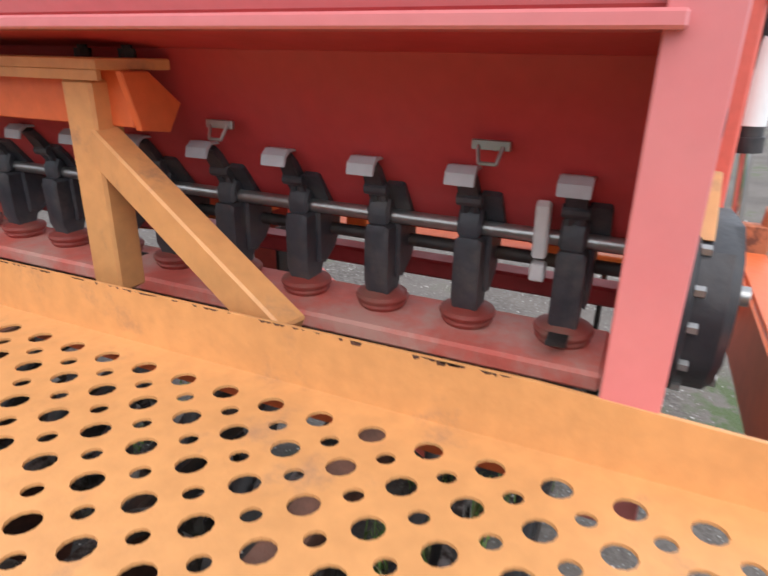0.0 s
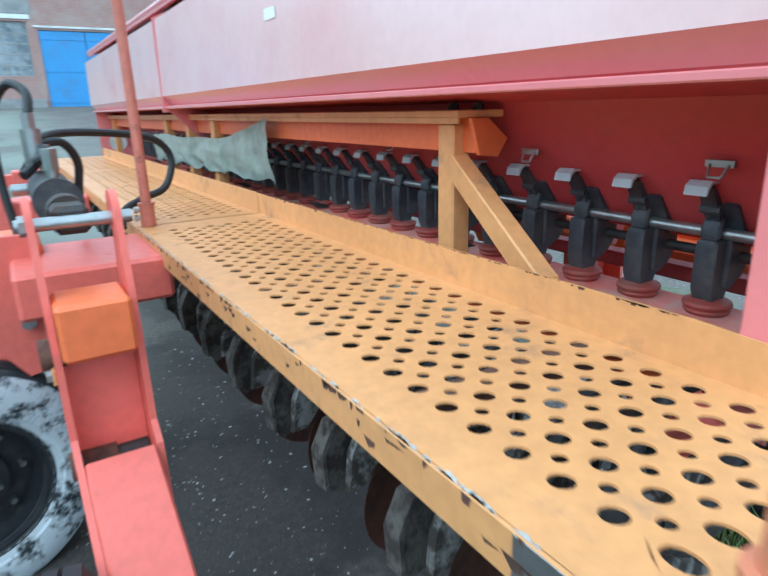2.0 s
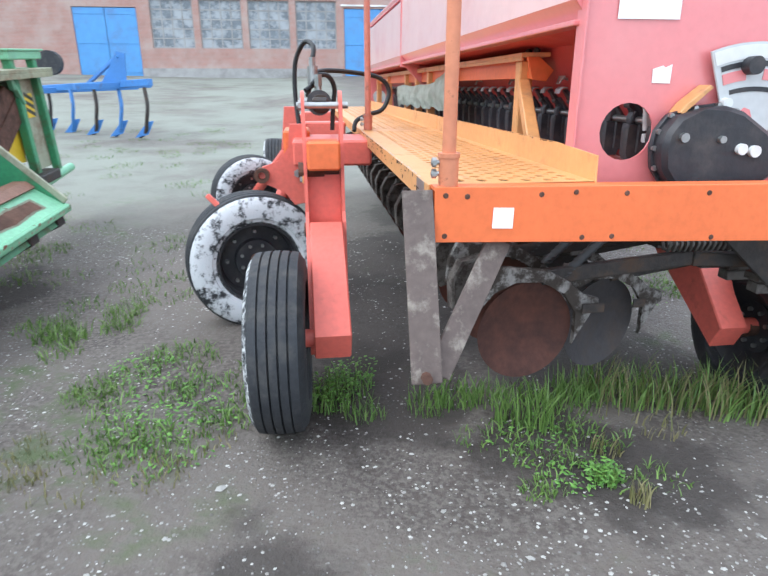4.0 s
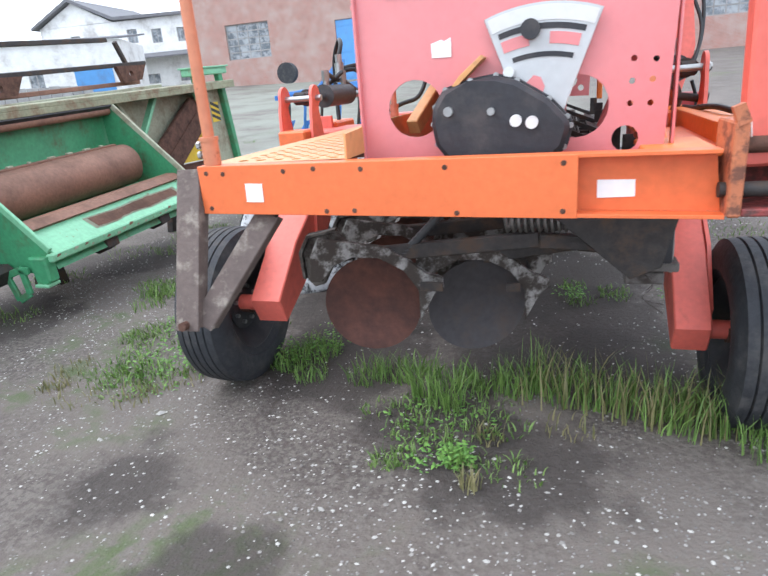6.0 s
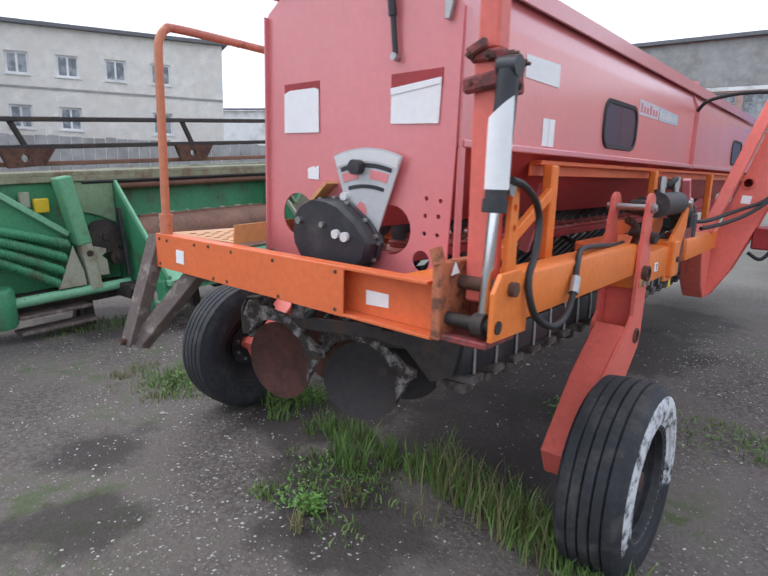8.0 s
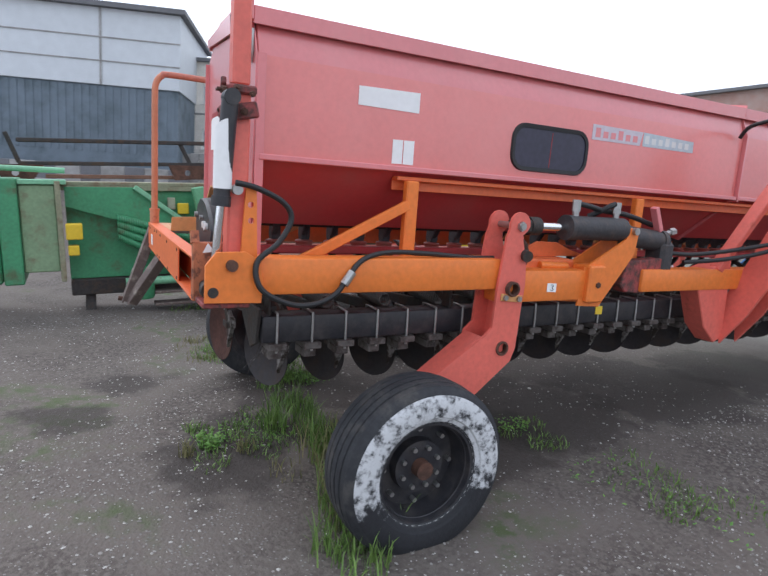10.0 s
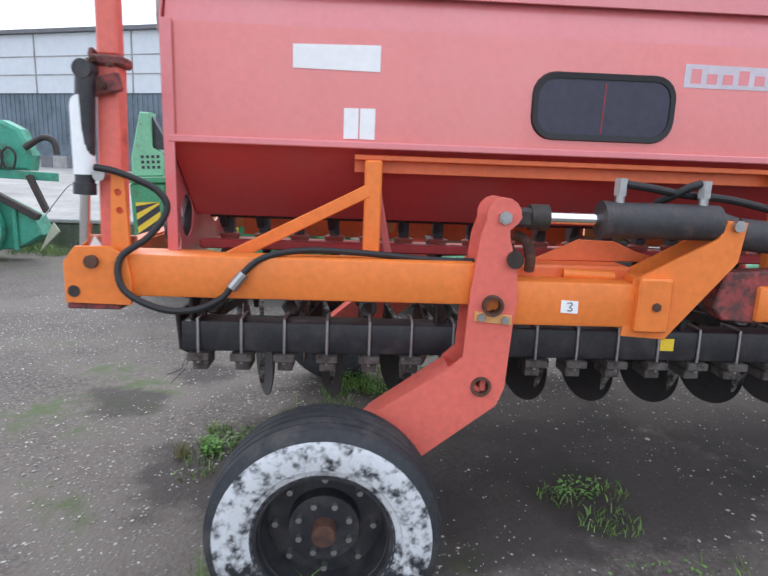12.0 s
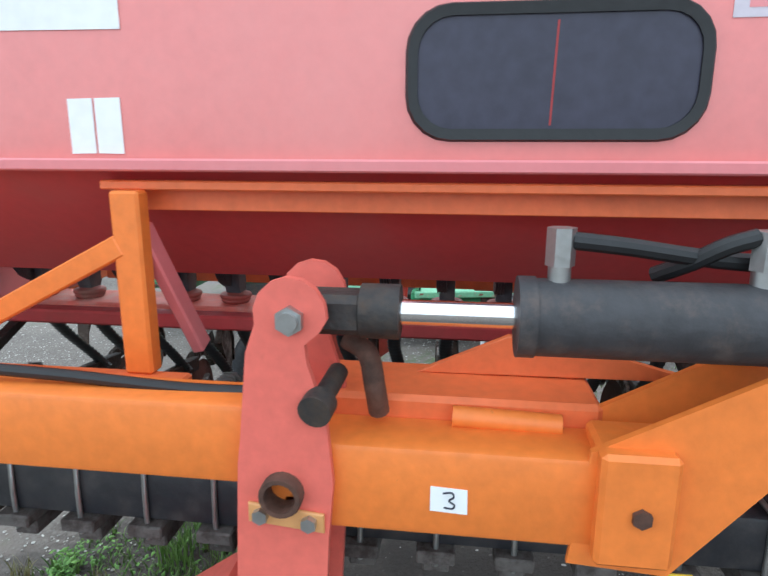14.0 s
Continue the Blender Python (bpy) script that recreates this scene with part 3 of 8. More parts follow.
# flaked paint along the walkway's edges
def chips(name, material, label, seed, count, place):
    rnd = random.Random(seed)
    bm = B()
    for _ in range(count):
        a, b, c, d = place(rnd)
        try:
            bm.faces.new([bm.verts.new(p) for p in (a, b, c, d)])
        except ValueError:
            pass
    own(name, bm, material, label, kind="stuff")


def toe_chip(rnd):
    y, w, hgt = rnd.uniform(0.36, 2.2), rnd.uniform(0.004, 0.018), rnd.uniform(0.001, 0.004) if rnd.random() < 0.9 else rnd.uniform(0.005, 0.011)
    x, z = 0.4814, 1.2338
    return (x, y, z), (x, y + w, z), (x, y + w * rnd.uniform(0.5, 0.9), z - hgt), (x, y + w * rnd.uniform(0.0, 0.4), z - hgt * rnd.uniform(0.5, 1))


def edge_chip(rnd):
    y, w, d = rnd.uniform(0.20, 2.2), rnd.uniform(0.004, 0.030), rnd.uniform(0.002, 0.009)
    z = 1.1506
    return (-0.004, y, z), (-0.004, y + w, z), (-0.004 + d, y + w * rnd.uniform(0.5, 0.9), z), (-0.004 + d * rnd.uniform(0.4, 1), y + w * rnd.uniform(0.1, 0.4), z)


def face_chip(rnd):
    y, w, d = rnd.uniform(0.20, 2.2), rnd.uniform(0.004, 0.035), rnd.uniform(0.004, 0.016)
    x = -0.0066
    z = 1.1495 if rnd.random() < 0.6 else rnd.uniform(1.10, 1.14)
    return (x, y, z), (x, y + w, z), (x, y + w * rnd.uniform(0.5, 0.9), z - d), (x, y + w * rnd.uniform(0.1, 0.4), z - d * rnd.uniform(0.4, 1))


chips("worn_edge", M_RUST, "rust showing on the toe board's edge", 3, 110, toe_chip)
chips("worn_edge", mat("bare_pale_metal", (0.55, 0.52, 0.47), 0.5, metal=0.3, spread=0.2, bump=0.1), "pale bare metal on the walkway's edge", 4, 150, edge_chip)
chips("worn_edge", M_RUST, "rust spots on the walkway flange", 6, 70, face_chip)

# ---- end beam across the drill ----
bm = B()
prism(bm, [(0.0, 1.000), (1.157, 0.968), (1.157, 1.140), (0.0, 1.152)], "y", 0.0, 0.006, 0.0015)
end_beam = own("end_beam", bm, M_ORANGE, "orange steel channel across the end of the drill")
bm = B()
prism(bm, [(0.0, 1.142), (0.0, 1.152), (1.495, 1.137), (1.495, 1.127)], "y", 0.0065, 0.062, 0.001)
prism(bm, [(0.0, 1.000), (0.0, 1.010), (1.515, 0.970), (1.515, 0.960)], "y", 0.0065, 0.062, 0.001)
prism(bm, [(1.158, 1.131), (1.158, 1.1405), (1.495, 1.137), (1.495, 1.127)], "y", 0.0, 0.0064, 0.001)
prism(bm, [(1.158, 0.970), (1.158, 0.979), (1.512, 0.971), (1.512, 0.961)], "y", 0.0, 0.0064, 0.001)
own("flange", bm, M_ORANGE, parent=end_beam)
bm = B()
prism(bm, [(0.0, 1.010), (1.515, 0.970), (1.495, 1.128), (0.0, 1.142)], "y", 0.063, 0.070)
own("web", bm, M_ORANGE, parent=end_beam)
for x, dz in ((0.03, 0.13), (0.09, 0.128), (0.03, 0.018), (0.30, 0.135), (0.43, 0.013), (0.52, 0.016), (0.55, 0.140), (0.83, 0.012), (0.80, 0.142), (1.12, 0.02), (1.12, 0.15), (0.40, 0.142)):
    zb = 1.0 - 0.0277 * x
    bm = B()
    cyl(bm, (x, -0.0025, zb + dz), (x, 0.0, zb + dz), 0.0065, 0.008, seg=8)
    own("rivet", bm, M_RUST, parent=end_beam)


def paper(parent_name, corners, axis_thin, label="blank white paper label", material=None, th=0.0015):
    """A stuck-on label: four corners in space, slightly proud of its support."""
    bm = B()
    vs = [bm.verts.new(c) for c in corners]
    f = bm.faces.new(vs)
    ret = bmesh.ops.extrude_face_region(bm, geom=[f])
    bmesh.ops.translate(bm, vec=Vector(axis_thin) * th, verts=[g for g in ret["geom"] if isinstance(g, bmesh.types.BMVert)])
    return own(parent_name, bm, material or M_PAPER, label)


def xz(y, *pts):
    return [(u, y, v) for u, v in pts]


def yz(x, *pts):
    return [(x, u, v) for u, v in pts]


paper("paper_label", xz(-0.0015, (0.163, 1.036), (0.222, 1.034), (0.223, 1.092), (0.165, 1.094)), (0, -1, 0))
paper("paper_label", xz(0.0615, (1.209, 1.012), (1.306, 1.014), (1.305, 1.060), (1.208, 1.062)), (0, -1, 0))
paper("paper_label", xz(0.254, (0.726, 1.418), (0.786, 1.416), (0.786, 1.472), (0.764, 1.462), (0.757, 1.468), (0.724, 1.458)), (0, -1, 0), "torn white paper label")
paper("dark_sticker", xz(0.255, (0.590, 1.74), (0.784, 1.745), (0.786, 1.790), (0.588, 1.785)), (0, -1, 0), "dark red sticker above the paper", M_DEEPRED)
paper("dark_sticker", xz(0.255, (1.138, 1.72), (1.350, 1.735), (1.352, 1.792), (1.137, 1.785)), (0, -1, 0), "dark red sticker above the paper", M_DEEPRED)
paper("paper_label", xz(0.252, (0.590, 1.597), (0.787, 1.597), (0.783, 1.758), (0.76, 1.764), (0.62, 1.760), (0.590, 1.748)), (0, -1, 0), "blank white paper sheet with a worn upper edge")
paper("paper_label", xz(0.252, (1.141, 1.620), (1.343, 1.616), (1.349, 1.762), (1.141, 1.735)), (0, -1, 0), "blank white paper sheet with a folded upper edge")
paper("fold", xz(0.249, (1.141, 1.715), (1.349, 1.742), (1.349, 1.762), (1.139, 1.738)), (0, -1, 0), "folded strip of the paper")
paper("paper_label", yz(1.4062, (0.731, 1.821), (1.052, 1.818), (1.052, 1.911), (0.731, 1.904)), (1, 0, 0), "blank white label on the hopper side")
paper("paper_label", yz(1.4062, (0.921, 1.575), (0.976, 1.576), (0.976, 1.687), (0.921, 1.686)), (1, 0, 0), "small blank white label")
paper("paper_label", yz(1.4062, (0.981, 1.576), (1.038, 1.575), (1.038, 1.688), (0.981, 1.687)), (1, 0, 0), "small blank white label")

# hopper windows
def rounded(u0, u1, v0, v1, r, k=5):
    out = []
    for cu, cv, a0 in ((u1 - r, v1 - r, 0), (u0 + r, v1 - r, 90), (u0 + r, v0 + r, 180), (u1 - r, v0 + r, 270)):
        for i in range(k + 1):
            a = radians(a0 + 90 * i / k)
            out.append((cu + r * math.cos(a), cv + r * math.sin(a)))
    return out


for u0 in (1.625, 5.32):
    bm = B()
    outer, inner = rounded(u0, u0 + 0.555, 1.600, 1.850, 0.085), rounded(u0 + 0.024, u0 + 0.531, 1.624, 1.826, 0.065)
    a = [bm.verts.new((1.4052, u, v)) for u, v in outer]
    b = [bm.verts.new((1.416, u + (u0 + 0.2775 - u) * 0.02, v + (1.725 - v) * 0.03)) for u, v in outer]
    c = [bm.verts.new((1.414, u, v)) for u, v in inner]
    d = [bm.verts.new((1.4052, u, v)) for u, v in inner]
    k = len(outer)
    for p, q in ((a, b), (b, c), (c, d)):
        for i in range(k):
            bm.faces.new((p[i], p[(i + 1) % k], q[(i + 1) % k], q[i]))
    win = own("window", bm, M_HOSE, "dark hopper window in a black rubber seal")
    bm = B()
    prism(bm, inner, "x", 1.4056, 1.4085)
    own("pane", bm, M_WINDOW, "dark tinted pane", win)
    bm = B()
    prism(bm, [(u0 + 0.272, 1.63), (u0 + 0.276, 1.63), (u0 + 0.281, 1.815), (u0 + 0.277, 1.815)], "x", 1.4086, 1.4093)
    own("streak", bm, M_DEEPRED, parent=win)

# maker's name plate: plain shapes in its colours
bm = B()
prism(bm, [(2.20, 1.812), (2.60, 1.812), (2.62, 1.893), (2.20, 1.897)], "x", 1.4055, 1.4068)
own("name_plate", bm, mat("pale_lilac_sticker", (0.62, 0.55, 0.60), 0.5, bump=0.02), "pale worn maker's sticker")
bm = B()
prism(bm, [(2.625, 1.812), (3.10, 1.812), (3.095, 1.880), (2.625, 1.893)], "x", 1.4055, 1.4068)
own("name_plate", bm, mat("grey_blue_sticker", (0.50, 0.56, 0.60), 0.5, bump=0.02), "grey-blue worn maker's sticker")
rnd = random.Random(8)
for i in range(6):
    bm = B()
    u = 2.225 + i * 0.062
    prism(bm, [(u, 1.828), (u + 0.040, 1.828), (u + 0.040, 1.828 + (0.052 if i in (0, 3) else 0.036)), (u, 1.828 + (0.052 if i in (0, 3) else 0.036))], "x", 1.4069, 1.4074)
    own("letter_bar", bm, M_RED, "faded red mark")
for i in range(7):
    bm = B()
    u = 2.640 + i * 0.062
    prism(bm, [(u, 1.828), (u + 0.038, 1.828), (u + 0.038, 1.864 + (0.012 if i in (0, 3) else 0)), (u, 1.864 + (0.012 if i in (0, 3) else 0))], "x", 1.4069, 1.4074)
    own("letter_bar", bm, M_WHITEPLATE, "worn white mark")


# ---- wheels ----
def tyre_profile(r, w):
    h = w / 2
    out = [(r * 0.56, -h * 0.78), (r * 0.60, -h * 0.86), (r * 0.645, -h * 0.90), (r * 0.66, -h * 0.97), (r * 0.70, -h * 0.99), (r * 0.80, -h * 1.0), (r * 0.90, -h * 0.93), (r * 0.955, -h * 0.80)]
    ribs = 5
    x0, x1 = -h * 0.78, h * 0.78
    step = (x1 - x0) / ribs
    for i in range(ribs):
        a = x0 + i * step
        crown = lambda x: r * (1.0 - 0.035 * (x / h) ** 2)
        out += [(crown(a) if i == 0 else r * 0.962, a), (crown(a + step * 0.10), a + step * 0.10), (crown(a + step * 0.86), a + step * 0.86), (r * 0.962, a + step * 0.95)]
    out += [(r * 0.955, h * 0.80), (r * 0.90, h * 0.93), (r * 0.80, h * 1.0), (r * 0.70, h * 0.99), (r * 0.66, h * 0.97), (r * 0.645, h * 0.90), (r * 0.60, h * 0.86), (r * 0.56, h * 0.78)]
    return out


def wheel(m, r=0.372, w=0.235, side=1, whitewall=(True, True), label="ribbed rubber tyre", band=(0.58, 0.93), wall=None):
    """Wheel round local z; side: where its dished face looks."""
    base = part("wheel", lathe(B(), [(r * 0.30, -0.02), (r * 0.55, -w * 0.40), (r * 0.585, -w * 0.40), (r * 0.585, -w * 0.34), (r * 0.53, -w * 0.30), (r * 0.53, w * 0.30), (r * 0.585, w * 0.34), (r * 0.585, w * 0.40), (r * 0.55, w * 0.40), (r * 0.50, -w * 0.05 * side), (r * 0.30, -0.01), (r * 0.30, -0.02)], Matrix(), 40), M_BLACK, drill, "black pressed-steel wheel with a tyre")
    base.matrix_parent_inverse = drill_m
    base.matrix_basis = m
    bm = B()
    lathe(bm, tyre_profile(r, w), Matrix(), 48)
    for f in bm.faces:
        c = f.calc_center_median()
        rad = math.hypot(c.x, c.y)
        if r * band[0] < rad < r * band[1]:
            if (c.z > 0 and whitewall[0]) or (c.z < 0 and whitewall[1]):
                f.material_index = 1
    part("tyre", bm, [M_RUBBER, wall or M_WHITEWALL], base, label)
    bm = B()
    cyl(bm, (0, 0, -0.035), (0, 0, 0.035), r * 0.32, r * 0.30, seg=24)
    part("wheel_disc", bm, M_BLACK, base, "black wheel disc")
    bm = B()
    cyl(bm, (0, 0, -0.085), (0, 0, 0.085), r * 0.115, r * 0.10, seg=18)
    part("hub", bm, M_RUST, base, "rusty wheel hub")
    for i in range(16):
        a = 2 * math.pi * (i + (0.5 if i > 7 else 0)) / 8
        q, top = (0.42, 0.022) if i < 8 else (0.23, 0.052)
        bm = B()
        cyl(bm, (r * q * math.cos(a), r * q * math.sin(a), -top), (r * q * math.cos(a), r * q * math.sin(a), top), 0.011, seg=6)
        part("wheel_nut", bm, M_STEEL, base)
    bm = B()
    lathe(bm, [(r * 0.592, w * 0.36), (r * 0.612, w * 0.41), (r * 0.605, w * 0.43), (r * 0.585, w * 0.415)], Matrix(), 40, True)
    part("rim_edge", bm, M_STEEL, base, "bare bright rim edge")
    return base


wheel(pose(1.862, 0.898, 0.275, 0, 90, 0), 0.396, 0.270, 1, (True, False), "ribbed rubber tyre with flaking white paint on the wall", (0.62, 0.90), M_WORNWALL)
wheel(pose(-0.488, 0.865, 0.345, 0, -90, -2), 0.400, 0.245, 1, (True, False), "ribbed rubber tyre with white paint specks", (0.66, 0.93), M_SPECKWALL)
wheel(pose(-0.690, 2.10, 0.378, 90, 0, 14), 0.428, 0.26, 1, (True, True), "rubber tyre with its wall painted white")
wheel(pose(-0.90, 4.35, 0.39, 90, 0, 20), 0.395, 0.25, 1, (True, True), "rubber tyre with a white-painted wall")
wheel(pose(-0.75, 6.0, 0.41, 0, 90, 0), 0.395, 0.25, 1, (True, True), "rubber tyre with a white-painted wall")


# ---- lift arms: two plates with a welded box leg ----
ARM = [(1.476 + 0.060 * math.cos(radians(195 - 25 * i)), 1.328 + 0.062 * math.sin(radians(195 - 25 * i))) for i in range(9)] + [(1.524, 1.302), (1.499, 1.280), (1.502, 1.25), (1.532, 1.153), (1.542, 1.04), (1.533, 0.94), (1.521, 0.718), (1.495, 0.651), (1.27, 0.476), (0.975, 0.242), (0.895, 0.375), (1.055, 0.612), (1.318, 0.785), (1.365, 0.827), (1.378, 1.066), (1.384, 1.108), (1.401, 1.264)]
LEG = [(1.500, 0.672), (1.268, 0.472), (0.850, 0.212), (0.790, 0.330), (1.055, 0.600), (1.318, 0.785)]


def lift_arm(x_in, x_out, outward, dy=0.0, axle_z=0.29, label="scarlet steel lift arm"):
    s = outward
    bm = B()
    prism(bm, [(u + dy, v) for u, v in ARM], "x", x_out - 0.016 * s, x_out, holes=[(1.456 + dy, 1.02, 0.036), (1.436 + dy, 0.722, 0.036)])
    arm = own("lift_arm", bm, M_SCARLET, label)
    bm = B()
    prism(bm, [(u + dy, v) for u, v in ARM[:18] + ARM[-5:]], "x", x_in, x_in + 0.016 * s)
    own("inner_plate", bm, M_SCARLET, parent=arm)
    bm = B()
    prism(bm, [(u + dy, v + (axle_z - 0.29) * max(0.0, (1.3 - u) / 0.45)) for u, v in LEG], "x", x_in + 0.017 * s, x_out - 0.017 * s, 0.006)
    own("leg", bm, M_SCARLET, parent=arm)
    bm = B()
    prism(bm, [(1.435 + dy, 0.70), (1.455 + dy, 1.0), (1.470 + dy, 1.0), (1.455 + dy, 0.68)], "x", x_in + 0.017 * s, x_out - 0.017 * s)
    own("web", bm, M_SCARLET, parent=arm)
    bm = B()
    cyl(bm, (x_in - 0.03 * s, 1.478 + dy, 1.322), (x_out + 0.022 * s, 1.478 + dy, 1.322), 0.016, seg=16)
    cyl(bm, (x_out, 1.478 + dy, 1.322), (x_out + 0.014 * s, 1.478 + dy, 1.322), 0.024, seg=6)
    own("pin", bm, M_STEEL, "grey steel pin", arm)
    for u, v in ((1.456, 1.02), (1.436, 0.722)):
        bm = B()
        d = 0.026 if v > 0.9 else 0.010
        lathe(bm, [(0.027, -0.10), (0.035, -0.10), (0.037, d - 0.004), (0.035, d), (0.027, d)], Matrix.Translation((x_out, u + dy, v)) @ Matrix.Rotation(radians(90 * s), 4, "Y"), 20, True)
        own("bush", bm, M_RUST, "rusty steel bush", arm)
        bm = B()
        cyl(bm, (x_in + 0.02 * s, u + dy, v), (x_out - 0.085 * s, u + dy, v), 0.026, seg=16)
        own("spindle", bm, M_DARK, parent=arm)
    bm = B()
    prism(bm, [(1.395 + dy, 0.962), (1.527 + dy, 0.950), (1.527 + dy, 0.985), (1.395 + dy, 0.998)], "x", x_out, x_out + 0.008 * s, 0.002)
    own("keeper_plate", bm, M_YELLOW, "yellow keeper plate", arm)
    for u, v in ((1.418, 0.978), (1.502, 0.970)):
        bm = B()
        cyl(bm, (x_out + 0.008 * s, u + dy, v), (x_out + 0.020 * s, u + dy, v), 0.014, seg=6)
        own("bolt", bm, M_STEEL, parent=arm)
    bm = B()
    cyl(bm, (x_in + 0.03 * s, 0.898 + dy, axle_z), (x_out + 0.10 * s, 0.898 + dy, axle_z), 0.04, seg=16)
    own("axle", bm, M_SCARLET, parent=arm)
    return arm


lift_arm(1.548, 1.722, 1, 0.0, 0.285, "scarlet steel lift arm carrying the front wheel")
lift_arm(-0.165, -0.360, -1, -0.050, 0.36, "scarlet steel lift arm carrying the rear wheel")
bm = B()
box(bm, -0.342, -0.184, 1.27, 1.43, 1.03, 1.165, 0.01)
own("stop_block", bm, M_ORANGE, "orange stop block between the arm plates")

# ---- front tool bar ----
bm = B()
box(bm, 1.585, 1.700, 0.20, 1.40, 1.012, 1.160, 0.012, 2)
own("tool_bar", bm, M_ORANGE2, "bright orange square-tube tool bar")
bm = B()
box(bm, 1.58, 1.705, 1.401, 1.99, 0.945, 1.105, 0.012, 2)
bar2 = own("tool_bar", bm, M_ORANGE2, "bright orange square-tube tool bar")
bm = B()
box(bm, 1.40, 1.585, 1.40, 2.0, 1.07, 1.145, 0.01)
own("deck", bm, M_ORANGE, parent=bar2)
bm = B()
box(bm, 1.60, 1.735, 1.965, 2.085, 0.935, 1.130, 0.008)
own("end_box", bm, M_ORANGE2, "orange end box with a rusty bolt", bar2)
bm = B()
cyl(bm, (1.735, 2.03, 1.03), (1.744, 2.03, 1.03), 0.016, seg=6)
own("bolt", bm, M_RUST, parent=bar2)
bm = B()
prism(bm, [(1.93, 0.915), (2.09, 0.905), (2.32, 1.19), (2.335, 1.33), (2.26, 1.335), (2.24, 1.27), (1.955, 1.12)], "x", 1.690, 1.704, 0.002)
prism(bm, [(1.93, 0.915), (2.09, 0.905), (2.32, 1.19), (2.335, 1.33), (2.26, 1.335), (2.24, 1.27), (1.955, 1.12)], "x", 1.56, 1.574, 0.002)
own("gusset", bm, M_ORANGE2, "orange cylinder bracket plate")
bm = B()
box(bm, 1.585, 1.700, 2.42, 4.6, 0.975, 1.105, 0.012, 2)
own("tool_bar", bm, M_ORANGE2, "bright orange square-tube tool bar")
bm = B()
prism(bm, [(0.010, 0.990), (0.225, 0.985), (0.230, 1.06), (0.215, 1.150), (0.16, 1.185), (0.05, 1.182), (0.010, 1.13)], "x", 1.700, 1.716, 0.002, holes=())
hinge = own("hinge_plate", bm, M_ORANGE2, "orange hinge plate with a large pin")
bm = B()
cyl(bm, (1.52, 0.106, 1.133), (1.735, 0.106, 1.133), 0.022, seg=16)
own("pin", bm, M_RUST, parent=hinge)
bm = B()
prism(bm, [(0.010, 0.985), (0.225, 0.985), (0.215, 1.150), (0.010, 1.15)], "x", 1.53, 1.545, 0.002)
own("inner_plate", bm, M_ORANGE, parent=hinge)

# support legs under the hopper, front side
bm = B()
box(bm, 1.335, 1.395, 0.965, HOP1, 1.500, 1.520, 0.003)
box(bm, 1.335, 1.345, 0.965, HOP1, 1.453, 1.500, 0.002)
own("support_rail", bm, M_ORANGE, "orange-red angle rail below the hopper")
for y in (1.005, 2.62, 4.4):
    bm = B()
    box(bm, 1.385, 1.432, y, y + 0.066, 1.095, 1.500, 0.006)
    own("support_leg", bm, M_ORANGE2, "orange support leg")
bm = B()
bar(bm, (1.385, 1.048, 1.42), (1.27, 1.115, 1.11), 0.05, 0.03, (0, 1, 0), 0.004)
own("brace", bm, M_RED, "red slanting brace behind the leg")
bm = B()
bar(bm, (1.420, 0.435, 1.085), (1.420, 1.020, 1.385), 0.030, 0.048, (0, 0, 1), 0.004)
own("brace", bm, M_ORANGE2, "orange diagonal brace")
bm = B()
box(bm, 1.40, 1.62, 0.40, 1.15, 1.060, 1.095, 0.006)
own("base_rail", bm, M_ORANGE, "orange base rail under the braces")

# support rail and legs, rear side
bm = B()
prism(bm, [(0.598, 1.080), (0.712, 1.040), (0.712, HOP1), (0.598, HOP1)], "z", 1.528, 1.546, 0.002)
prism(bm, [(0.606, 1.513), (0.598, 1.513), (0.598, 1.528), (0.606, 1.528)], "y", 1.080, HOP1)
own("support_rail", bm, M_YELLOW, "yellow-orange angle rail below the hopper")
bm = B()
box(bm, 0.640, 0.652, 1.062, HOP1, 1.440, 1.527, 0.002)
own("rail_web", bm, M_ORANGE, "orange web of the rail")
bm = B()
prism(bm, [(0.612, 1.527), (0.668, 1.527), (0.735, 1.474), (0.703, 1.428), (0.640, 1.436)], "y", 1.044, 1.058, 0.002)
own("rail_gusset", bm, M_ORANGE, "orange end gusset of the rail")
for y in (1.108, 3.17, 3.70, 4.28, 5.6, 6.6):
    bm = B()
    box(bm, 0.606, 0.666, y, y + 0.066, 1.152, 1.513, 0.005)
    own("support_leg", bm, M_YELLOW, "yellow-orange support leg")
bm = B()
bar(bm, (0.632, 1.13, 1.415), (0.540, 0.712, 1.185), 0.050, 0.060, (0, 0, 1), 0.004)
own("brace", bm, M_YELLOW, "yellow-orange diagonal brace")

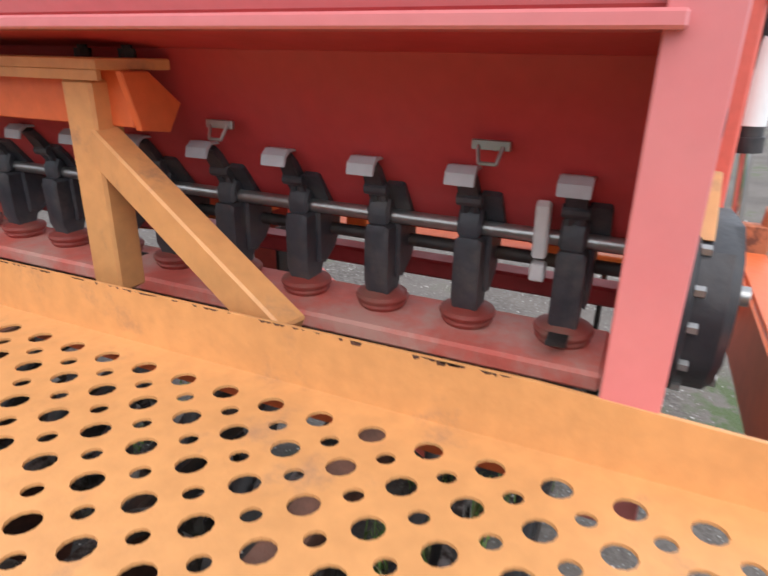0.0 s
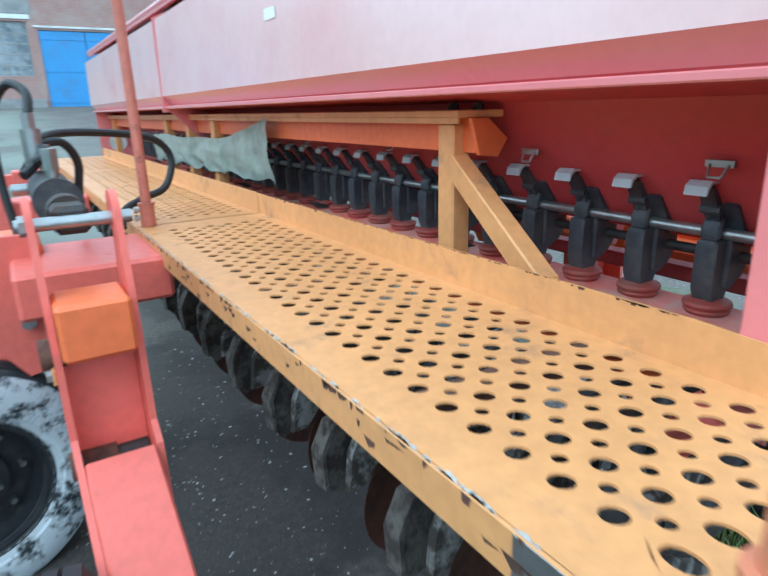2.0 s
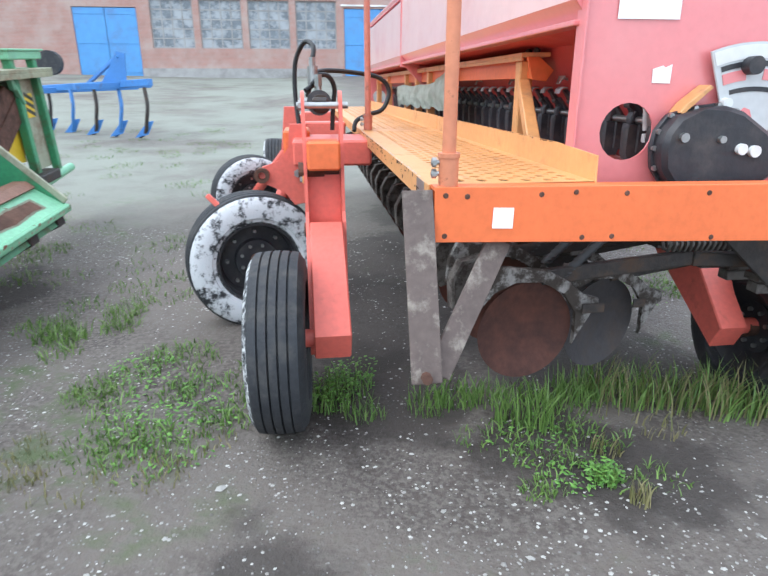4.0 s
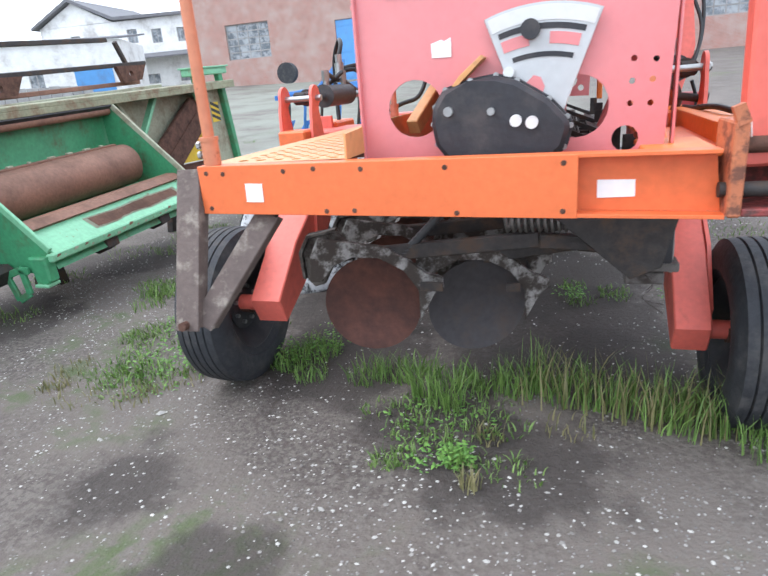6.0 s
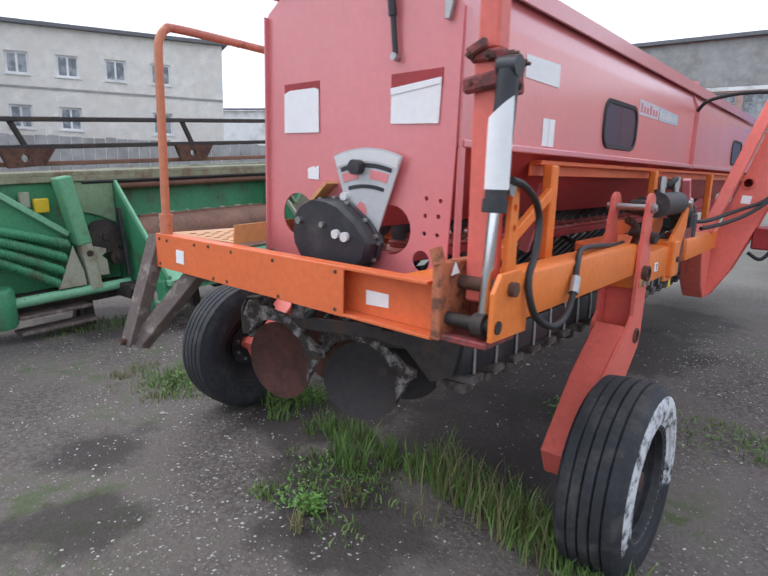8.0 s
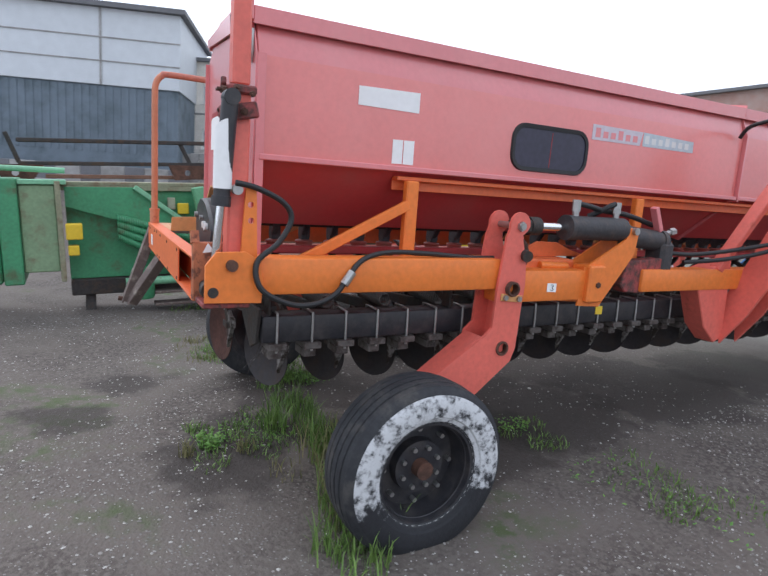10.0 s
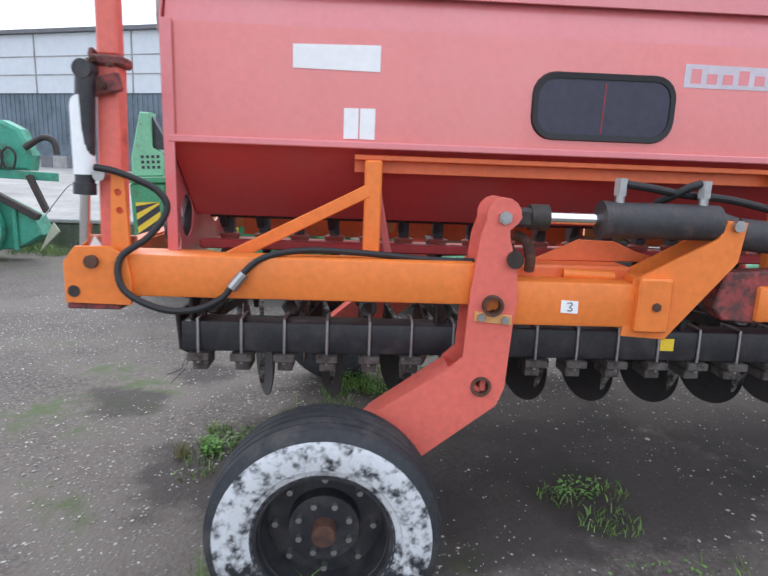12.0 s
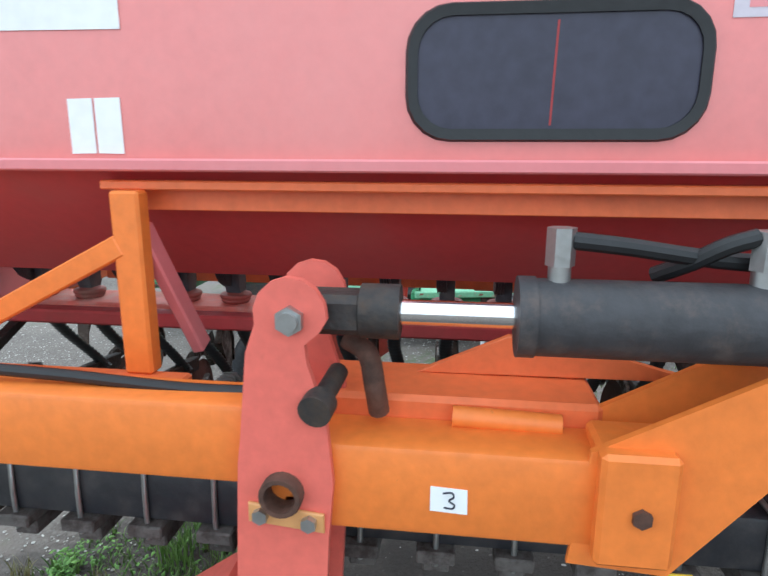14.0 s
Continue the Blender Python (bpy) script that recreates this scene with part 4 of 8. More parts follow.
# handrail along the walkway: two posts joined by a bent top rail
bm = B()
RX = 0.042
tube(bm, [(RX, 0.030, 1.152), (RX, 0.030, 1.60), (RX, 0.030, 1.90), (RX, 0.036, 1.975), (RX, 0.066, 2.022), (RX, 0.125, 2.036), (RX, 0.50, 2.032), (RX, 1.10, 2.020), (RX, 1.90, 2.012), (RX, 2.13, 2.005), (RX, 2.19, 1.990), (RX, 2.219, 1.945), (RX, 2.225, 1.86), (RX, 2.225, 1.5), (RX, 2.225, 1.152)], 0.0185, 14, 6)
for f in bm.faces:
    if f.calc_center_median().y < 0.062:
        f.material_index = 1
railing = own("railing", bm, [M_RAIL, M_POST], "salmon-red tubular handrail with worn paint")
for y in (0.030, 2.225):
    bm = B()
    cyl(bm, (RX, y, 1.152), (RX, y, 1.235), 0.027, seg=18)
    cyl(bm, (RX, y, 1.228), (RX, y, 1.240), 0.030, seg=18)
    own("socket", bm, M_POST if y < 1 else M_RAIL, parent=railing)
    for z in (1.185, 1.215):
        bm = B()
        cyl(bm, (-0.006, y + 0.002, z), (RX, y + 0.002, z), 0.007, seg=8)
        cyl(bm, (-0.004, y + 0.002, z), (0.008, y + 0.002, z), 0.013, seg=6)
        own("bolt", bm, M_STEEL, parent=railing)

# end ladder bars at the corner
bm = B()
bar(bm, (-0.045, 0.02, 1.142), (-0.040, -0.150, 0.645), 0.085, 0.010, (0, 1, 0), 0.002)
bar(bm, (-0.007, 0.045, 1.130), (-0.002, -0.125, 0.650), 0.008, 0.050, (0, 1, 0), 0.002)
own("step_bar", bm, M_PLANK, "weathered brown flat steel bar hanging from the corner")
bm = B()
bar(bm, (0.205, 0.050, 0.990), (-0.005, -0.120, 0.655), 0.075, 0.010, (0, 1, 0), 0.002)
bar(bm, (0.232, 0.075, 0.968), (0.025, -0.095, 0.636), 0.008, 0.050, (0, 1, 0), 0.002)
own("step_bar", bm, M_PLANK, "weathered brown slanting steel bar")
bm = B()
cyl(bm, (-0.043, -0.172, 0.668), (-0.043, -0.132, 0.662), 0.015, seg=8)
own("bolt", bm, M_RUST, "rusty bolt at the foot of the bar")

# cross tube to the rear arm
bm = B()
box(bm, -0.42, 0.02, 1.80, 2.26, 0.985, 1.125, 0.012)
own("cross_tube", bm, M_SCARLET, "scarlet cross tube carrying the rear arm")

# ---- seed meters under the hopper ----
PITCH = 0.1665
M_METER = mat("dusty_black_plastic", (0.050, 0.051, 0.060), 0.42, spread=0.25, dirt=(0.12, 0.105, 0.095), dirt_at=0.60, dirt_soft=0.18, dirt_scale=14, bump=0.15)


def meter_meshes():
    """The parts of one seed meter round its shaft: clamp, fluted housing, spout, inlet chute, slide gate and cup."""
    out = []
    bm = B()
    prism(bm, [(-0.024, -0.012), (-0.026, 0.012), (-0.014, 0.034), (0.008, 0.036), (0.022, 0.020), (0.024, -0.012)], "y", -0.021, 0.021, 0.005)
    cyl(bm, (-0.016, -0.008, 0.030), (-0.018, -0.008, 0.046), 0.009, seg=8)
    cyl(bm, (-0.016, 0.010, 0.028), (-0.020, 0.010, 0.042), 0.007, seg=6)
    out.append(("clamp", bm, M_METER, ""))
    bm = B()
    prism(bm, [(-0.036, -0.012), (-0.040, -0.030), (-0.034, -0.118), (-0.026, -0.152), (0.020, -0.152), (0.026, -0.120), (0.030, -0.012)], "y", -0.026, 0.020, 0.006)
    out.append(("spout", bm, M_METER, "black seed spout"))
    bm = B()
    fan = [(0.0, 0.010), (0.030, 0.004), (0.062, -0.014), (0.080, -0.040), (0.078, -0.068), (0.056, -0.096), (0.022, -0.116), (0.0, -0.112)]
    prism(bm, fan, "y", -0.034, -0.004, 0.004)
    for k in range(4):
        prism(bm, [(u * 1.05 + 0.002, -0.052 + (v + 0.052) * 1.05) for u, v in fan], "y", -0.032 + 0.008 * k, -0.0285 + 0.008 * k)
    out.append(("fluted_housing", bm, M_METER, "fluted black meter housing"))
    bm = B()
    prism(bm, [(-0.070, 0.098), (-0.054, 0.104), (-0.010, 0.070), (0.022, 0.034), (0.030, -0.010), (-0.004, -0.010), (-0.016, 0.030), (-0.052, 0.078)], "y", -0.016, 0.016, 0.004)
    prism(bm, [(-0.034, 0.062), (-0.012, 0.078), (0.030, 0.040), (0.040, -0.006), (0.012, -0.006), (-0.002, 0.030)], "y", -0.052, -0.018, 0.004)
    cyl(bm, (-0.030, -0.022, 0.052), (-0.030, 0.020, 0.052), 0.011, seg=10)
    out.append(("inlet_chute", bm, M_METER, "black inlet chute"))
    bm = B()
    prism(bm, [(-0.098, 0.086), (-0.094, 0.104), (-0.080, 0.114), (-0.056, 0.112), (-0.056, 0.108), (-0.078, 0.109), (-0.089, 0.101), (-0.093, 0.086)], "y", -0.024, 0.024, 0.001)
    out.append(("slide_gate", bm, M_GATE, "pale grey slide gate"))
    bm = B()
    lathe(bm, [(0.0, 0.014), (0.030, 0.014), (0.036, 0.010), (0.047, 0.008), (0.050, 0.002), (0.048, -0.004), (0.044, -0.007), (0.046, -0.012), (0.040, -0.020), (0.0, -0.020)], Matrix.Translation((-0.002, -0.003, -0.154)), 22)
    out.append(("cup", bm, M_CUP, "dull red rubber cup"))
    return [(n, mesh_of(n, b, m, 35), label) for n, b, m, label in out]


M_GATE = mat("pale_grey_plastic", (0.50, 0.52, 0.54), 0.45, spread=0.08, bump=0.05)
M_CUP = mat("dull_red_rubber", (0.34, 0.065, 0.050), 0.6, spread=0.15, dirt=(0.26, 0.13, 0.10), dirt_at=0.58, dirt_soft=0.15, dirt_scale=12, bump=0.1)
bm = B()
rings = 13
pts = smooth_path([(0.0, 0, -0.165), (-0.010, 0.004, -0.24), (-0.09, -0.006, -0.33), (-0.20, 0.0, -0.44), (-0.29, 0.0, -0.53)], rings)
prev = None
for i, p in enumerate(pts):
    r = 0.024 if i % 2 else 0.019
    ring = [bm.verts.new(p + Vector((r * math.cos(2 * math.pi * k / 8), r * math.sin(2 * math.pi * k / 8), 0))) for k in range(8)]
    if prev:
        for k in range(8):
            bm.faces.new((prev[k], prev[(k + 1) % 8], ring[(k + 1) % 8], ring[k]))
    prev = ring
me_tube = mesh_of("seed_tube", bm, mat("grey_black_seed_tube", (0.040, 0.042, 0.045), 0.45, spread=0.2, bump=0.1), 60)
METER = meter_meshes()
for i in range(38):
    y = 0.377 + i * PITCH
    ob = empty("seed_meter", "black seed meter with a pale slide gate and a red cup")
    ob.parent, ob.matrix_parent_inverse = drill, drill_m
    ob.matrix_basis = Matrix.Translation((0.852, y, 1.292))
    for nm, me, label in METER + [("seed_tube", me_tube, "")]:
        o = new(nm, me)
        o.parent = ob
        if label:
            o["label"] = label
bm = B()
cyl(bm, (0.852, 0.30, 1.292), (0.852, HOP1 - 0.05, 1.292), 0.0125, seg=14)
own("meter_shaft", bm, M_STEEL, "grey steel shaft through the seed meters")
bm = B()
cyl(bm, (0.905, 0.30, 1.236), (0.905, HOP1 - 0.05, 1.236), 0.012, seg=12)
own("meter_shaft", bm, M_DARK, "dark steel shaft below the meters")
bm = B()
prism(bm, [(0.822, 1.262), (0.846, 1.262), (0.840, 1.350), (0.822, 1.356), (0.812, 1.348)], "y", 0.414, 0.436, 0.003)
box(bm, 0.822, 0.848, 0.413, 0.437, 1.222, 1.252, 0.003)
own("shift_lever", bm, M_WHITEPLATE, "white shift lever on the shaft")
for y in (0.970, 0.495, 1.60, 2.25):
    bm = B()
    box(bm, 0.738, 0.746, y - 0.028, y + 0.028, 1.436, 1.450, 0.001)
    for k in (-0.018, 0.018):
        cyl(bm, (0.738, y + k, 1.442), (0.726, y + k * 0.7, 1.419), 0.003, seg=6)
    cyl(bm, (0.726, y - 0.0126, 1.419), (0.726, y + 0.0126, 1.419), 0.003, seg=6)
    cyl(bm, (0.744, y, 1.443), (0.772, y, 1.436), 0.006, seg=6)
    own("latch", bm, M_STEEL, "small wire latch on the hopper")

# ---- row units: discs, castings, arms and springs ----
bm = B()
lathe(bm, [(0.0, 0.030), (0.05, 0.030), (0.055, 0.024), (0.12, 0.012), (0.187, -0.010), (0.187, -0.014), (0.12, 0.006), (0.05, 0.018), (0.0, 0.018)], Matrix.Rotation(radians(-90), 4, "X"), 40)
me_disc = mesh_of("disc", bm, M_DISC, 40)
me_disc_dark = me_disc.copy()
me_disc_dark.materials[0] = mat("dull_black_disc_steel", (0.050, 0.045, 0.047), 0.6, metal=0.3, spread=0.2, dirt=(0.085, 0.065, 0.055), dirt_at=0.58, dirt_soft=0.15, dirt_scale=7, bump=0.2)
bm = B()
prism(bm, [(-0.235, 0.10), (-0.225, 0.20), (-0.19, 0.268), (-0.06, 0.250), (0.06, 0.235), (0.15, 0.185), (0.215, 0.125), (0.275, 0.112), (0.278, 0.072), (0.245, 0.060), (0.185, -0.065), (0.190, 0.065), (0.135, 0.145), (0.045, 0.195), (-0.06, 0.200), (-0.14, 0.165), (-0.185, 0.10)], "y", -0.035, -0.012, 0.004)
me_cast = mesh_of("casting", bm, M_PALE, 35)
bm = B()
prism(bm, [(-0.262, 0.095), (-0.268, 0.20), (-0.235, 0.262), (-0.130, 0.282), (-0.085, 0.235), (-0.150, 0.150), (-0.19, 0.075), (-0.235, 0.062)], "y", 0.030, 0.060, 0.006)
prism(bm, [(-0.275, 0.10), (-0.282, 0.205), (-0.245, 0.272), (-0.13, 0.292), (-0.13, 0.284), (-0.237, 0.264), (-0.27, 0.202), (-0.264, 0.098)], "y", 0.020, 0.068, 0.001)
me_shield = mesh_of("scraper_shield", bm, mat("muddy_grey_iron", (0.13, 0.115, 0.10), 0.65, metal=0.2, spread=0.25, dirt=(0.045, 0.035, 0.03), dirt_at=0.5, dirt_soft=0.1, dirt_scale=18, bump=0.5), 35)
bm = B()
bar(bm, (0.05, 0.0, 0.20), (0.62, 0.0, 0.255), 0.030, 0.055, (0, 0, 1), 0.004)
bar(bm, (0.62, 0.0, 0.25), (1.0, 0.0, 0.23), 0.045, 0.05, (0, 0, 1), 0.004)
box(bm, 0.20, 0.285, -0.045, -0.036, 0.070, 0.105, 0.002)
me_arm = mesh_of("trailing_arm", bm, M_DARK, 35)
bm = B()
coil = [(0.50 + 0.30 * i / 84, 0.034 * math.cos(i * math.pi / 3), 0.315 + 0.034 * math.sin(i * math.pi / 3)) for i in range(85)]
tube(bm, coil, 0.0065, 5, 1, False)
me_spring = mesh_of("spring", bm, mat("dull_spring_steel", (0.16, 0.15, 0.14), 0.5, metal=0.6, spread=0.2, bump=0.1), 60)
for i in range(38):
    rear = i % 2 == 0
    y = 0.372 + i * PITCH
    x = 0.425 if rear else 0.800
    ob = new("trailing_arm", me_arm)
    ob.parent, ob.matrix_parent_inverse = drill, drill_m
    ob.matrix_basis = Matrix.Translation((x, y, 0.560 if rear else 0.505)) @ Matrix.Diagonal(((1.0 if rear else 0.60), 1, 1, 1))
    tagged(ob, "dirty steel trailing arm with a rusty opener disc" if rear else "dark steel trailing arm with an opener disc")
    for nm, me, turn in (("disc", me_disc if rear else me_disc_dark, 8 if rear else 12), ("casting", me_cast, 5), ("scraper_shield", me_shield, 8 if rear else -8), ("spring", me_spring, 0)):
        if nm in ("scraper_shield", "spring") and not rear:
            continue
        o = new(nm, me)
        o.parent = ob
        o.matrix_basis = Matrix.Diagonal((1 / (1.0 if rear else 0.60), 1, 1, 1)) @ Matrix.Rotation(radians(turn), 4, "Z")

# coulter bar with clamps
bm = B()
box(bm, 1.335, 1.455, 0.31, HOP1 - 0.1, 0.745, 0.868, 0.010, 2)
own("coulter_bar", bm, M_BLACK, "black square-tube coulter bar")
bm = B()
tube(bm, [(1.330, 0, 0.735), (1.332, 0, 0.878), (1.395, 0.0, 0.880), (1.458, 0, 0.878), (1.461, 0, 0.80), (1.461, 0, 0.70)], 0.0065, 8, 1, False)
me_u = mesh_of("u_bolt", bm, M_STEEL, 50)
bm = B()
box(bm, 1.31, 1.48, -0.042, 0.042, 0.712, 0.743, 0.004)
box(bm, 1.32, 1.44, -0.03, 0.03, 0.665, 0.705, 0.004)
me_pad = mesh_of("clamp_pad", bm, mat("grey_cast_iron", (0.13, 0.115, 0.105), 0.65, metal=0.2, spread=0.25, dirt=(0.06, 0.045, 0.04), dirt_at=0.55, dirt_soft=0.12, dirt_scale=20, bump=0.3), 35)
for i in range(38):
    y = 0.376 + i * PITCH
    for nm, me in (("u_bolt", me_u), ("clamp_pad", me_pad)):
        o = new(nm, me)
        o.parent, o.matrix_parent_inverse = drill, drill_m
        o.matrix_basis = Matrix.Translation((0, y, 0))
bm = B()
prism(bm, [(1.10, 0.90), (1.46, 0.90), (1.42, 0.74), (1.33, 0.70)], "y", 0.29, 0.305, 0.003)
own("bar_end_plate", bm, M_DARK, "dark end plate of the coulter bar")
for y in (0.33, 0.345):
    bm = B()
    tube(bm, [(1.36, y, 0.72), (1.40, y - 0.03, 0.68), (1.37, y - 0.05, 0.64), (1.43, y - 0.09, 0.635 if y < 0.34 else 0.60)], 0.0014, 6)
    own("twine", bm, M_PALE, "loose pale twine tied to the bar")
# hangers from frame to coulter bar
for y in (0.34, 1.30, 2.30, 3.3, 4.4, 5.6):
    bm = B()
    box(bm, 1.37, 1.44, y, y + 0.012, 0.868, 1.06, 0.002)
    prism(bm, [(0.75, 1.15), (0.80, 1.15), (1.40, 0.90), (1.40, 0.86)], "y", y + 0.02, y + 0.05)
    own("hanger", bm, M_DARK, "dark steel hanger plate")

# ---- drive box and setting sector on the end panel ----
bm = B()
GB = [(0.735, 1.225), (0.742, 1.275), (0.775, 1.322), (0.850, 1.343), (0.925, 1.352), (0.985, 1.335), (1.075, 1.278), (1.125, 1.225), (1.135, 1.200), (1.118, 1.140), (1.060, 1.092), (0.960, 1.072), (0.860, 1.080), (0.785, 1.112), (0.745, 1.165)]
prism(bm, GB, "y", 0.150, 0.254, 0.014)
cx, cz = 0.935, 1.215
prism(bm, [(cx + (u - cx) * 1.05, cz + (v - cz) * 1.05) for u, v in GB], "y", 0.205, 0.222, 0.003)
box_ob = own("drive_box", bm, M_BLACK, "black cast drive box bolted to the end panel")
for k, (u, v) in enumerate(GB):
    bm = B()
    u, v = cx + (u - cx) * 1.01, cz + (v - cz) * 1.01
    cyl(bm, (u, 0.193, v), (u, 0.206, v), 0.0085, seg=6)
    own("bolt", bm, M_STEEL, parent=box_ob)
for u, v, r in ((0.79, 1.262, 0.014), (0.915, 1.255, 0.011), (0.985, 1.225, 0.017), (1.030, 1.218, 0.018), (0.880, 1.088, 0.014)):
    bm = B()
    cyl(bm, (u, 0.135, v), (u, 0.152, v), r, seg=14)
    own("plug", bm, M_WHITEPLATE if r > 0.015 else M_STEEL, "pale round plug", box_ob)


def sector(r0, r1, a0, a1, c=(1.055, 1.075), k=16):
    out = [(c[0] + r1 * math.sin(radians(a0 + (a1 - a0) * i / k)), c[1] + r1 * math.cos(radians(a0 + (a1 - a0) * i / k))) for i in range(k + 1)]
    return out + [(c[0] + r0 * math.sin(radians(a1 - (a1 - a0) * i / k)), c[1] + r0 * math.cos(radians(a1 - (a1 - a0) * i / k))) for i in range(k + 1)]


bm = B()
prism(bm, sector(0.14, 0.462, -21, 20.5), "y", 0.226, 0.234, 0.002)
sec = own("setting_sector", bm, mat("grey_metallic_paint", (0.56, 0.57, 0.57), 0.38, metal=0.25, spread=0.06, bump=0.03), "grey metal setting sector with slots and a white scale")
for r0, r1, a0, a1, m, nm in ((0.415, 0.455, -20, 19.5, M_WHITEPLATE, "scale"), (0.392, 0.408, -18, 17, M_BLACK, "slot"), (0.352, 0.384, -18, -6, M_RED, "slot"), (0.352, 0.384, 3, 16, M_RED, "slot"), (0.318, 0.332, -15, 15, M_BLACK, "slot")):
    bm = B()
    prism(bm, sector(r0, r1, a0, a1), "y", 0.2238, 0.2258)
    own(nm, bm, m, parent=sec)
for u, v, r, d, m in ((1.022, 1.468, 0.027, 0.190, M_BLACK), (0.960, 1.358, 0.016, 0.205, M_WHITEPLATE)):
    bm = B()
    cyl(bm, (u, d, v), (u, 0.226, v), r, seg=20)
    own("knob", bm, m, "black setting knob" if m is M_BLACK else "white button", sec)
bm = B()
prism(bm, [(1.010, 1.325), (1.030, 1.345), (1.050, 1.338), (1.062, 1.312), (1.055, 1.290), (1.035, 1.288), (1.018, 1.305)], "y", 0.2235, 0.2258)
own("window", bm, M_RED, parent=sec)
bm = B()
prism(bm, [(0.795, 1.332), (0.815, 1.358), (0.882, 1.412), (0.894, 1.404), (0.826, 1.348), (0.808, 1.325)], "y", 0.190, 0.252, 0.002)
own("guard_strip", bm, M_YELLOW, "bent yellow-orange strip beside the drive box")
# gas strut and lid catch on the end panel
bm = B()
cyl(bm, (1.132, 0.226, 2.165), (1.150, 0.236, 1.97), 0.0145, seg=12)
cyl(bm, (1.150, 0.238, 1.97), (1.163, 0.240, 1.845), 0.010, seg=10)
own("gas_strut", bm, M_BLACK, "black gas strut on the hopper end")
bm = B()
cyl(bm, (1.163, 0.225, 1.838), (1.163, 0.258, 1.838), 0.013, seg=10)
own("strut_pin", bm, M_STEEL, "steel strut pin")
bm = B()
prism(bm, [(1.352, 2.06), (1.385, 2.065), (1.388, 1.975), (1.376, 1.930), (1.358, 1.935)], "y", 0.236, 0.256, 0.003)
own("lid_catch", bm, M_STEEL, "grey over-centre lid catch")
bm = B()
prism(bm, [(1.355, 2.118), (1.392, 2.118), (1.38, 2.05), (1.362, 2.052)], "y", 0.240, 0.254, 0.002)
own("catch_plate", bm, M_DEEPRED, "red catch plate")
for u, v, r in ((0.512, 1.105, 0.011),):
    bm = B()
    cyl(bm, (u, 0.245, v), (u, 0.257, v), r, seg=6)
    own("bolt", bm, M_STEEL, "steel bolt on the end panel")

# ---- folded marker arm with its cylinder ----
bm = B()
bar(bm, (1.606, 0.140, 1.075), (1.588, 0.150, 1.80), 0.082, 0.075, (0, 1, 0), 0.008)
bar(bm, (1.588, 0.150, 1.80), (1.578, 0.155, 3.05), 0.068, 0.068, (0, 1, 0), 0.008)
marker = own("marker_arm", bm, M_SCARLET, "scarlet marker arm folded upright")
bm = B()
box(bm, 1.540, 1.645, 0.098, 0.205, 1.765, 1.800, 0.008)
bar(bm, (1.530, 0.095, 1.700), (1.655, 0.100, 1.720), 0.030, 0.045, (0, 0, 1), 0.008)
bar(bm, (1.648, 0.098, 1.690), (1.655, 0.205, 1.715), 0.022, 0.060, (0, 0, 1), 0.006)
bar(bm, (1.535, 0.100, 1.790), (1.600, 0.088, 1.815), 0.020, 0.030, (0, 0, 1), 0.005)
own("clamp", bm, M_CLAMP, "dirty red clamp block with bolts", marker)
for a, b, r in (((1.548, 0.070, 1.782), (1.550, 0.115, 1.784), 0.009), ((1.612, 0.062, 1.778), (1.612, 0.110, 1.776), 0.011), ((1.560, 0.075, 1.706), (1.560, 0.105, 1.706), 0.010), ((1.640, 0.120, 1.776), (1.682, 0.124, 1.784), 0.010), ((1.650, 0.178, 1.770), (1.690, 0.180, 1.762), 0.009), ((1.655, 0.150, 1.702), (1.684, 0.150, 1.698), 0.012), ((1.522, 0.130, 1.792), (1.545, 0.130, 1.790), 0.010)):
    bm = B()
    a, b = Vector(a), Vector(b)
    cyl(bm, a, b, r * 0.6, seg=10)
    cyl(bm, a.lerp(b, 0.35), a.lerp(b, 0.70), r * 1.25, seg=6)
    own("bolt", bm, M_RUST, parent=marker)
bm = B()
cyl(bm, (1.664, 0.075, 1.385), (1.668, 0.098, 1.735), 0.031, seg=24)
cyl(bm, (1.664, 0.073, 1.350), (1.664, 0.075, 1.388), 0.036, seg=24)
cyl(bm, (1.640, 0.10, 1.745), (1.700, 0.10, 1.745), 0.030, seg=20)
ram = own("marker_cylinder", bm, M_BLACK, "black hydraulic cylinder on the marker arm")
bm = B()
cyl(bm, (1.661, 0.050, 1.045), (1.664, 0.073, 1.352), 0.0165, seg=18)
own("rod", bm, M_CHROME, "bright steel rod", ram)
bm = B()
lathe(bm, [(0.0322, 0.0), (0.0345, 0.0), (0.0345, 0.205), (0.0335, 0.222), (0.0322, 0.222)], Matrix.Translation((1.6645, 0.0775, 1.415)), 30, True)
for v in bm.verts:
    if v.co.z > 1.60:
        v.co.z += 0.028 * (v.co.x - 1.6645) / 0.034 + 0.012 * (v.co.y - 0.0775) / 0.034
own("paper_sleeve", bm, M_PAPER, "white paper sheet wrapped round the cylinder", ram)
bm = B()
cyl(bm, (1.50, 0.040, 1.030), (1.72, 0.040, 1.030), 0.020, seg=16)
cyl(bm, (1.645, 0.036, 1.03), (1.68, 0.036, 1.03), 0.034, seg=18)
own("pivot_pin", bm, M_DARK, "greasy steel pivot pin", marker)
bm = B()
box(bm, 1.515, 1.548, -0.005, 0.185, 0.965, 1.20, 0.005)
prism(bm, [(1.52, 1.19), (1.548, 1.20), (1.53, 1.245), (1.505, 1.235)], "y", -0.01, 0.02)
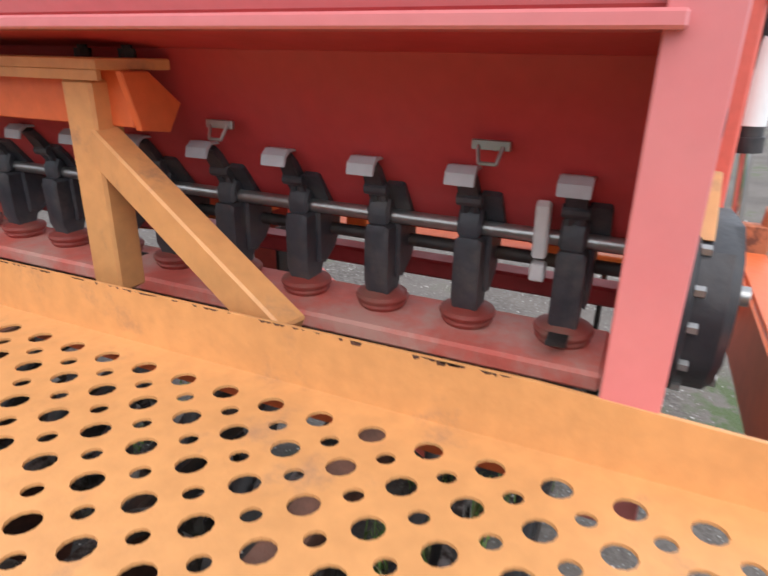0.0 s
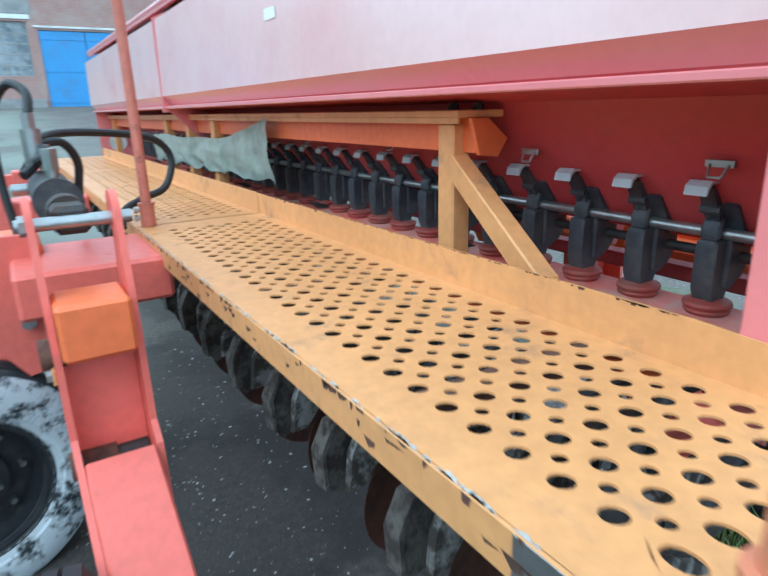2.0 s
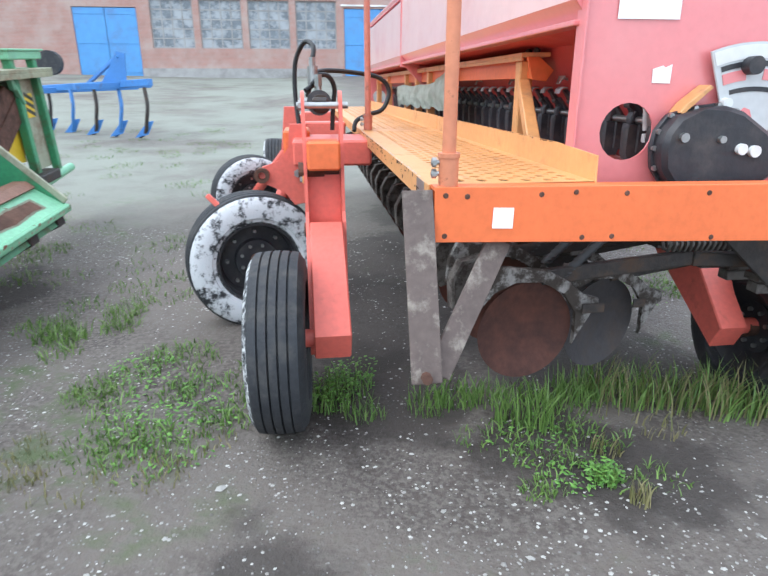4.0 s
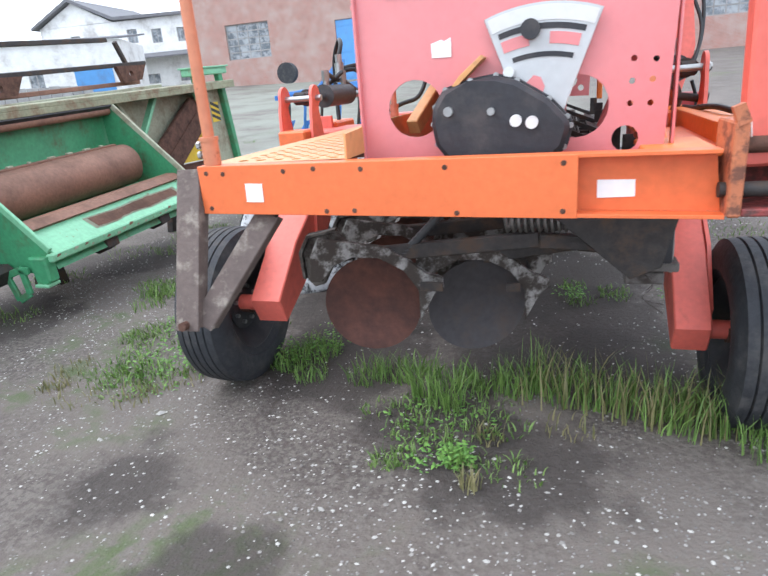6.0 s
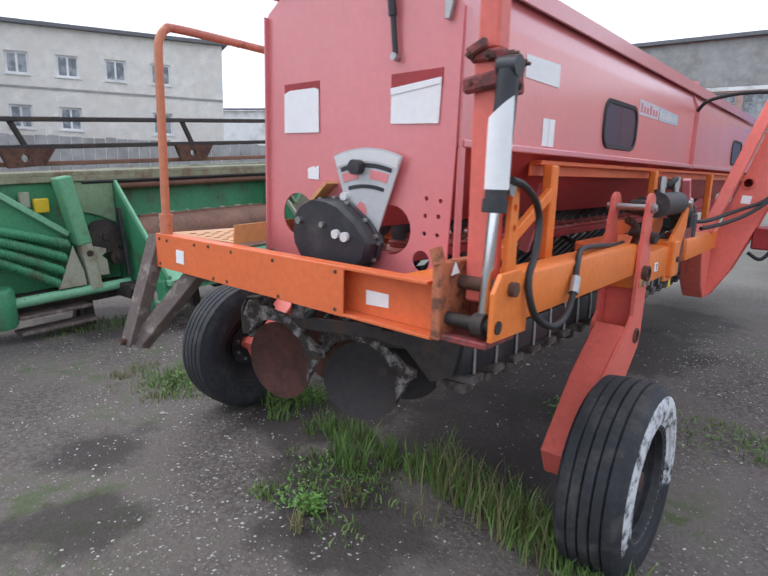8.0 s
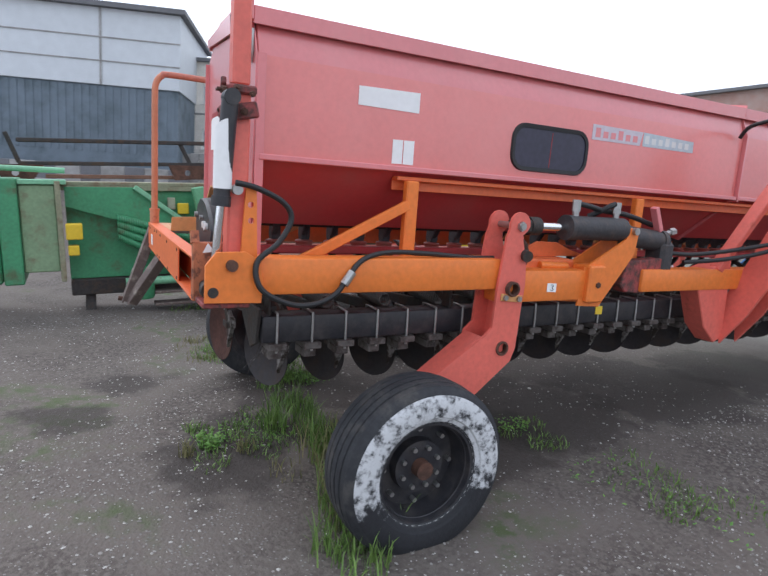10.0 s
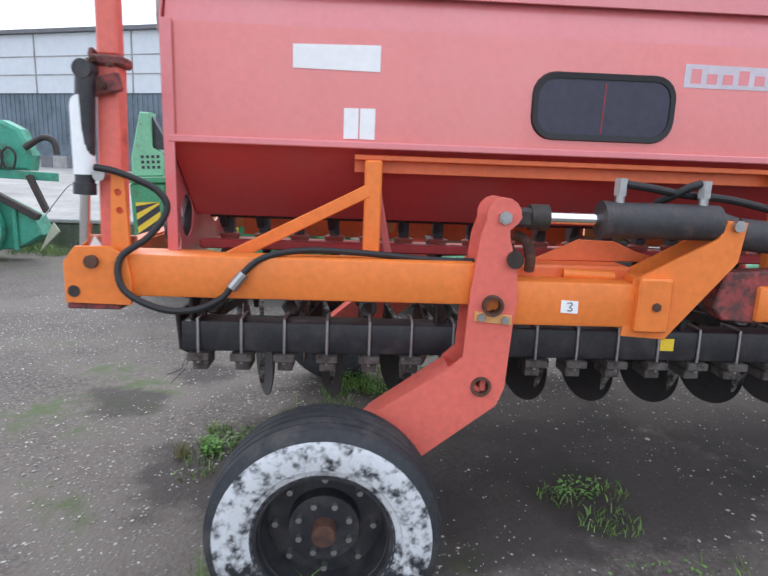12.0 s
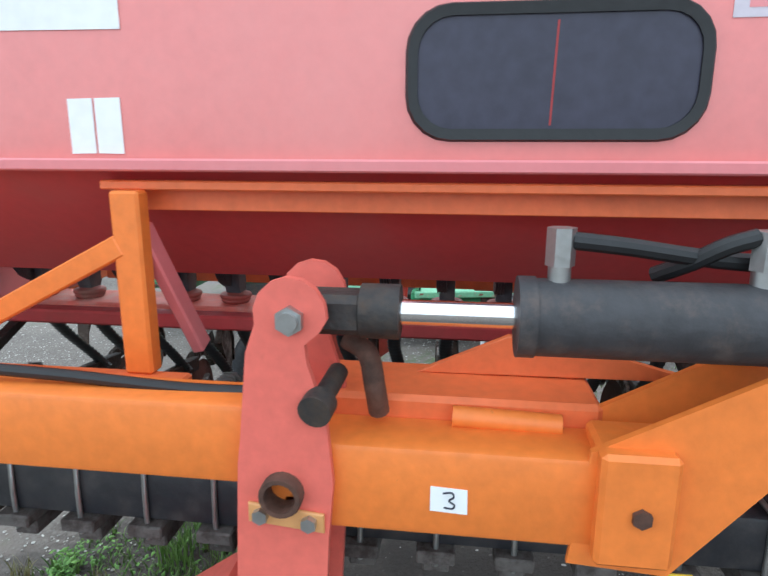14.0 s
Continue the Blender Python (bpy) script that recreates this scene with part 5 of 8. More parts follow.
own("pivot_lug", bm, M_RUSTRED, "rusty pivot lug at the end of the channel", marker)
bm = B()
box(bm, 1.548, 1.70, 0.006, 0.185, 0.965, 0.985, 0.004)
box(bm, 1.548, 1.70, 0.170, 0.190, 0.985, 1.12, 0.004)
own("pivot_box", bm, M_CLAMP, "greasy dark red pivot box", marker)
bm = B()
prism(bm, [(0.150, 1.15), (0.215, 1.15), (0.205, 1.425), (0.165, 1.428)], "x", 1.658, 1.674, 0.002, holes=[(0.187, 1.30, 0.012), (0.184, 1.36, 0.012)])
own("stop_plate", bm, M_ORANGE2, "upright orange stop plate")
bm = B()
cyl(bm, (1.648, 0.13, 1.415), (1.69, 0.13, 1.415), 0.020, seg=14)
own("collar", bm, M_STEEL, "steel collar")
bm = B()
prism(bm, [(0.03, 1.16), (0.075, 1.165), (0.05, 1.20)], "x", 1.560, 1.5615)
own("paper_scrap", bm, M_PAPER, "torn white paper scrap")
bm = B()
box(bm, 1.33, 1.51, 0.071, 0.42, 1.110, 1.128, 0.004)
own("corner_plate", bm, M_ORANGE2, "orange corner plate")
# hoses by the marker and along the tool bar
bm = B()
tube(bm, [(1.69, 0.12, 1.44), (1.69, 0.20, 1.425), (1.68, 0.31, 1.375), (1.68, 0.345, 1.31), (1.70, 0.29, 1.22), (1.725, 0.20, 1.145), (1.745, 0.215, 1.045), (1.75, 0.33, 0.985), (1.745, 0.44, 0.982), (1.735, 0.53, 1.02), (1.725, 0.58, 1.08), (1.70, 0.66, 1.155), (1.66, 0.80, 1.182), (1.65, 1.00, 1.178), (1.64, 1.25, 1.160), (1.63, 1.40, 1.158)], 0.0115, 10, 6)
own("hydraulic_hose", bm, M_HOSE, "black hydraulic hose looped over the tool bar")
bm = B()
cyl(bm, (1.728, 0.565, 1.055), (1.718, 0.605, 1.105), 0.019, seg=10)
own("hose_fitting", bm, M_STEEL, "steel hose fitting")

# ---- lift cylinders ----
def lift_cylinder(x, y0, z, s=1):
    bm = B()
    cyl(bm, (x, y0 + 0.36 * s, z), (x, y0 + 0.77 * s, z), 0.063, seg=32)
    cyl(bm, (x, y0 + 0.352 * s, z), (x, y0 + 0.380 * s, z), 0.066, seg=32)
    cyl(bm, (x, y0 + 0.77 * s, z), (x, y0 + 0.84 * s, z - 0.005), 0.045, 0.030, seg=24)
    cyl_ob = own("lift_cylinder", bm, M_CYL, "worn black hydraulic lift cylinder")
    bm = B()
    cyl(bm, (x, y0 + 0.16 * s, z), (x, y0 + 0.362 * s, z), 0.021, seg=20)
    own("rod", bm, M_CHROME, "bright chromed rod", cyl_ob)
    bm = B()
    cyl(bm, (x, y0 + 0.10 * s, z), (x, y0 + 0.165 * s, z), 0.046, seg=24)
    box(bm, x - 0.04, x + 0.04, min(y0, y0 + 0.11 * s), max(y0, y0 + 0.11 * s), z - 0.035, z + 0.032, 0.012)
    own("rod_eye", bm, M_DARK, "greasy rod eye", cyl_ob)
    for d in (0.415, 0.715):
        bm = B()
        cyl(bm, (x, y0 + d * s, z + 0.055), (x, y0 + d * s, z + 0.095), 0.018, seg=14)
        cyl(bm, (x, y0 + d * s, z + 0.085), (x, y0 + d * s, z + 0.145), 0.023, seg=6)
        own("fitting", bm, M_STEEL, "grey hose fitting", cyl_ob)
    bm = B()
    cyl(bm, (x - 0.11, y0 + 0.815 * s, z - 0.004), (x + 0.075, y0 + 0.815 * s, z - 0.004), 0.020, seg=14)
    own("pin", bm, M_STEEL, parent=cyl_ob)
    bm = B()
    tube(bm, [(x, y0 + 0.43 * s, z + 0.125), (x - 0.01, y0 + 0.52 * s, z + 0.115), (x - 0.03, y0 + 0.66 * s, z + 0.095), (x - 0.04, y0 + 0.85 * s, z + 0.08), (x - 0.06, y0 + 1.1 * s, z + 0.03)], 0.0145, 10, 6)
    tube(bm, [(x, y0 + 0.70 * s, z + 0.135), (x - 0.005, y0 + 0.66 * s, z + 0.12), (x - 0.03, y0 + 0.62 * s, z + 0.09), (x - 0.07, y0 + 0.58 * s, z + 0.06)], 0.0145, 10, 6)
    own("hose", bm, M_HOSE, "black hydraulic hose", cyl_ob)


lift_cylinder(1.650, 1.480, 1.322)
lift_cylinder(-0.265, 1.428, 1.325)
bm = B()
cyl(bm, (1.62, 2.345, 1.285), (1.62, 2.62, 1.262), 0.058, seg=24)
cyl(bm, (1.62, 2.60, 1.265), (1.62, 2.635, 1.262), 0.064, seg=24)
box(bm, 1.555, 1.690, 2.575, 2.680, 1.075, 1.262, 0.02)
second = own("lift_cylinder", bm, M_CYL, "second worn black hydraulic cylinder with a valve block")
bm = B()
bar(bm, (1.63, 2.59, 1.32), (1.63, 2.525, 1.455), 0.03, 0.045, (1, 0, 0), 0.003)
own("lug", bm, M_RED, "red lug above the cylinder", second)
bm = B()
cyl(bm, (1.62, 2.62, 1.30), (1.62, 2.72, 1.318), 0.016, seg=10)
cyl(bm, (1.62, 2.70, 1.315), (1.62, 2.74, 1.322), 0.023, seg=6)
own("fitting", bm, M_STEEL, "grey hose fitting", second)
# spindle and worn linkage beside the front arm
bm = B()
tube(bm, [(1.60, 1.545, 1.255), (1.62, 1.585, 1.235), (1.635, 1.60, 1.18), (1.62, 1.605, 1.13)], 0.019, 12, 6)
own("link", bm, M_RUST, "rusty curved link")
bm = B()
cyl(bm, (1.62, 1.532, 1.200), (1.745, 1.520, 1.180), 0.018, seg=16)
cyl(bm, (1.715, 1.523, 1.185), (1.748, 1.519, 1.179), 0.028, seg=18)
own("spindle", bm, M_DARK, "greasy steel spindle end")
bm = B()
prism(bm, [(1.66, 1.145), (2.22, 1.15), (2.08, 1.185), (1.98, 1.225), (1.84, 1.228), (1.76, 1.19)], "x", 1.44, 1.46, 0.002)
own("back_plate", bm, M_ORANGE, "orange back plate behind the cylinder")
bm = B()
cyl(bm, (1.60, 1.735, 1.118), (1.60, 1.925, 1.112), 0.020, seg=14)
own("weld_tube", bm, M_ORANGE2, "orange tube welded on the deck")

paper("paper_label", yz(1.7062, (1.703, 0.996), (1.765, 0.993), (1.764, 1.038), (1.703, 1.041)), (1, 0, 0), "white number label on the tool bar")
bm = B()
tube(bm, [(1.7085, 1.724, 1.030), (1.7085, 1.738, 1.032), (1.7085, 1.742, 1.024), (1.7085, 1.734, 1.017), (1.7085, 1.743, 1.010), (1.7085, 1.740, 1.003), (1.7085, 1.726, 1.004)], 0.0016, 6, 4)
own("handwritten_mark", bm, M_INK, "handwritten dark figure")
bm = B()
box(bm, 1.69, 1.695, 2.085, 2.135, 0.86, 0.905, 0.001)
own("yellow_tag", bm, M_YELLOWP, "small yellow tag")

# ---- folded tower at the middle of the drill ----
TOWER = [(1.696, 0.626), (1.809, 0.825), (1.918, 1.115), (1.996, 1.36), (2.014, 1.464), (1.984, 1.877), (1.974, 1.99), (1.955, 2.075), (1.928, 2.100), (1.898, 2.085), (1.885, 2.03), (1.893, 1.825), (1.737, 1.238), (1.621, 0.852)]


def leaning(bm, y0=3.25):
    """Tilts a plate that was drawn upright, so that its head leans along the drill."""
    for v in bm.verts:
        v.co.y += y0 + 0.27 * (v.co.z - 0.66)
    return bm


tower = own("tower", leaning(prism(B(), TOWER, "y", -0.010, 0.010, holes=[(1.835, 1.441, 0.036)])), M_SCARLET, "scarlet folding tower plates")
own("plate", leaning(prism(B(), TOWER, "y", -0.010, 0.010), 3.42), M_SCARLET, parent=tower)
bm = B()
lathe(bm, [(0.030, -0.03), (0.042, -0.03), (0.042, 0.17), (0.030, 0.17)], Matrix.Translation((1.835, 3.25 + 0.27 * (1.441 - 0.66), 1.441)) @ Matrix.Rotation(radians(-90), 4, "X"), 20, True)
own("bush", bm, M_SCARLET, "scarlet cross bush", tower)
bm = B()
bar(bm, (1.668, 3.12, 1.10), (1.925, 3.56, 2.085), 0.075, 0.055, (0, 1, 0), 0.006)
own("strut", bm, M_SCARLET, "scarlet folding strut", tower)
bm = B()
cyl(bm, (1.915, 3.54, 2.075), (1.925, 3.78, 2.075), 0.026, seg=14)
own("pin", bm, M_STEEL, "steel pin at the tower's head", tower)
bm = B()
cyl(bm, (1.930, 3.56, 2.105), (1.975, 3.56, 2.105), 0.018, seg=12)
own("collar", bm, M_STEEL, parent=tower)
bm = B()
prism(bm, [(2.93, 1.02), (3.02, 1.10), (3.24, 1.16), (3.27, 0.66), (3.19, 0.63), (3.06, 0.74)], "x", 1.555, 1.690, 0.006)
own("base", bm, M_SCARLET, "scarlet base of the tower", tower)
bm = B()
prism(bm, [(2.27, 1.02), (2.30, 1.15), (2.62, 1.17), (2.70, 1.09), (2.66, 1.02), (2.45, 0.965), (2.31, 0.975)], "x", 1.60, 1.68, 0.006)
# the dark paint here carries the shade behind the cylinder
own("bracket", bm, M_CLAMP, "dark red bracket under the second cylinder, shade in its paint", tower)
bm = B()
box(bm, 1.90, 2.10, 3.45, 3.80, 0.98, 1.13, 0.01)
own("hitch_beam", bm, M_DEEPRED, "dark red hitch beam", tower)
bm = B()
cyl(bm, (1.98, 3.47, 1.36), (2.08, 4.0, 1.37), 0.045, seg=18)
own("hitch_cylinder", bm, M_BLACK, "black hitch cylinder", tower)
paper("paper_scrap", [(1.806, 3.412, 1.300), (1.866, 3.412, 1.296), (1.870, 3.428, 1.352), (1.810, 3.428, 1.356)], (0, -1, 0), "small white paper label")
for pts in ([(1.97, 3.60, 1.98), (2.03, 3.58, 1.90), (2.065, 3.54, 1.70), (2.04, 3.46, 1.46), (1.96, 3.36, 1.33), (1.83, 3.20, 1.26), (1.72, 2.85, 1.20), (1.66, 2.62, 1.20)],
            [(1.93, 3.62, 2.04), (1.84, 3.60, 2.07), (1.66, 3.55, 2.06), (1.50, 3.52, 2.02), (1.43, 3.53, 1.95)],
            [(1.99, 3.56, 1.80), (2.05, 3.50, 1.60), (2.01, 3.40, 1.38), (1.90, 3.26, 1.25), (1.79, 3.00, 1.18), (1.70, 2.75, 1.15)],
            [(2.00, 3.40, 1.22), (2.05, 3.44, 1.05), (1.98, 3.42, 0.92), (1.90, 3.38, 0.96)]):
    bm = B()
    tube(bm, pts, 0.013, 9, 6)
    own("hydraulic_hose", bm, M_HOSE, "black hydraulic hose on the tower")

# ---- rear carrier for the turned transport wheels ----
REAR_SHIFT = Matrix.Translation((0.04, 0, 0))
before = set(bpy.data.objects)
bm = B()
prism(bm, [(-0.66, 0.86), (-0.69, 0.91), (-0.65, 0.955), (-0.55, 0.985), (-0.49, 1.06), (-0.48, 1.20), (-0.38, 1.20), (-0.37, 0.74), (-0.47, 0.72), (-0.52, 0.80)], "y", 2.06, 2.085, 0.003)
carrier = own("wheel_carrier", bm, M_SCARLET, "scarlet wheel carrier plate with bolts")
for z in (0.915, 0.985, 1.055):
    bm = B()
    cyl(bm, (-0.442, 2.03, z), (-0.442, 2.06, z), 0.024, seg=6)
    own("bolt", bm, M_STEEL, parent=carrier)
bm = B()
lathe(bm, [(0.022, -0.03), (0.045, -0.03), (0.045, 0.03), (0.022, 0.03)], Matrix.Translation((-0.655, 2.06, 0.905)) @ Matrix.Rotation(radians(90), 4, "X"), 20, True)
own("eye", bm, M_RUST, "rusty eye", carrier)
bm = B()
box(bm, -0.52, -0.36, 2.09, 2.45, 0.80, 1.16, 0.012)
own("carrier_box", bm, M_ORANGE, parent=carrier)
bm = B()
cyl(bm, (-0.72, 2.17, 0.40), (-0.50, 2.25, 0.85), 0.045, seg=16)
own("stub", bm, M_SCARLET, parent=carrier)
bm = B()
prism(bm, [(-0.60, 0.90), (-0.56, 1.25), (-0.44, 1.25), (-0.42, 0.92)], "y", 3.60, 3.63, 0.003)
box(bm, -0.50, -0.05, 3.64, 3.85, 0.95, 1.12, 0.01)
carrier2 = own("wheel_carrier", bm, M_SCARLET, "scarlet wheel carrier further along")
bm = B()
cyl(bm, (-0.92, 4.30, 0.40), (-0.50, 3.75, 0.95), 0.045, seg=16)
own("stub", bm, M_SCARLET, parent=carrier2)
bm = B()
box(bm, -0.40, 0.0, 5.75, 5.95, 0.95, 1.12, 0.01)
bar(bm, (-0.55, 5.85, 1.05), (-0.62, 6.0, 0.41), 0.09, 0.09, (1, 0, 0), 0.006)
cyl(bm, (-0.82, 6.0, 0.415), (-0.60, 6.0, 0.415), 0.04, seg=14)
bar(bm, (-0.60, 5.85, 1.04), (-0.38, 5.85, 1.04), 0.1, 0.1, (0, 0, 1), 0.006)
own("wheel_carrier", bm, M_SCARLET, "scarlet wheel carrier at the far half")
bm = B()
cyl(bm, (-0.33, 2.16, 1.40), (-0.33, 2.16, 1.52), 0.03, seg=12)
cyl(bm, (-0.33, 2.16, 1.50), (-0.33, 2.16, 1.57), 0.022, seg=6)
own("fitting", bm, M_STEEL, "grey hose fitting")
for pts in ([(-0.33, 2.16, 1.55), (-0.32, 2.20, 1.63), (-0.37, 2.30, 1.66), (-0.43, 2.35, 1.55), (-0.44, 2.35, 1.35), (-0.42, 2.30, 1.15), (-0.40, 2.25, 1.05)],
            [(-0.33, 2.16, 1.48), (-0.24, 2.28, 1.50), (-0.06, 2.40, 1.49), (0.10, 2.45, 1.46), (0.165, 2.46, 1.38), (0.12, 2.42, 1.27), (0.02, 2.38, 1.235), (-0.06, 2.34, 1.20), (-0.08, 2.30, 1.14)],
            [(-0.31, 2.18, 1.47), (-0.24, 2.22, 1.47), (-0.20, 2.25, 1.40), (-0.21, 2.26, 1.30), (-0.22, 2.26, 1.15)]):
    bm = B()
    tube(bm, pts, 0.0145, 10, 6)
    own("hydraulic_hose", bm, M_HOSE, "black hydraulic hose by the rear arm")
# red-tipped mudguard stay over the turned wheel
bm = B()
bar(bm, (-0.98, 2.02, 0.80), (-0.90, 2.00, 0.72), 0.03, 0.03, (0, 1, 0), 0.004)
own("stay_end", bm, M_SCARLET, "scarlet stay end above the wheel")

for ob in set(bpy.data.objects) - before:
    if ob.parent is drill:
        ob.matrix_basis = REAR_SHIFT @ ob.matrix_basis
# ---- tarpaulin hung along the support legs ----
bm = B()
grid = []
for i in range(61):
    t = i / 60
    y = 2.33 + 2.3 * t
    top = 1.530 - 0.115 * math.sin(min(1.0, t * 2.1) * math.pi / 2) ** 0.8 + 0.006 * math.sin(t * 17)
    low = 1.255 - 0.02 * t + 0.010 * math.sin(t * 31) + 0.007 * math.sin(t * 57)
    col = []
    for j in range(13):
        s = j / 12
        x = 0.588 - 0.012 * math.sin(s * math.pi) - 0.006 * math.sin(t * 41 + s * 3) * (0.3 + s) + 0.012 * noise.noise(Vector((t * 14, s * 4, 2)))
        col.append((x, y - 0.03 * s * (1 - t) + 0.01 * math.sin(s * 5), top + (low - top) * s))
    grid.append(col)
for off in (0.0,):
    vs = [[bm.verts.new(p) for p in col] for col in grid]
    for a, b in zip(vs, vs[1:]):
        for j in range(12):
            bm.faces.new((a[j], a[j + 1], b[j + 1], b[j]))
ret = bmesh.ops.solidify(bm, geom=list(bm.faces), thickness=0.004)
tarp = tagged(part("tarpaulin", bm, M_CLOTH, None, "", 70), "grey-green tarpaulin rag hung over the drill's support legs", "tarpaulin")

paper("paper_scrap", yz(0.4600, (1.86, 1.850), (1.955, 1.850), (1.955, 1.885), (1.86, 1.885)), (-1, 0, 0), "small white label on the hopper")
for y in (1.085, 1.185):
    bm = B()
    cyl(bm, (0.668, y, 1.5462), (0.668, y, 1.560), 0.014, seg=6)
    cyl(bm, (0.668, y, 1.559), (0.668, y, 1.5655), 0.008, seg=8)
    own("bolt", bm, M_DARK, "dark bolt on the support rail")

# ---- green harvester header standing beside the drill ----
header = empty("harvester_header", "old green combine header with a rusty auger on dark stands", "combine header", at=(-3.1, 2.0, GZ))
header_m = Matrix.Translation((3.1, -2.0, -GZ))
HTILT = Matrix.Translation((0, 3.3, 0)) @ Matrix.Rotation(math.atan(0.05), 4, "X") @ Matrix.Translation((0, -3.3, 0))


def hpart(name, bm, material, label="", parent=None, smooth=35, level=True):
    """A piece of the header, which stands a little higher at its far end."""
    if level:
        bmesh.ops.transform(bm, matrix=HTILT, verts=bm.verts)
    ob = part(name, bm, material, parent or header, label, smooth)
    if parent is None:
        ob.matrix_parent_inverse = header_m
    return ob


M_OLIVE = mat("faded_olive_paint", (0.27, 0.28, 0.18), 0.6, spread=0.2, dirt=(0.20, 0.13, 0.08), dirt_at=0.56, dirt_soft=0.12, dirt_scale=5, bump=0.2)
M_DUSTY = mat("dusty_green_sheet", (0.36, 0.37, 0.27), 0.7, spread=0.18, dirt=(0.20, 0.14, 0.09), dirt_at=0.60, dirt_soft=0.14, dirt_scale=4, bump=0.15)
M_UPGREEN = mat("light_green_paint", (0.135, 0.37, 0.20), 0.45, spread=0.15, dirt=(0.16, 0.15, 0.09), dirt_at=0.64, dirt_soft=0.10, dirt_scale=6, bump=0.1)
M_SIDEGREEN = mat("dusty_side_green", (0.22, 0.33, 0.19), 0.65, spread=0.15, dirt=(0.20, 0.16, 0.10), dirt_at=0.62, dirt_soft=0.12, dirt_scale=5, bump=0.15)
M_AUGER = mat("rusty_auger_tube", (0.235, 0.120, 0.080), 0.6, metal=0.1, spread=0.22, dirt=(0.13, 0.075, 0.055), dirt_at=0.60, dirt_soft=0.18, dirt_scale=3, bump=0.2)
bm = B()
prism(bm, [(-3.16, 1.40), (-3.19, 1.05), (-3.10, 0.78), (-2.92, 0.64), (-2.60, 0.62), (-2.42, 0.655), (-2.42, 0.635), (-2.60, 0.60), (-2.93, 0.62), (-3.12, 0.765), (-3.21, 1.05), (-3.18, 1.40)], "y", 1.43, 3.29)
hpart("back_sheet", bm, M_GREEN, "green curved back sheet")
bm = B()
box(bm, -3.34, -3.02, -0.80, 5.62, 1.45, 1.49, 0.006)
box(bm, -3.06, -3.02, -0.80, 5.62, 1.40, 1.452, 0.004)
hpart("top_beam", bm, M_OLIVE, "faded olive top beam")
bm = B()
prism(bm, [(-3.05, 1.44), (-3.02, 1.39), (-3.06, 1.35), (-3.10, 1.36), (-3.09, 1.44)], "y", 1.12, 3.30)
hpart("dark_strip", bm, M_BLACK, "black strip under the beam")
bm = B()
cyl(bm, (-3.08, 1.44, 1.345), (-3.08, 3.28, 1.345), 0.038, seg=18)
hpart("top_pipe", bm, M_AUGER, "rusty pipe along the sheet")
bm = B()
cyl(bm, (-2.88, 1.50, 0.86), (-2.88, 3.12, 0.86), 0.185, seg=44)
auger = hpart("auger", bm, M_AUGER, "rusty brown auger drum")
bm = B()
bar(bm, (-2.91, 1.55, 1.052), (-2.95, 3.10, 1.047), 0.06, 0.016, (0, 0, 1), 0.003)
hpart("ridge", bm, M_AUGER, "rusty ridge along the drum", auger)
rnd = random.Random(71)
for k in range(7):
    bm = B()
    box(bm, -2.945, -2.915, 1.70 + 0.2 * k, 1.72 + 0.2 * k + rnd.uniform(0, 0.05), 1.058, 1.072, 0.003)
    hpart("finger_lug", bm, M_DUSTY, parent=auger)
bm = B()
prism(bm, [(-2.215, 0.535), (-2.43, 0.672), (-2.44, 0.660), (-2.225, 0.523)], "y", 1.45, 3.28, 0.002)
floor_sheet = hpart("floor_sheet", bm, M_PALEGREEN, "pale green floor sheet with a peeled rusty patch")


def peeled(name, y0, y1, s0, s1, lift, material, seed, parent):
    """A ragged bare patch on the sloping floor sheet."""
    r = random.Random(seed)
    n = 26
    low = [(y0 + (y1 - y0) * i / n, s0 + r.uniform(-0.016, 0.020) + 0.03 * math.sin(i * 0.5 + seed)) for i in range(n + 1)]
    high = [(y0 + (y1 - y0) * i / n, s1 + r.uniform(-0.020, 0.014) + 0.025 * math.sin(i * 0.37 + 2)) for i in range(n, -1, -1)]
    up = Vector((0.137, 0, 0.215)).normalized() * lift
    bm = B()
    ring = [bm.verts.new(Vector((-2.215 - 0.215 * s, y, 0.535 + 0.137 * s)) + up) for y, s in low + high]
    bm.faces.new(ring)
    bmesh.ops.solidify(bm, geom=bm.faces[:], thickness=0.001)
    hpart(name, bm, material, "bare rusty metal where the paint has peeled", parent, 0)


peeled("paint_rim", 1.93, 3.06, 0.28, 0.80, 0.0015, M_DUSTY, 3, floor_sheet)
peeled("rust_patch", 1.97, 3.02, 0.34, 0.73, 0.003, M_AUGER, 3, floor_sheet)
bm = B()
prism(bm, [(-2.41, 0.69), (-2.47, 0.735), (-2.56, 0.735), (-2.60, 0.66), (-2.46, 0.645)], "y", 1.46, 3.27, 0.012)
hpart("front_roll", bm, M_AUGER, "rusty board behind the floor sheet")
bm = B()
box(bm, -2.26, -2.20, 1.40, 3.32, 0.485, 0.545, 0.010)
knife = hpart("cutter_bar", bm, M_PALEGREEN, "pale green cutter bar with chipped paint")
rnd = random.Random(12)
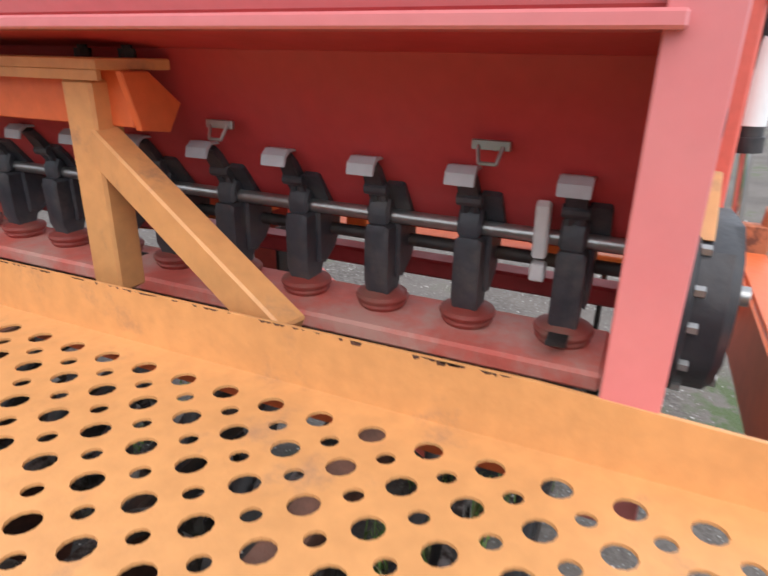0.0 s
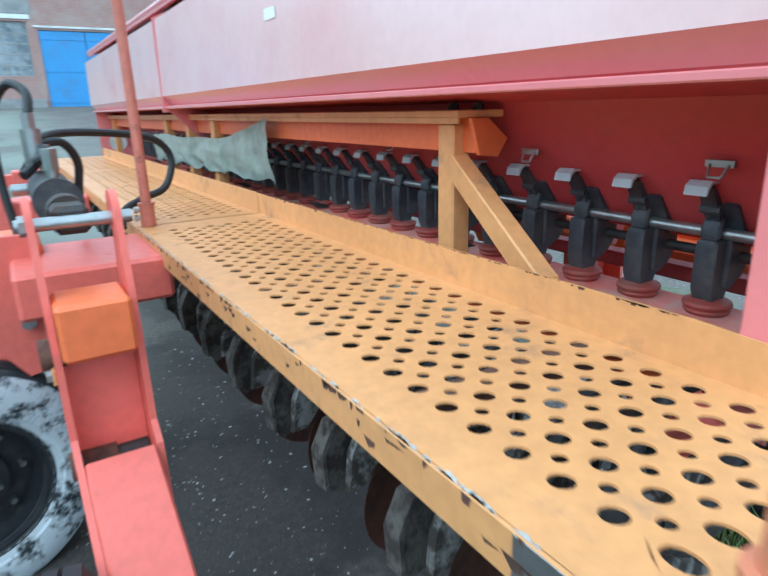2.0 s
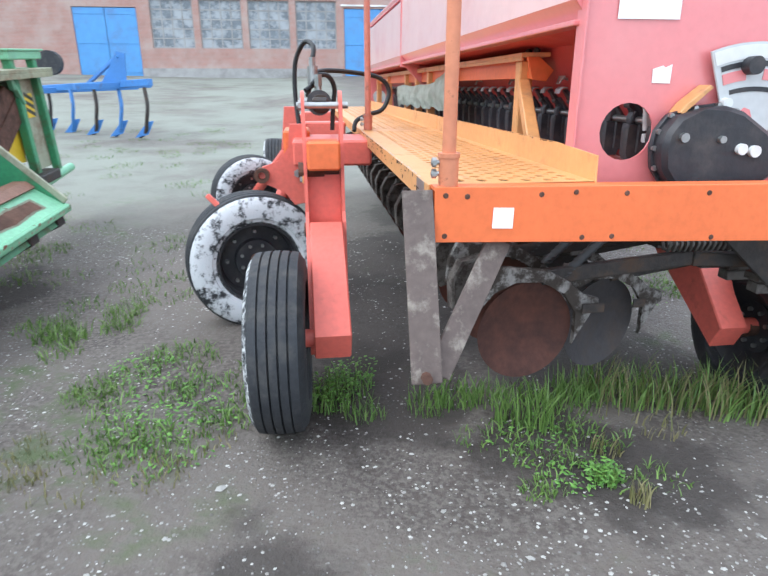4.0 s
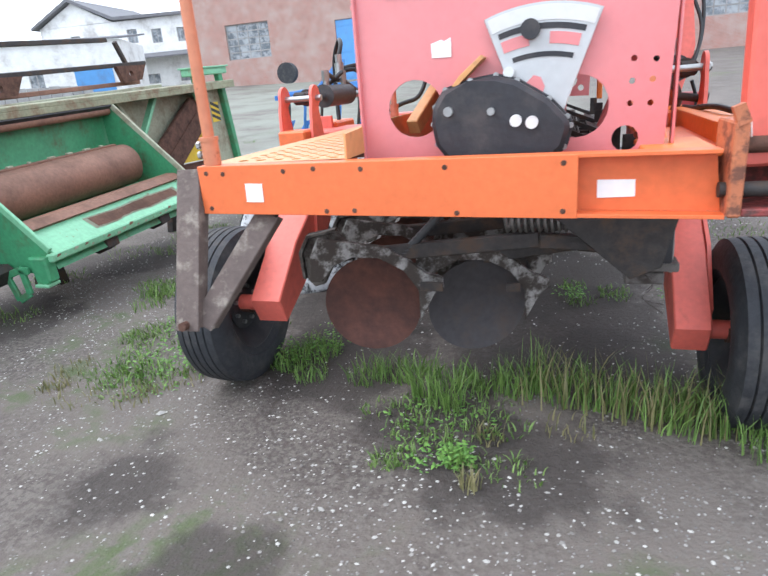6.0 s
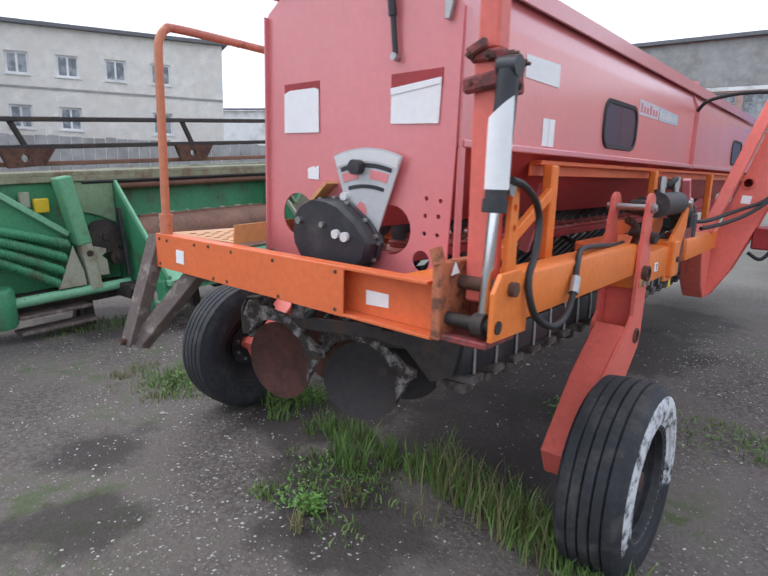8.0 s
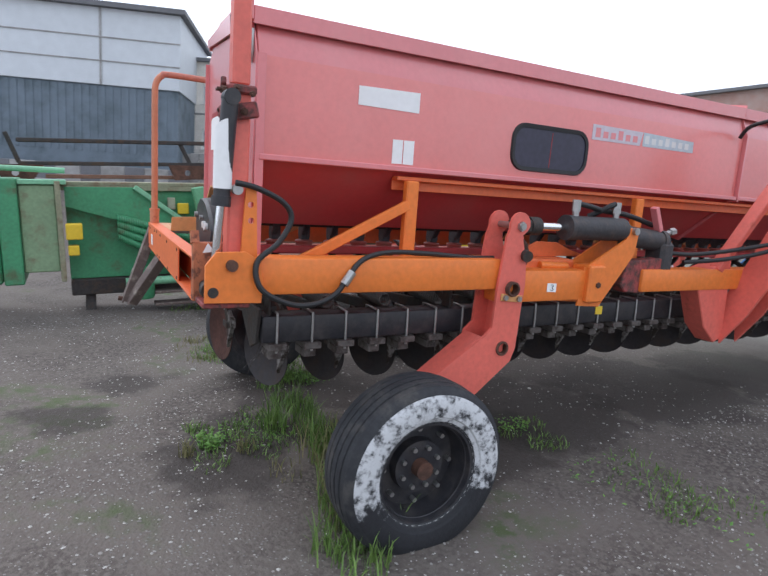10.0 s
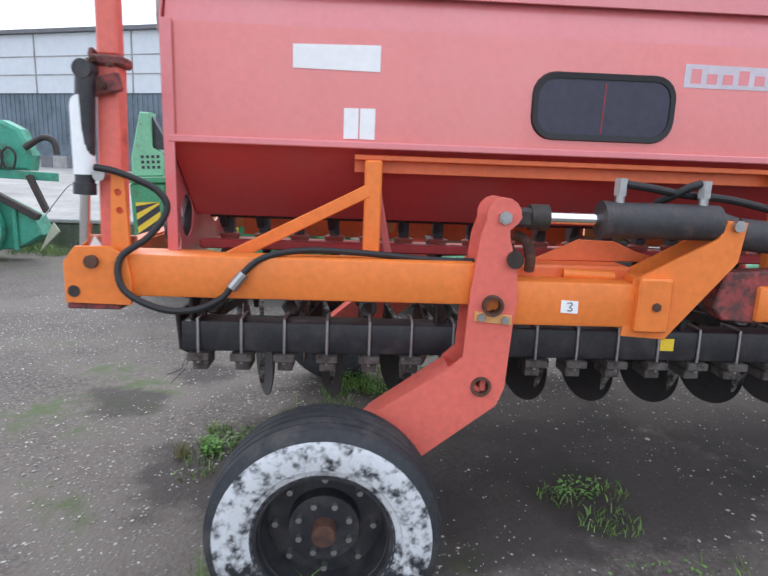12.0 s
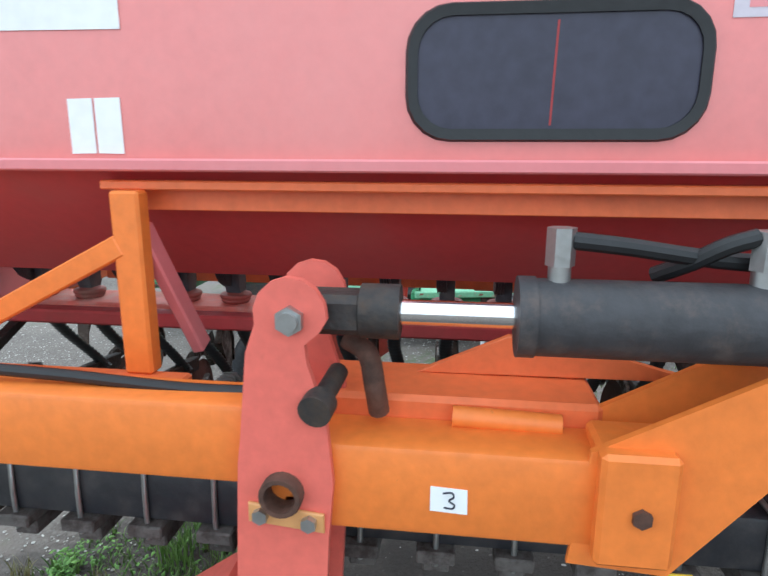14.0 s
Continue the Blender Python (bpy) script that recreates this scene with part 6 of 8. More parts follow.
for i in range(22):
    bm = B()
    y, w = 1.44 + 0.086 * i + rnd.uniform(-0.03, 0.03), rnd.uniform(0.012, 0.04)
    z = rnd.uniform(0.500, 0.535)
    prism(bm, [(y, z - w * 0.3), (y + w, z - w * 0.2), (y + w * 1.4, z + w * 0.2), (y + w * 0.4, z + w * 0.35)], "x", -2.2005, -2.1985)
    hpart("paint_chip", bm, M_DUSTY if i % 3 else M_AUGER, parent=knife)
bm = B()
prism(bm, [(-2.28, 0.49), (-2.24, 0.42), (-3.0, 0.38), (-3.0, 0.60), (-2.60, 0.59), (-2.30, 0.49)], "y", 1.46, 3.26)
hpart("trough_bottom", bm, M_GREEN, "green underside of the trough")
for y in (1.95, 2.62, 3.10):
    bm = B()
    prism(bm, [(-2.24, 0.485), (-2.23, 0.41), (-2.34, 0.36), (-2.50, 0.39), (-2.50, 0.43), (-2.36, 0.485)], "y", y, y + 0.13, 0.006)
    hpart("skid_shoe", bm, M_DARK, "dark skid shoe under the cutter bar")
# leaning dividers at both ends of the auger trough
for y in (1.42, 3.30):
    bm = B()
    prism(bm, [(-2.24, 0.56), (-2.22, 0.50), (-2.34, 0.40), (-3.10, 0.42), (-3.16, 0.60), (-3.17, 1.395), (-3.05, 1.395)], "y", y - 0.010, y + 0.010, 0.003)
    d = hpart("divider", bm, M_GREEN, "green side plate of the header")
    bm = B()
    bar(bm, (-2.225, y, 0.565), (-3.035, y, 1.385), 0.050, 0.028, (0, 1, 0), 0.005)
    hpart("rim", bm, M_DUSTY if y > 2 else M_PALEGREEN, "worn pale green rim", d)
bm = B()
prism(bm, [(-2.24, 0.53), (-2.24, 0.36), (-2.29, 0.32), (-2.37, 0.34), (-2.39, 0.53)], "y", 1.365, 1.455, 0.012)
foot = hpart("divider_foot", bm, M_GREEN, "green foot of the divider")
bm = B()
box(bm, -2.38, -2.26, 1.35, 1.465, 0.315, 0.34, 0.006)
hpart("sole", bm, M_PALEGREEN, parent=foot)
bm = B()
for p, q in (((-2.46, 0.45), (-2.45, 0.27)), ((-2.45, 0.27), (-2.56, 0.215)), ((-2.56, 0.215), (-2.61, 0.40)), ((-2.61, 0.40), (-2.46, 0.45)), ((-2.40, 0.44), (-2.47, 0.44))):
    bar(bm, (p[0], 1.36, p[1]), (q[0], 1.36, q[1]), 0.05, 0.024, (0, 1, 0), 0.004)
hpart("square_bracket", bm, M_GREEN, "square green bracket")
bm = B()
prism(bm, [(-2.56, 0.44), (-2.62, 0.34), (-2.90, 0.34), (-2.95, 0.46), (-2.60, 0.48)], "y", 1.24, 1.40, 0.01)
hpart("divider_shield", bm, M_DARK, "dark shield under the divider")
# far end: braces, belt cover, posts
bm = B()
box(bm, -3.34, -3.32, 3.31, 5.60, 0.62, 1.452)
hpart("rear_sheet", bm, M_DUSTY, "dusty rear sheet")
bm = B()
bar(bm, (-3.20, 3.48, 1.45), (-3.20, 3.80, 1.02), 0.04, 0.12, (1, 0, 0), 0.005)
hpart("frame_brace", bm, M_DUSTY, "worn pale brace")
bm = B()
bar(bm, (-3.18, 4.18, 1.45), (-3.18, 3.80, 1.00), 0.04, 0.075, (1, 0, 0), 0.005)
hpart("frame_brace", bm, M_PALEGREEN, "pale green brace")
bm = B()
prism(bm, [(3.34, 1.38), (3.60, 1.42), (3.80, 1.02), (3.70, 0.80), (3.34, 0.95)], "x", -3.27, -3.25)
hpart("end_gusset", bm, M_GREEN, "green gusset behind the divider")
bm = B()
prism(bm, [(4.00, 0.86), (4.40, 0.60), (5.06, 1.00), (5.10, 1.24), (4.83, 1.34)], "x", -3.24, -3.18, 0.008)
cover = hpart("belt_cover", bm, M_RUST, "dark rusty slanting belt cover")
bm = B()
bar(bm, (-3.175, 4.20, 0.76), (-3.175, 4.98, 1.22), 0.012, 0.02, (1, 0, 0), 0.002)
hpart("rib", bm, M_RUST, parent=cover)
bm = B()
prism(bm, [(4.50, 0.62), (5.10, 0.58), (5.07, 0.97), (4.84, 0.91)], "x", -3.26, -3.245)
hpart("yellow_guard", bm, M_YELLOWP, "yellow guard")
bm = B()
prism(bm, [(3.36, 0.46), (5.10, 0.42), (5.10, 0.56), (4.46, 0.60), (3.80, 0.78), (3.36, 0.80)], "x", -3.30, -3.27)
hpart("lower_sheet", bm, M_RUST, "rusty lower sheet")
for y0, y1, w in ((5.00, 5.12, 0.085), (5.52, 5.66, 0.075)):
    bm = B()
    bar(bm, (-3.18, y0, 1.58), (-3.18, y1, 0.39), 0.09, w, (1, 0, 0), 0.008)
    hpart("frame_post", bm, M_GREEN, "green frame post")
bm = B()
bar(bm, (-3.14, 4.86, 1.42), (-3.14, 5.06, 1.16), 0.03, 0.05, (1, 0, 0), 0.005)
bar(bm, (-3.14, 4.84, 1.42), (-3.14, 4.90, 1.30), 0.03, 0.05, (1, 0, 0), 0.005)
hpart("latch_arm", bm, M_PALEGREEN, "pale green latch arm")
bm = B()
prism(bm, [(5.08, 1.44), (5.50, 1.44), (5.62, 0.46), (5.16, 0.46)], "x", -3.23, -3.215)
pan = hpart("end_panel", bm, M_DUSTY, "dusty end panel with stained paint")
bm = B()
box(bm, -3.215, -3.211, 5.27, 5.45, 1.00, 1.24)
wp = hpart("warning_strip", bm, M_YELLOWP, "small yellow and black striped strip", pan)
for k in range(3):
    bm = B()
    z = 1.02 + 0.075 * k
    prism(bm, [(5.27, z + 0.05), (5.45, z - 0.02), (5.45, z + 0.022), (5.27, z + 0.088)], "x", -3.211, -3.209)
    hpart("stripe", bm, M_BLACK, parent=wp)
bm = B()
cyl(bm, (-3.10, 4.55, 0.33), (-3.16, 5.98, 0.37), 0.048, seg=18)
cyl(bm, (-3.10, 4.55, 0.33), (-3.10, 4.545, 0.33), 0.050, seg=18)
hpart("skid_pipe", bm, M_PALEGREEN, "pale green skid pipe")
bm = B()
box(bm, -3.30, -3.12, 4.90, 5.66, 1.57, 1.66, 0.012)
box(bm, -3.32, -3.10, 4.88, 5.68, 1.652, 1.672, 0.005)
hpart("frame_head", bm, M_PALEGREEN, "pale green frame head")
# ribbed section and its upright frame
for k in range(4):
    bm = B()
    pr, n = None, 108
    a = Vector((-2.90, 0.05, 1.12 - 0.065 * k))
    b = Vector((-2.87, 0.87 - 0.035 * k, 0.87 - 0.113 * k))
    for i in range(n + 1):
        p = a.lerp(b, i / n)
        p.z += 0.014 * math.sin(math.pi * i / n)
        r = 0.047 if i % 3 == 1 else 0.040
        ring = [bm.verts.new(p + Vector((r * math.cos(2 * math.pi * j / 12), 0, r * math.sin(2 * math.pi * j / 12)))) for j in range(12)]
        if pr:
            for j in range(12):
                bm.faces.new((pr[j], pr[(j + 1) % 12], ring[(j + 1) % 12], ring[j]))
        pr = ring
    hpart("ribbed_duct", bm, M_GREEN, "ribbed green duct", None, 60)
bm = B()
prism(bm, [(-0.42, 1.44), (0.30, 1.44), (0.87, 0.96), (0.87, 0.88), (0.05, 1.10), (-0.42, 1.24)], "x", -2.935, -2.925, 0.002)
slope = hpart("slope_plate", bm, M_GREEN, "green sloping plate")
bm = B()
bar(bm, (-2.905, 0.24, 1.445), (-2.905, 0.89, 0.955), 0.05, 0.055, (1, 0, 0), 0.006)
hpart("flange", bm, M_PALEGREEN, parent=slope)
bm = B()
bar(bm, (-2.89, 0.885, 1.452), (-2.87, 0.985, 0.86), 0.12, 0.165, (1, 0, 0), 0.012)
up = hpart("upright", bm, M_UPGREEN, "light green boxed upright")
bm = B()
bar(bm, (-2.855, 0.985, 0.90), (-2.845, 1.045, 0.45), 0.10, 0.115, (1, 0, 0), 0.008)
hpart("lower_leg", bm, M_DUSTY, "dusty lower leg", up)
bm = B()
cyl(bm, (-2.80, 1.01, 0.78), (-2.785, 1.01, 0.78), 0.028, seg=14)
hpart("bolt_hole", bm, M_DARK, parent=up)
bm = B()
prism(bm, [(0.88, 0.86), (0.95, 0.62), (0.96, 0.50), (0.72, 0.50), (0.76, 0.56)], "x", -2.83, -2.81, 0.004)
hpart("gusset", bm, M_DUSTY, "dusty green gusset", up)
bm = B()
prism(bm, [(1.04, 0.84), (1.17, 0.80), (1.17, 0.76), (1.12, 0.74), (1.17, 0.70), (1.18, 0.56), (1.05, 0.56)], "x", -2.84, -2.825, 0.003)
hpart("lug_plate", bm, M_DUSTY, "pale lug plate", up)
bm = B()
box(bm, -3.30, -3.06, -0.42, 1.40, 0.47, 1.40, 0.005)
hpart("inner_body", bm, M_GREEN, "green inner body of the header")
bm = B()
prism(bm, [(1.02, 1.39), (1.40, 1.39), (1.40, 1.00), (1.24, 1.08), (1.06, 1.14)], "x", -3.05, -3.04)
hpart("cheek_plate", bm, M_SIDEGREEN, "dusty green cheek plate")
bm = B()
box(bm, -3.02, -2.975, 0.68, 0.80, 1.15, 1.27, 0.008)
hpart("yellow_box", bm, M_YELLOWP, "small yellow box")
bm = B()
box(bm, -3.04, -3.00, 0.58, 0.66, 1.20, 1.33, 0.006)
hpart("bracket", bm, M_DUSTY, "pale bracket beside the box")
for y, z, r, d in ((1.20, 0.90, 0.155, -2.95), (1.30, 0.70, 0.075, -2.93)):
    bm = B()
    lathe(bm, [(0.0, 0.0), (r, 0.0), (r, 0.02), (r - 0.015, 0.025), (r - 0.015, 0.045), (r, 0.05), (r, 0.07), (0.03, 0.07), (0.03, 0.09), (0, 0.09)], pose(d, y, z, 0, 90, 0), 28)
    hpart("drive_pulley", bm, M_DARK, "dark rusty drive pulley")
bm = B()
bar(bm, (-2.84, 1.33, 1.16), (-2.80, 1.35, 0.52), 0.03, 0.045, (1, 0, 0), 0.004)
hpart("belt_arm", bm, M_BLACK, "black tension arm")
bm = B()
cyl(bm, (-2.86, 0.10, 0.435), (-2.83, 1.36, 0.450), 0.045, seg=18)
hpart("skid_pipe", bm, M_PALEGREEN, "pale green pipe near the ground")
bm = B()
lathe(bm, [(0.0, 0.0), (0.10, 0.0), (0.12, 0.03), (0.12, 0.30), (0.10, 0.33), (0, 0.33)], pose(-2.87, 0.27, 0.25), 28)
hpart("float_cylinder", bm, M_GREEN, "stout green cylinder")
for z, y1 in ((0.30, 0.98), (0.165, 1.03)):
    bm = B()
    box(bm, -2.97, -2.79, 0.38, y1, z, z + 0.026, 0.004)
    hpart("skid_plate", bm, M_PLANK, "grey skid plate")
# end box
bm = B()
box(bm, -3.40, -2.73, -1.38, -0.995, 0.50, 1.47, 0.02)
endb = hpart("end_box", bm, M_GREEN, "green end box with a warning panel")
bm = B()
box(bm, -2.73, -2.718, -1.36, -1.02, 0.56, 1.42, 0.006)
hpart("door", bm, M_GREEN, parent=endb)
bm = B()
box(bm, -2.735, -2.70, -1.30, -1.06, 0.520, 0.545, 0.006)
hpart("handle", bm, M_DARK, "dark latch bar", endb)
bm = B()
box(bm, -2.718, -2.713, -1.325, -1.075, 0.80, 1.27)
panel = hpart("warning_panel", bm, M_YELLOWP, "yellow and black striped warning panel", endb)
for k in range(4):
    bm = B()
    z = 0.74 + 0.145 * k
    prism(bm, [(-1.325, z - 0.02), (-1.075, z + 0.14), (-1.075, z + 0.215), (-1.325, z + 0.055)], "x", -2.713, -2.7115)
    for v in bm.verts:
        v.co.z = min(max(v.co.z, 0.80), 1.27)
    hpart("stripe", bm, M_BLACK, parent=panel)
bm = B()
box(bm, -3.40, -2.70, -1.385, -0.99, 1.472, 1.53, 0.006)
hpart("end_ledge", bm, M_GREEN, "green ledge over the end box")
bm = B()
box(bm, -3.35, -2.715, -0.985, -0.815, 0.49, 1.52, 0.012)
hpart("side_column", bm, M_GREEN, "green side column")
bm = B()
box(bm, -3.25, -2.77, -0.81, -0.50, 0.60, 1.46, 0.010)
hpart("side_panel", bm, M_SIDEGREEN, "dusty olive side panel")
bm = B()
box(bm, -3.05, -2.74, -0.81, -0.40, 1.465, 1.51, 0.006)
hpart("panel_ledge", bm, M_PALEGREEN, "pale green ledge")
bm = B()
box(bm, -2.78, -2.73, -0.50, -0.45, 0.50, 1.50, 0.006)
hpart("post", bm, M_OLIVE, "dirty post")
bm = B()
prism(bm, [(-1.37, 1.535), (-1.04, 1.535), (-1.02, 1.70), (-1.05, 1.80), (-1.14, 1.84), (-1.12, 2.20), (-1.23, 2.21), (-1.36, 1.75)], "x", -3.00, -2.80, 0.015)
tw = hpart("cover_tower", bm, M_PALEGREEN, "pale green belt cover with a grille")
for r in range(3):
    for c in range(4):
        bm = B()
        box(bm, -2.80, -2.796, -1.255 + 0.055 * c, -1.225 + 0.055 * c, 1.62 + 0.055 * r, 1.65 + 0.055 * r)
        hpart("slot", bm, M_BLACK, parent=tw)
bm = B()
prism(bm, [(-1.15, 1.83), (-0.98, 1.81), (-1.02, 1.95), (-1.13, 2.18)], "x", -2.95, -2.86)
hpart("belt_recess", bm, M_BLACK, parent=tw)
bm = B()
cyl(bm, (-2.86, -1.03, 1.62), (-2.86, -0.40, 1.60), 0.028, seg=14)
hpart("drive_tube", bm, M_PALEGREEN, "pale green drive tube")
bm = B()
box(bm, -2.84, -2.72, -0.43, -0.28, 0.92, 1.08, 0.01)
hpart("yellow_box", bm, M_YELLOWP, "small yellow box")
bm = B()
box(bm, -2.84, -2.72, -0.42, -0.32, 0.76, 0.86, 0.01)
hpart("yellow_box", bm, M_YELLOWP, "small yellow box")
# reel bars
for x, y0, y1, z0, z1, m in ((-3.75, -0.85, 4.28, 1.915, 2.03, M_DARK), (-3.75, -0.85, 4.85, 1.665, 1.775, M_DARK), (-3.80, -0.60, 4.75, 1.53, 1.57, M_AUGER), (-3.62, -0.60, 4.90, 1.44, 1.50, M_DUSTY)):
    bm = B()
    bar(bm, (x, y0, z0), (x, y1, z1), 0.045, 0.085 if m is M_DARK else 0.06, (1, 0, 0), 0.006)
    hpart("reel_bar", bm, m, "weathered reel bar")
for y in (-0.98, 0.82, 2.62, 4.40):
    zt = 1.672 + 0.0185 * y
    bm = B()
    prism(bm, [(y - 0.05, zt - 0.18), (y + 0.27, zt - 0.16), (y + 0.38, zt + 0.0), (y - 0.12, zt)], "x", -3.72, -3.67, 0.005, holes=[(y + 0.10, zt - 0.09, 0.036)])
    hpart("reel_bracket", bm, M_RUST, "rusty reel bracket")
    bm = B()
    bar(bm, (-3.75, y + 0.14, zt + 0.02), (-3.75, y + 0.03, zt + 0.34 if y < 0 else zt + 0.26), 0.045, 0.045, (1, 0, 0), 0.005)
    hpart("reel_strut", bm, M_DARK, "dark reel strut")
# dark filler boxes added for the shade below the header, and stands
bm = B()
box(bm, -3.35, -2.98, -0.42, 1.36, 0.30, 0.468, 0.01)
box(bm, -3.35, -3.05, 1.36, 5.40, 0.36, 0.46, 0.01)
hpart("shade_filler", bm, M_DARK, "dark filler for the shade under the header")
for y in (-0.25, 1.05, 2.2, 4.1):
    zt = 0.34 + 0.05 * (y - 3.3)
    bm = B()
    prism(bm, [(-3.34, GZ - 0.06), (-3.26, zt), (-3.10, zt), (-3.02, GZ - 0.06), (-3.10, GZ - 0.06), (-3.16, zt - 0.06), (-3.20, zt - 0.06), (-3.26, GZ - 0.06)], "y", y - 0.05, y + 0.05, 0.005)
    hpart("stand", bm, M_DARK, "dark trestle stand", None, 35, False)

# ---- second green machine past the header ----
gm_z = ground_z(-5.6, -4.3)
green2 = empty("green_machine", "green farm machine with a disc wheel and springs on the yard", "farm machine", at=(-5.15, -3.95, gm_z))
gm_m = Matrix.Translation((5.6, 4.3, -gm_z))


def gpart(name, bm, material, label=""):
    ob = part(name, bm, material, green2, label)
    ob.matrix_parent_inverse = gm_m
    return ob


M_TEAL = mat("teal_green_paint", (0.05, 0.30, 0.20), 0.5, spread=0.18, dirt=(0.10, 0.13, 0.09), dirt_at=0.6, dirt_soft=0.12, dirt_scale=5, bump=0.1)
bm = B()
lathe(bm, [(0.0, 0.05), (0.10, 0.05), (0.14, 0.02), (0.38, -0.01), (0.46, 0.05), (0.50, 0.05), (0.50, -0.05), (0.0, -0.05)], Matrix.Translation((-5.42, -4.95, 0.45)) @ Matrix.Rotation(radians(90), 4, "Y"), 32)
gpart("disc_wheel", bm, M_TEAL, "green disc wheel")
bm = B()
prism(bm, [(-5.6, 0.10), (-4.35, 0.14), (-3.98, 0.36), (-4.10, 0.62), (-4.55, 0.85), (-5.6, 0.95)], "x", -5.95, -5.55, 0.02)
gpart("side_body", bm, M_TEAL, "green side body")
for y in (-4.62, -4.38):
    bm = B()
    box(bm, -5.55, -5.50, y, y + 0.07, 0.12, 0.82, 0.01)
    gpart("rib", bm, M_TEAL, "green rib")
bm = B()
bar(bm, (-5.50, -5.5, 1.42), (-5.50, -3.98, 0.62), 0.10, 0.11, (1, 0, 0), 0.01)
gpart("frame_arm", bm, M_DARK, "grey slanting frame arm")
bm = B()
bar(bm, (-5.60, -5.6, 1.25), (-5.60, -3.72, 1.20), 0.12, 0.06, (1, 0, 0), 0.008)
gpart("frame_rail", bm, M_TEAL, "green frame rail")
bm = B()
prism(bm, [(-4.68, 1.28), (-4.62, 1.80), (-4.45, 1.98), (-4.20, 1.86), (-4.05, 1.50), (-4.10, 1.28)], "x", -5.85, -5.55, 0.04)
gpart("hopper_cover", bm, M_TEAL, "teal rounded cover")
for y in (-4.50, -4.32):
    bm = B()
    tube(bm, [(-5.48, y - 0.06, 1.30), (-5.46, y - 0.10, 1.48), (-5.46, y, 1.60), (-5.46, y + 0.10, 1.50), (-5.48, y + 0.05, 1.30)], 0.016, 8, 5)
    gpart("spring_hoop", bm, M_DARK, "dark spring hoop")
bm = B()
tube(bm, [(-5.5, -5.4, 1.70), (-5.5, -4.9, 1.62), (-5.5, -4.6, 1.48)], 0.06, 10, 5)
tube(bm, [(-5.5, -4.1, 1.60), (-5.5, -3.85, 1.75), (-5.5, -3.70, 1.70), (-5.5, -3.66, 1.52)], 0.045, 10, 5)
bar(bm, (-5.5, -4.08, 1.22), (-5.5, -3.86, 0.70), 0.08, 0.09, (1, 0, 0), 0.01)
gpart("linkage", bm, M_DARK, "dark bent linkage")
bm = B()
prism(bm, [(-4.02, 0.12), (-3.80, 0.55), (-3.72, 0.42)], "x", -5.56, -5.52)
gpart("deflector", bm, M_DUSTY, "pale deflector plate")
bm = B()
tube(bm, [(-5.45, -3.90, 0.62), (-5.45, -3.55, 1.05), (-5.45, -3.45, 1.12)], 0.010, 6, 4)
gpart("wire_rod", bm, M_STEEL, "thin bright rod")

# ---- blue plough further off ----
plough = empty("plough", "blue field plough standing in the yard", "plough", at=(-5.2, 14.5, ground_z(-5.2, 14.5)))
pm = Matrix.Translation((5.2, -14.5, -ground_z(-5.2, 14.5)))


def ppart(name, bm, material, label=""):
    ob = part(name, bm, material, plough, label)
    ob.matrix_parent_inverse = pm
    return ob


bm = B()
bar(bm, (-7.4, 15.8, 1.35), (-3.95, 13.6, 1.50), 0.16, 0.16, (0, 0, 1), 0.01)
bar(bm, (-7.2, 15.0, 1.30), (-5.0, 16.5, 1.40), 0.14, 0.14, (0, 0, 1), 0.01)
bar(bm, (-4.2, 14.6, 1.45), (-5.6, 13.4, 1.40), 0.14, 0.14, (0, 0, 1), 0.01)
ppart("beam", bm, M_BLUE, "blue steel beam")
for k in range(5):
    x, y = -7.0 + 0.72 * k, 15.5 - 0.46 * k
    bm = B()
    tube(bm, [(x, y, 1.38), (x + 0.05, y - 0.10, 1.0), (x - 0.02, y - 0.05, 0.65), (x - 0.12, y + 0.1, 0.36), (x - 0.30, y + 0.25, 0.24)], 0.045, 8, 6)
    ppart("tine", bm, M_BLUE if k % 2 else M_DARK, "curved tine")
    bm = B()
    prism(bm, [(x - 0.38, 0.22), (x - 0.06, 0.30), (x + 0.10, 0.62), (x - 0.05, 0.60)], "y", y + 0.08, y + 0.12, 0.004)
    ppart("share", bm, M_BLUE, "blue plough share")
bm = B()
prism(bm, [(-5.2, 1.45), (-4.6, 1.5), (-4.55, 2.15), (-4.75, 2.2), (-5.0, 1.75)], "y", 14.0, 14.06, 0.004)
bar(bm, (-4.7, 14.0, 2.1), (-5.9, 15.2, 1.45), 0.08, 0.08, (0, 0, 1), 0.006)
ppart("headstock", bm, M_BLUE, "blue headstock")
bm = B()
cyl(bm, (-6.4, 14.3, 1.95), (-6.4, 14.5, 1.95), 0.28, seg=20)
ppart("depth_wheel", bm, M_RUBBER, "dark depth wheel")

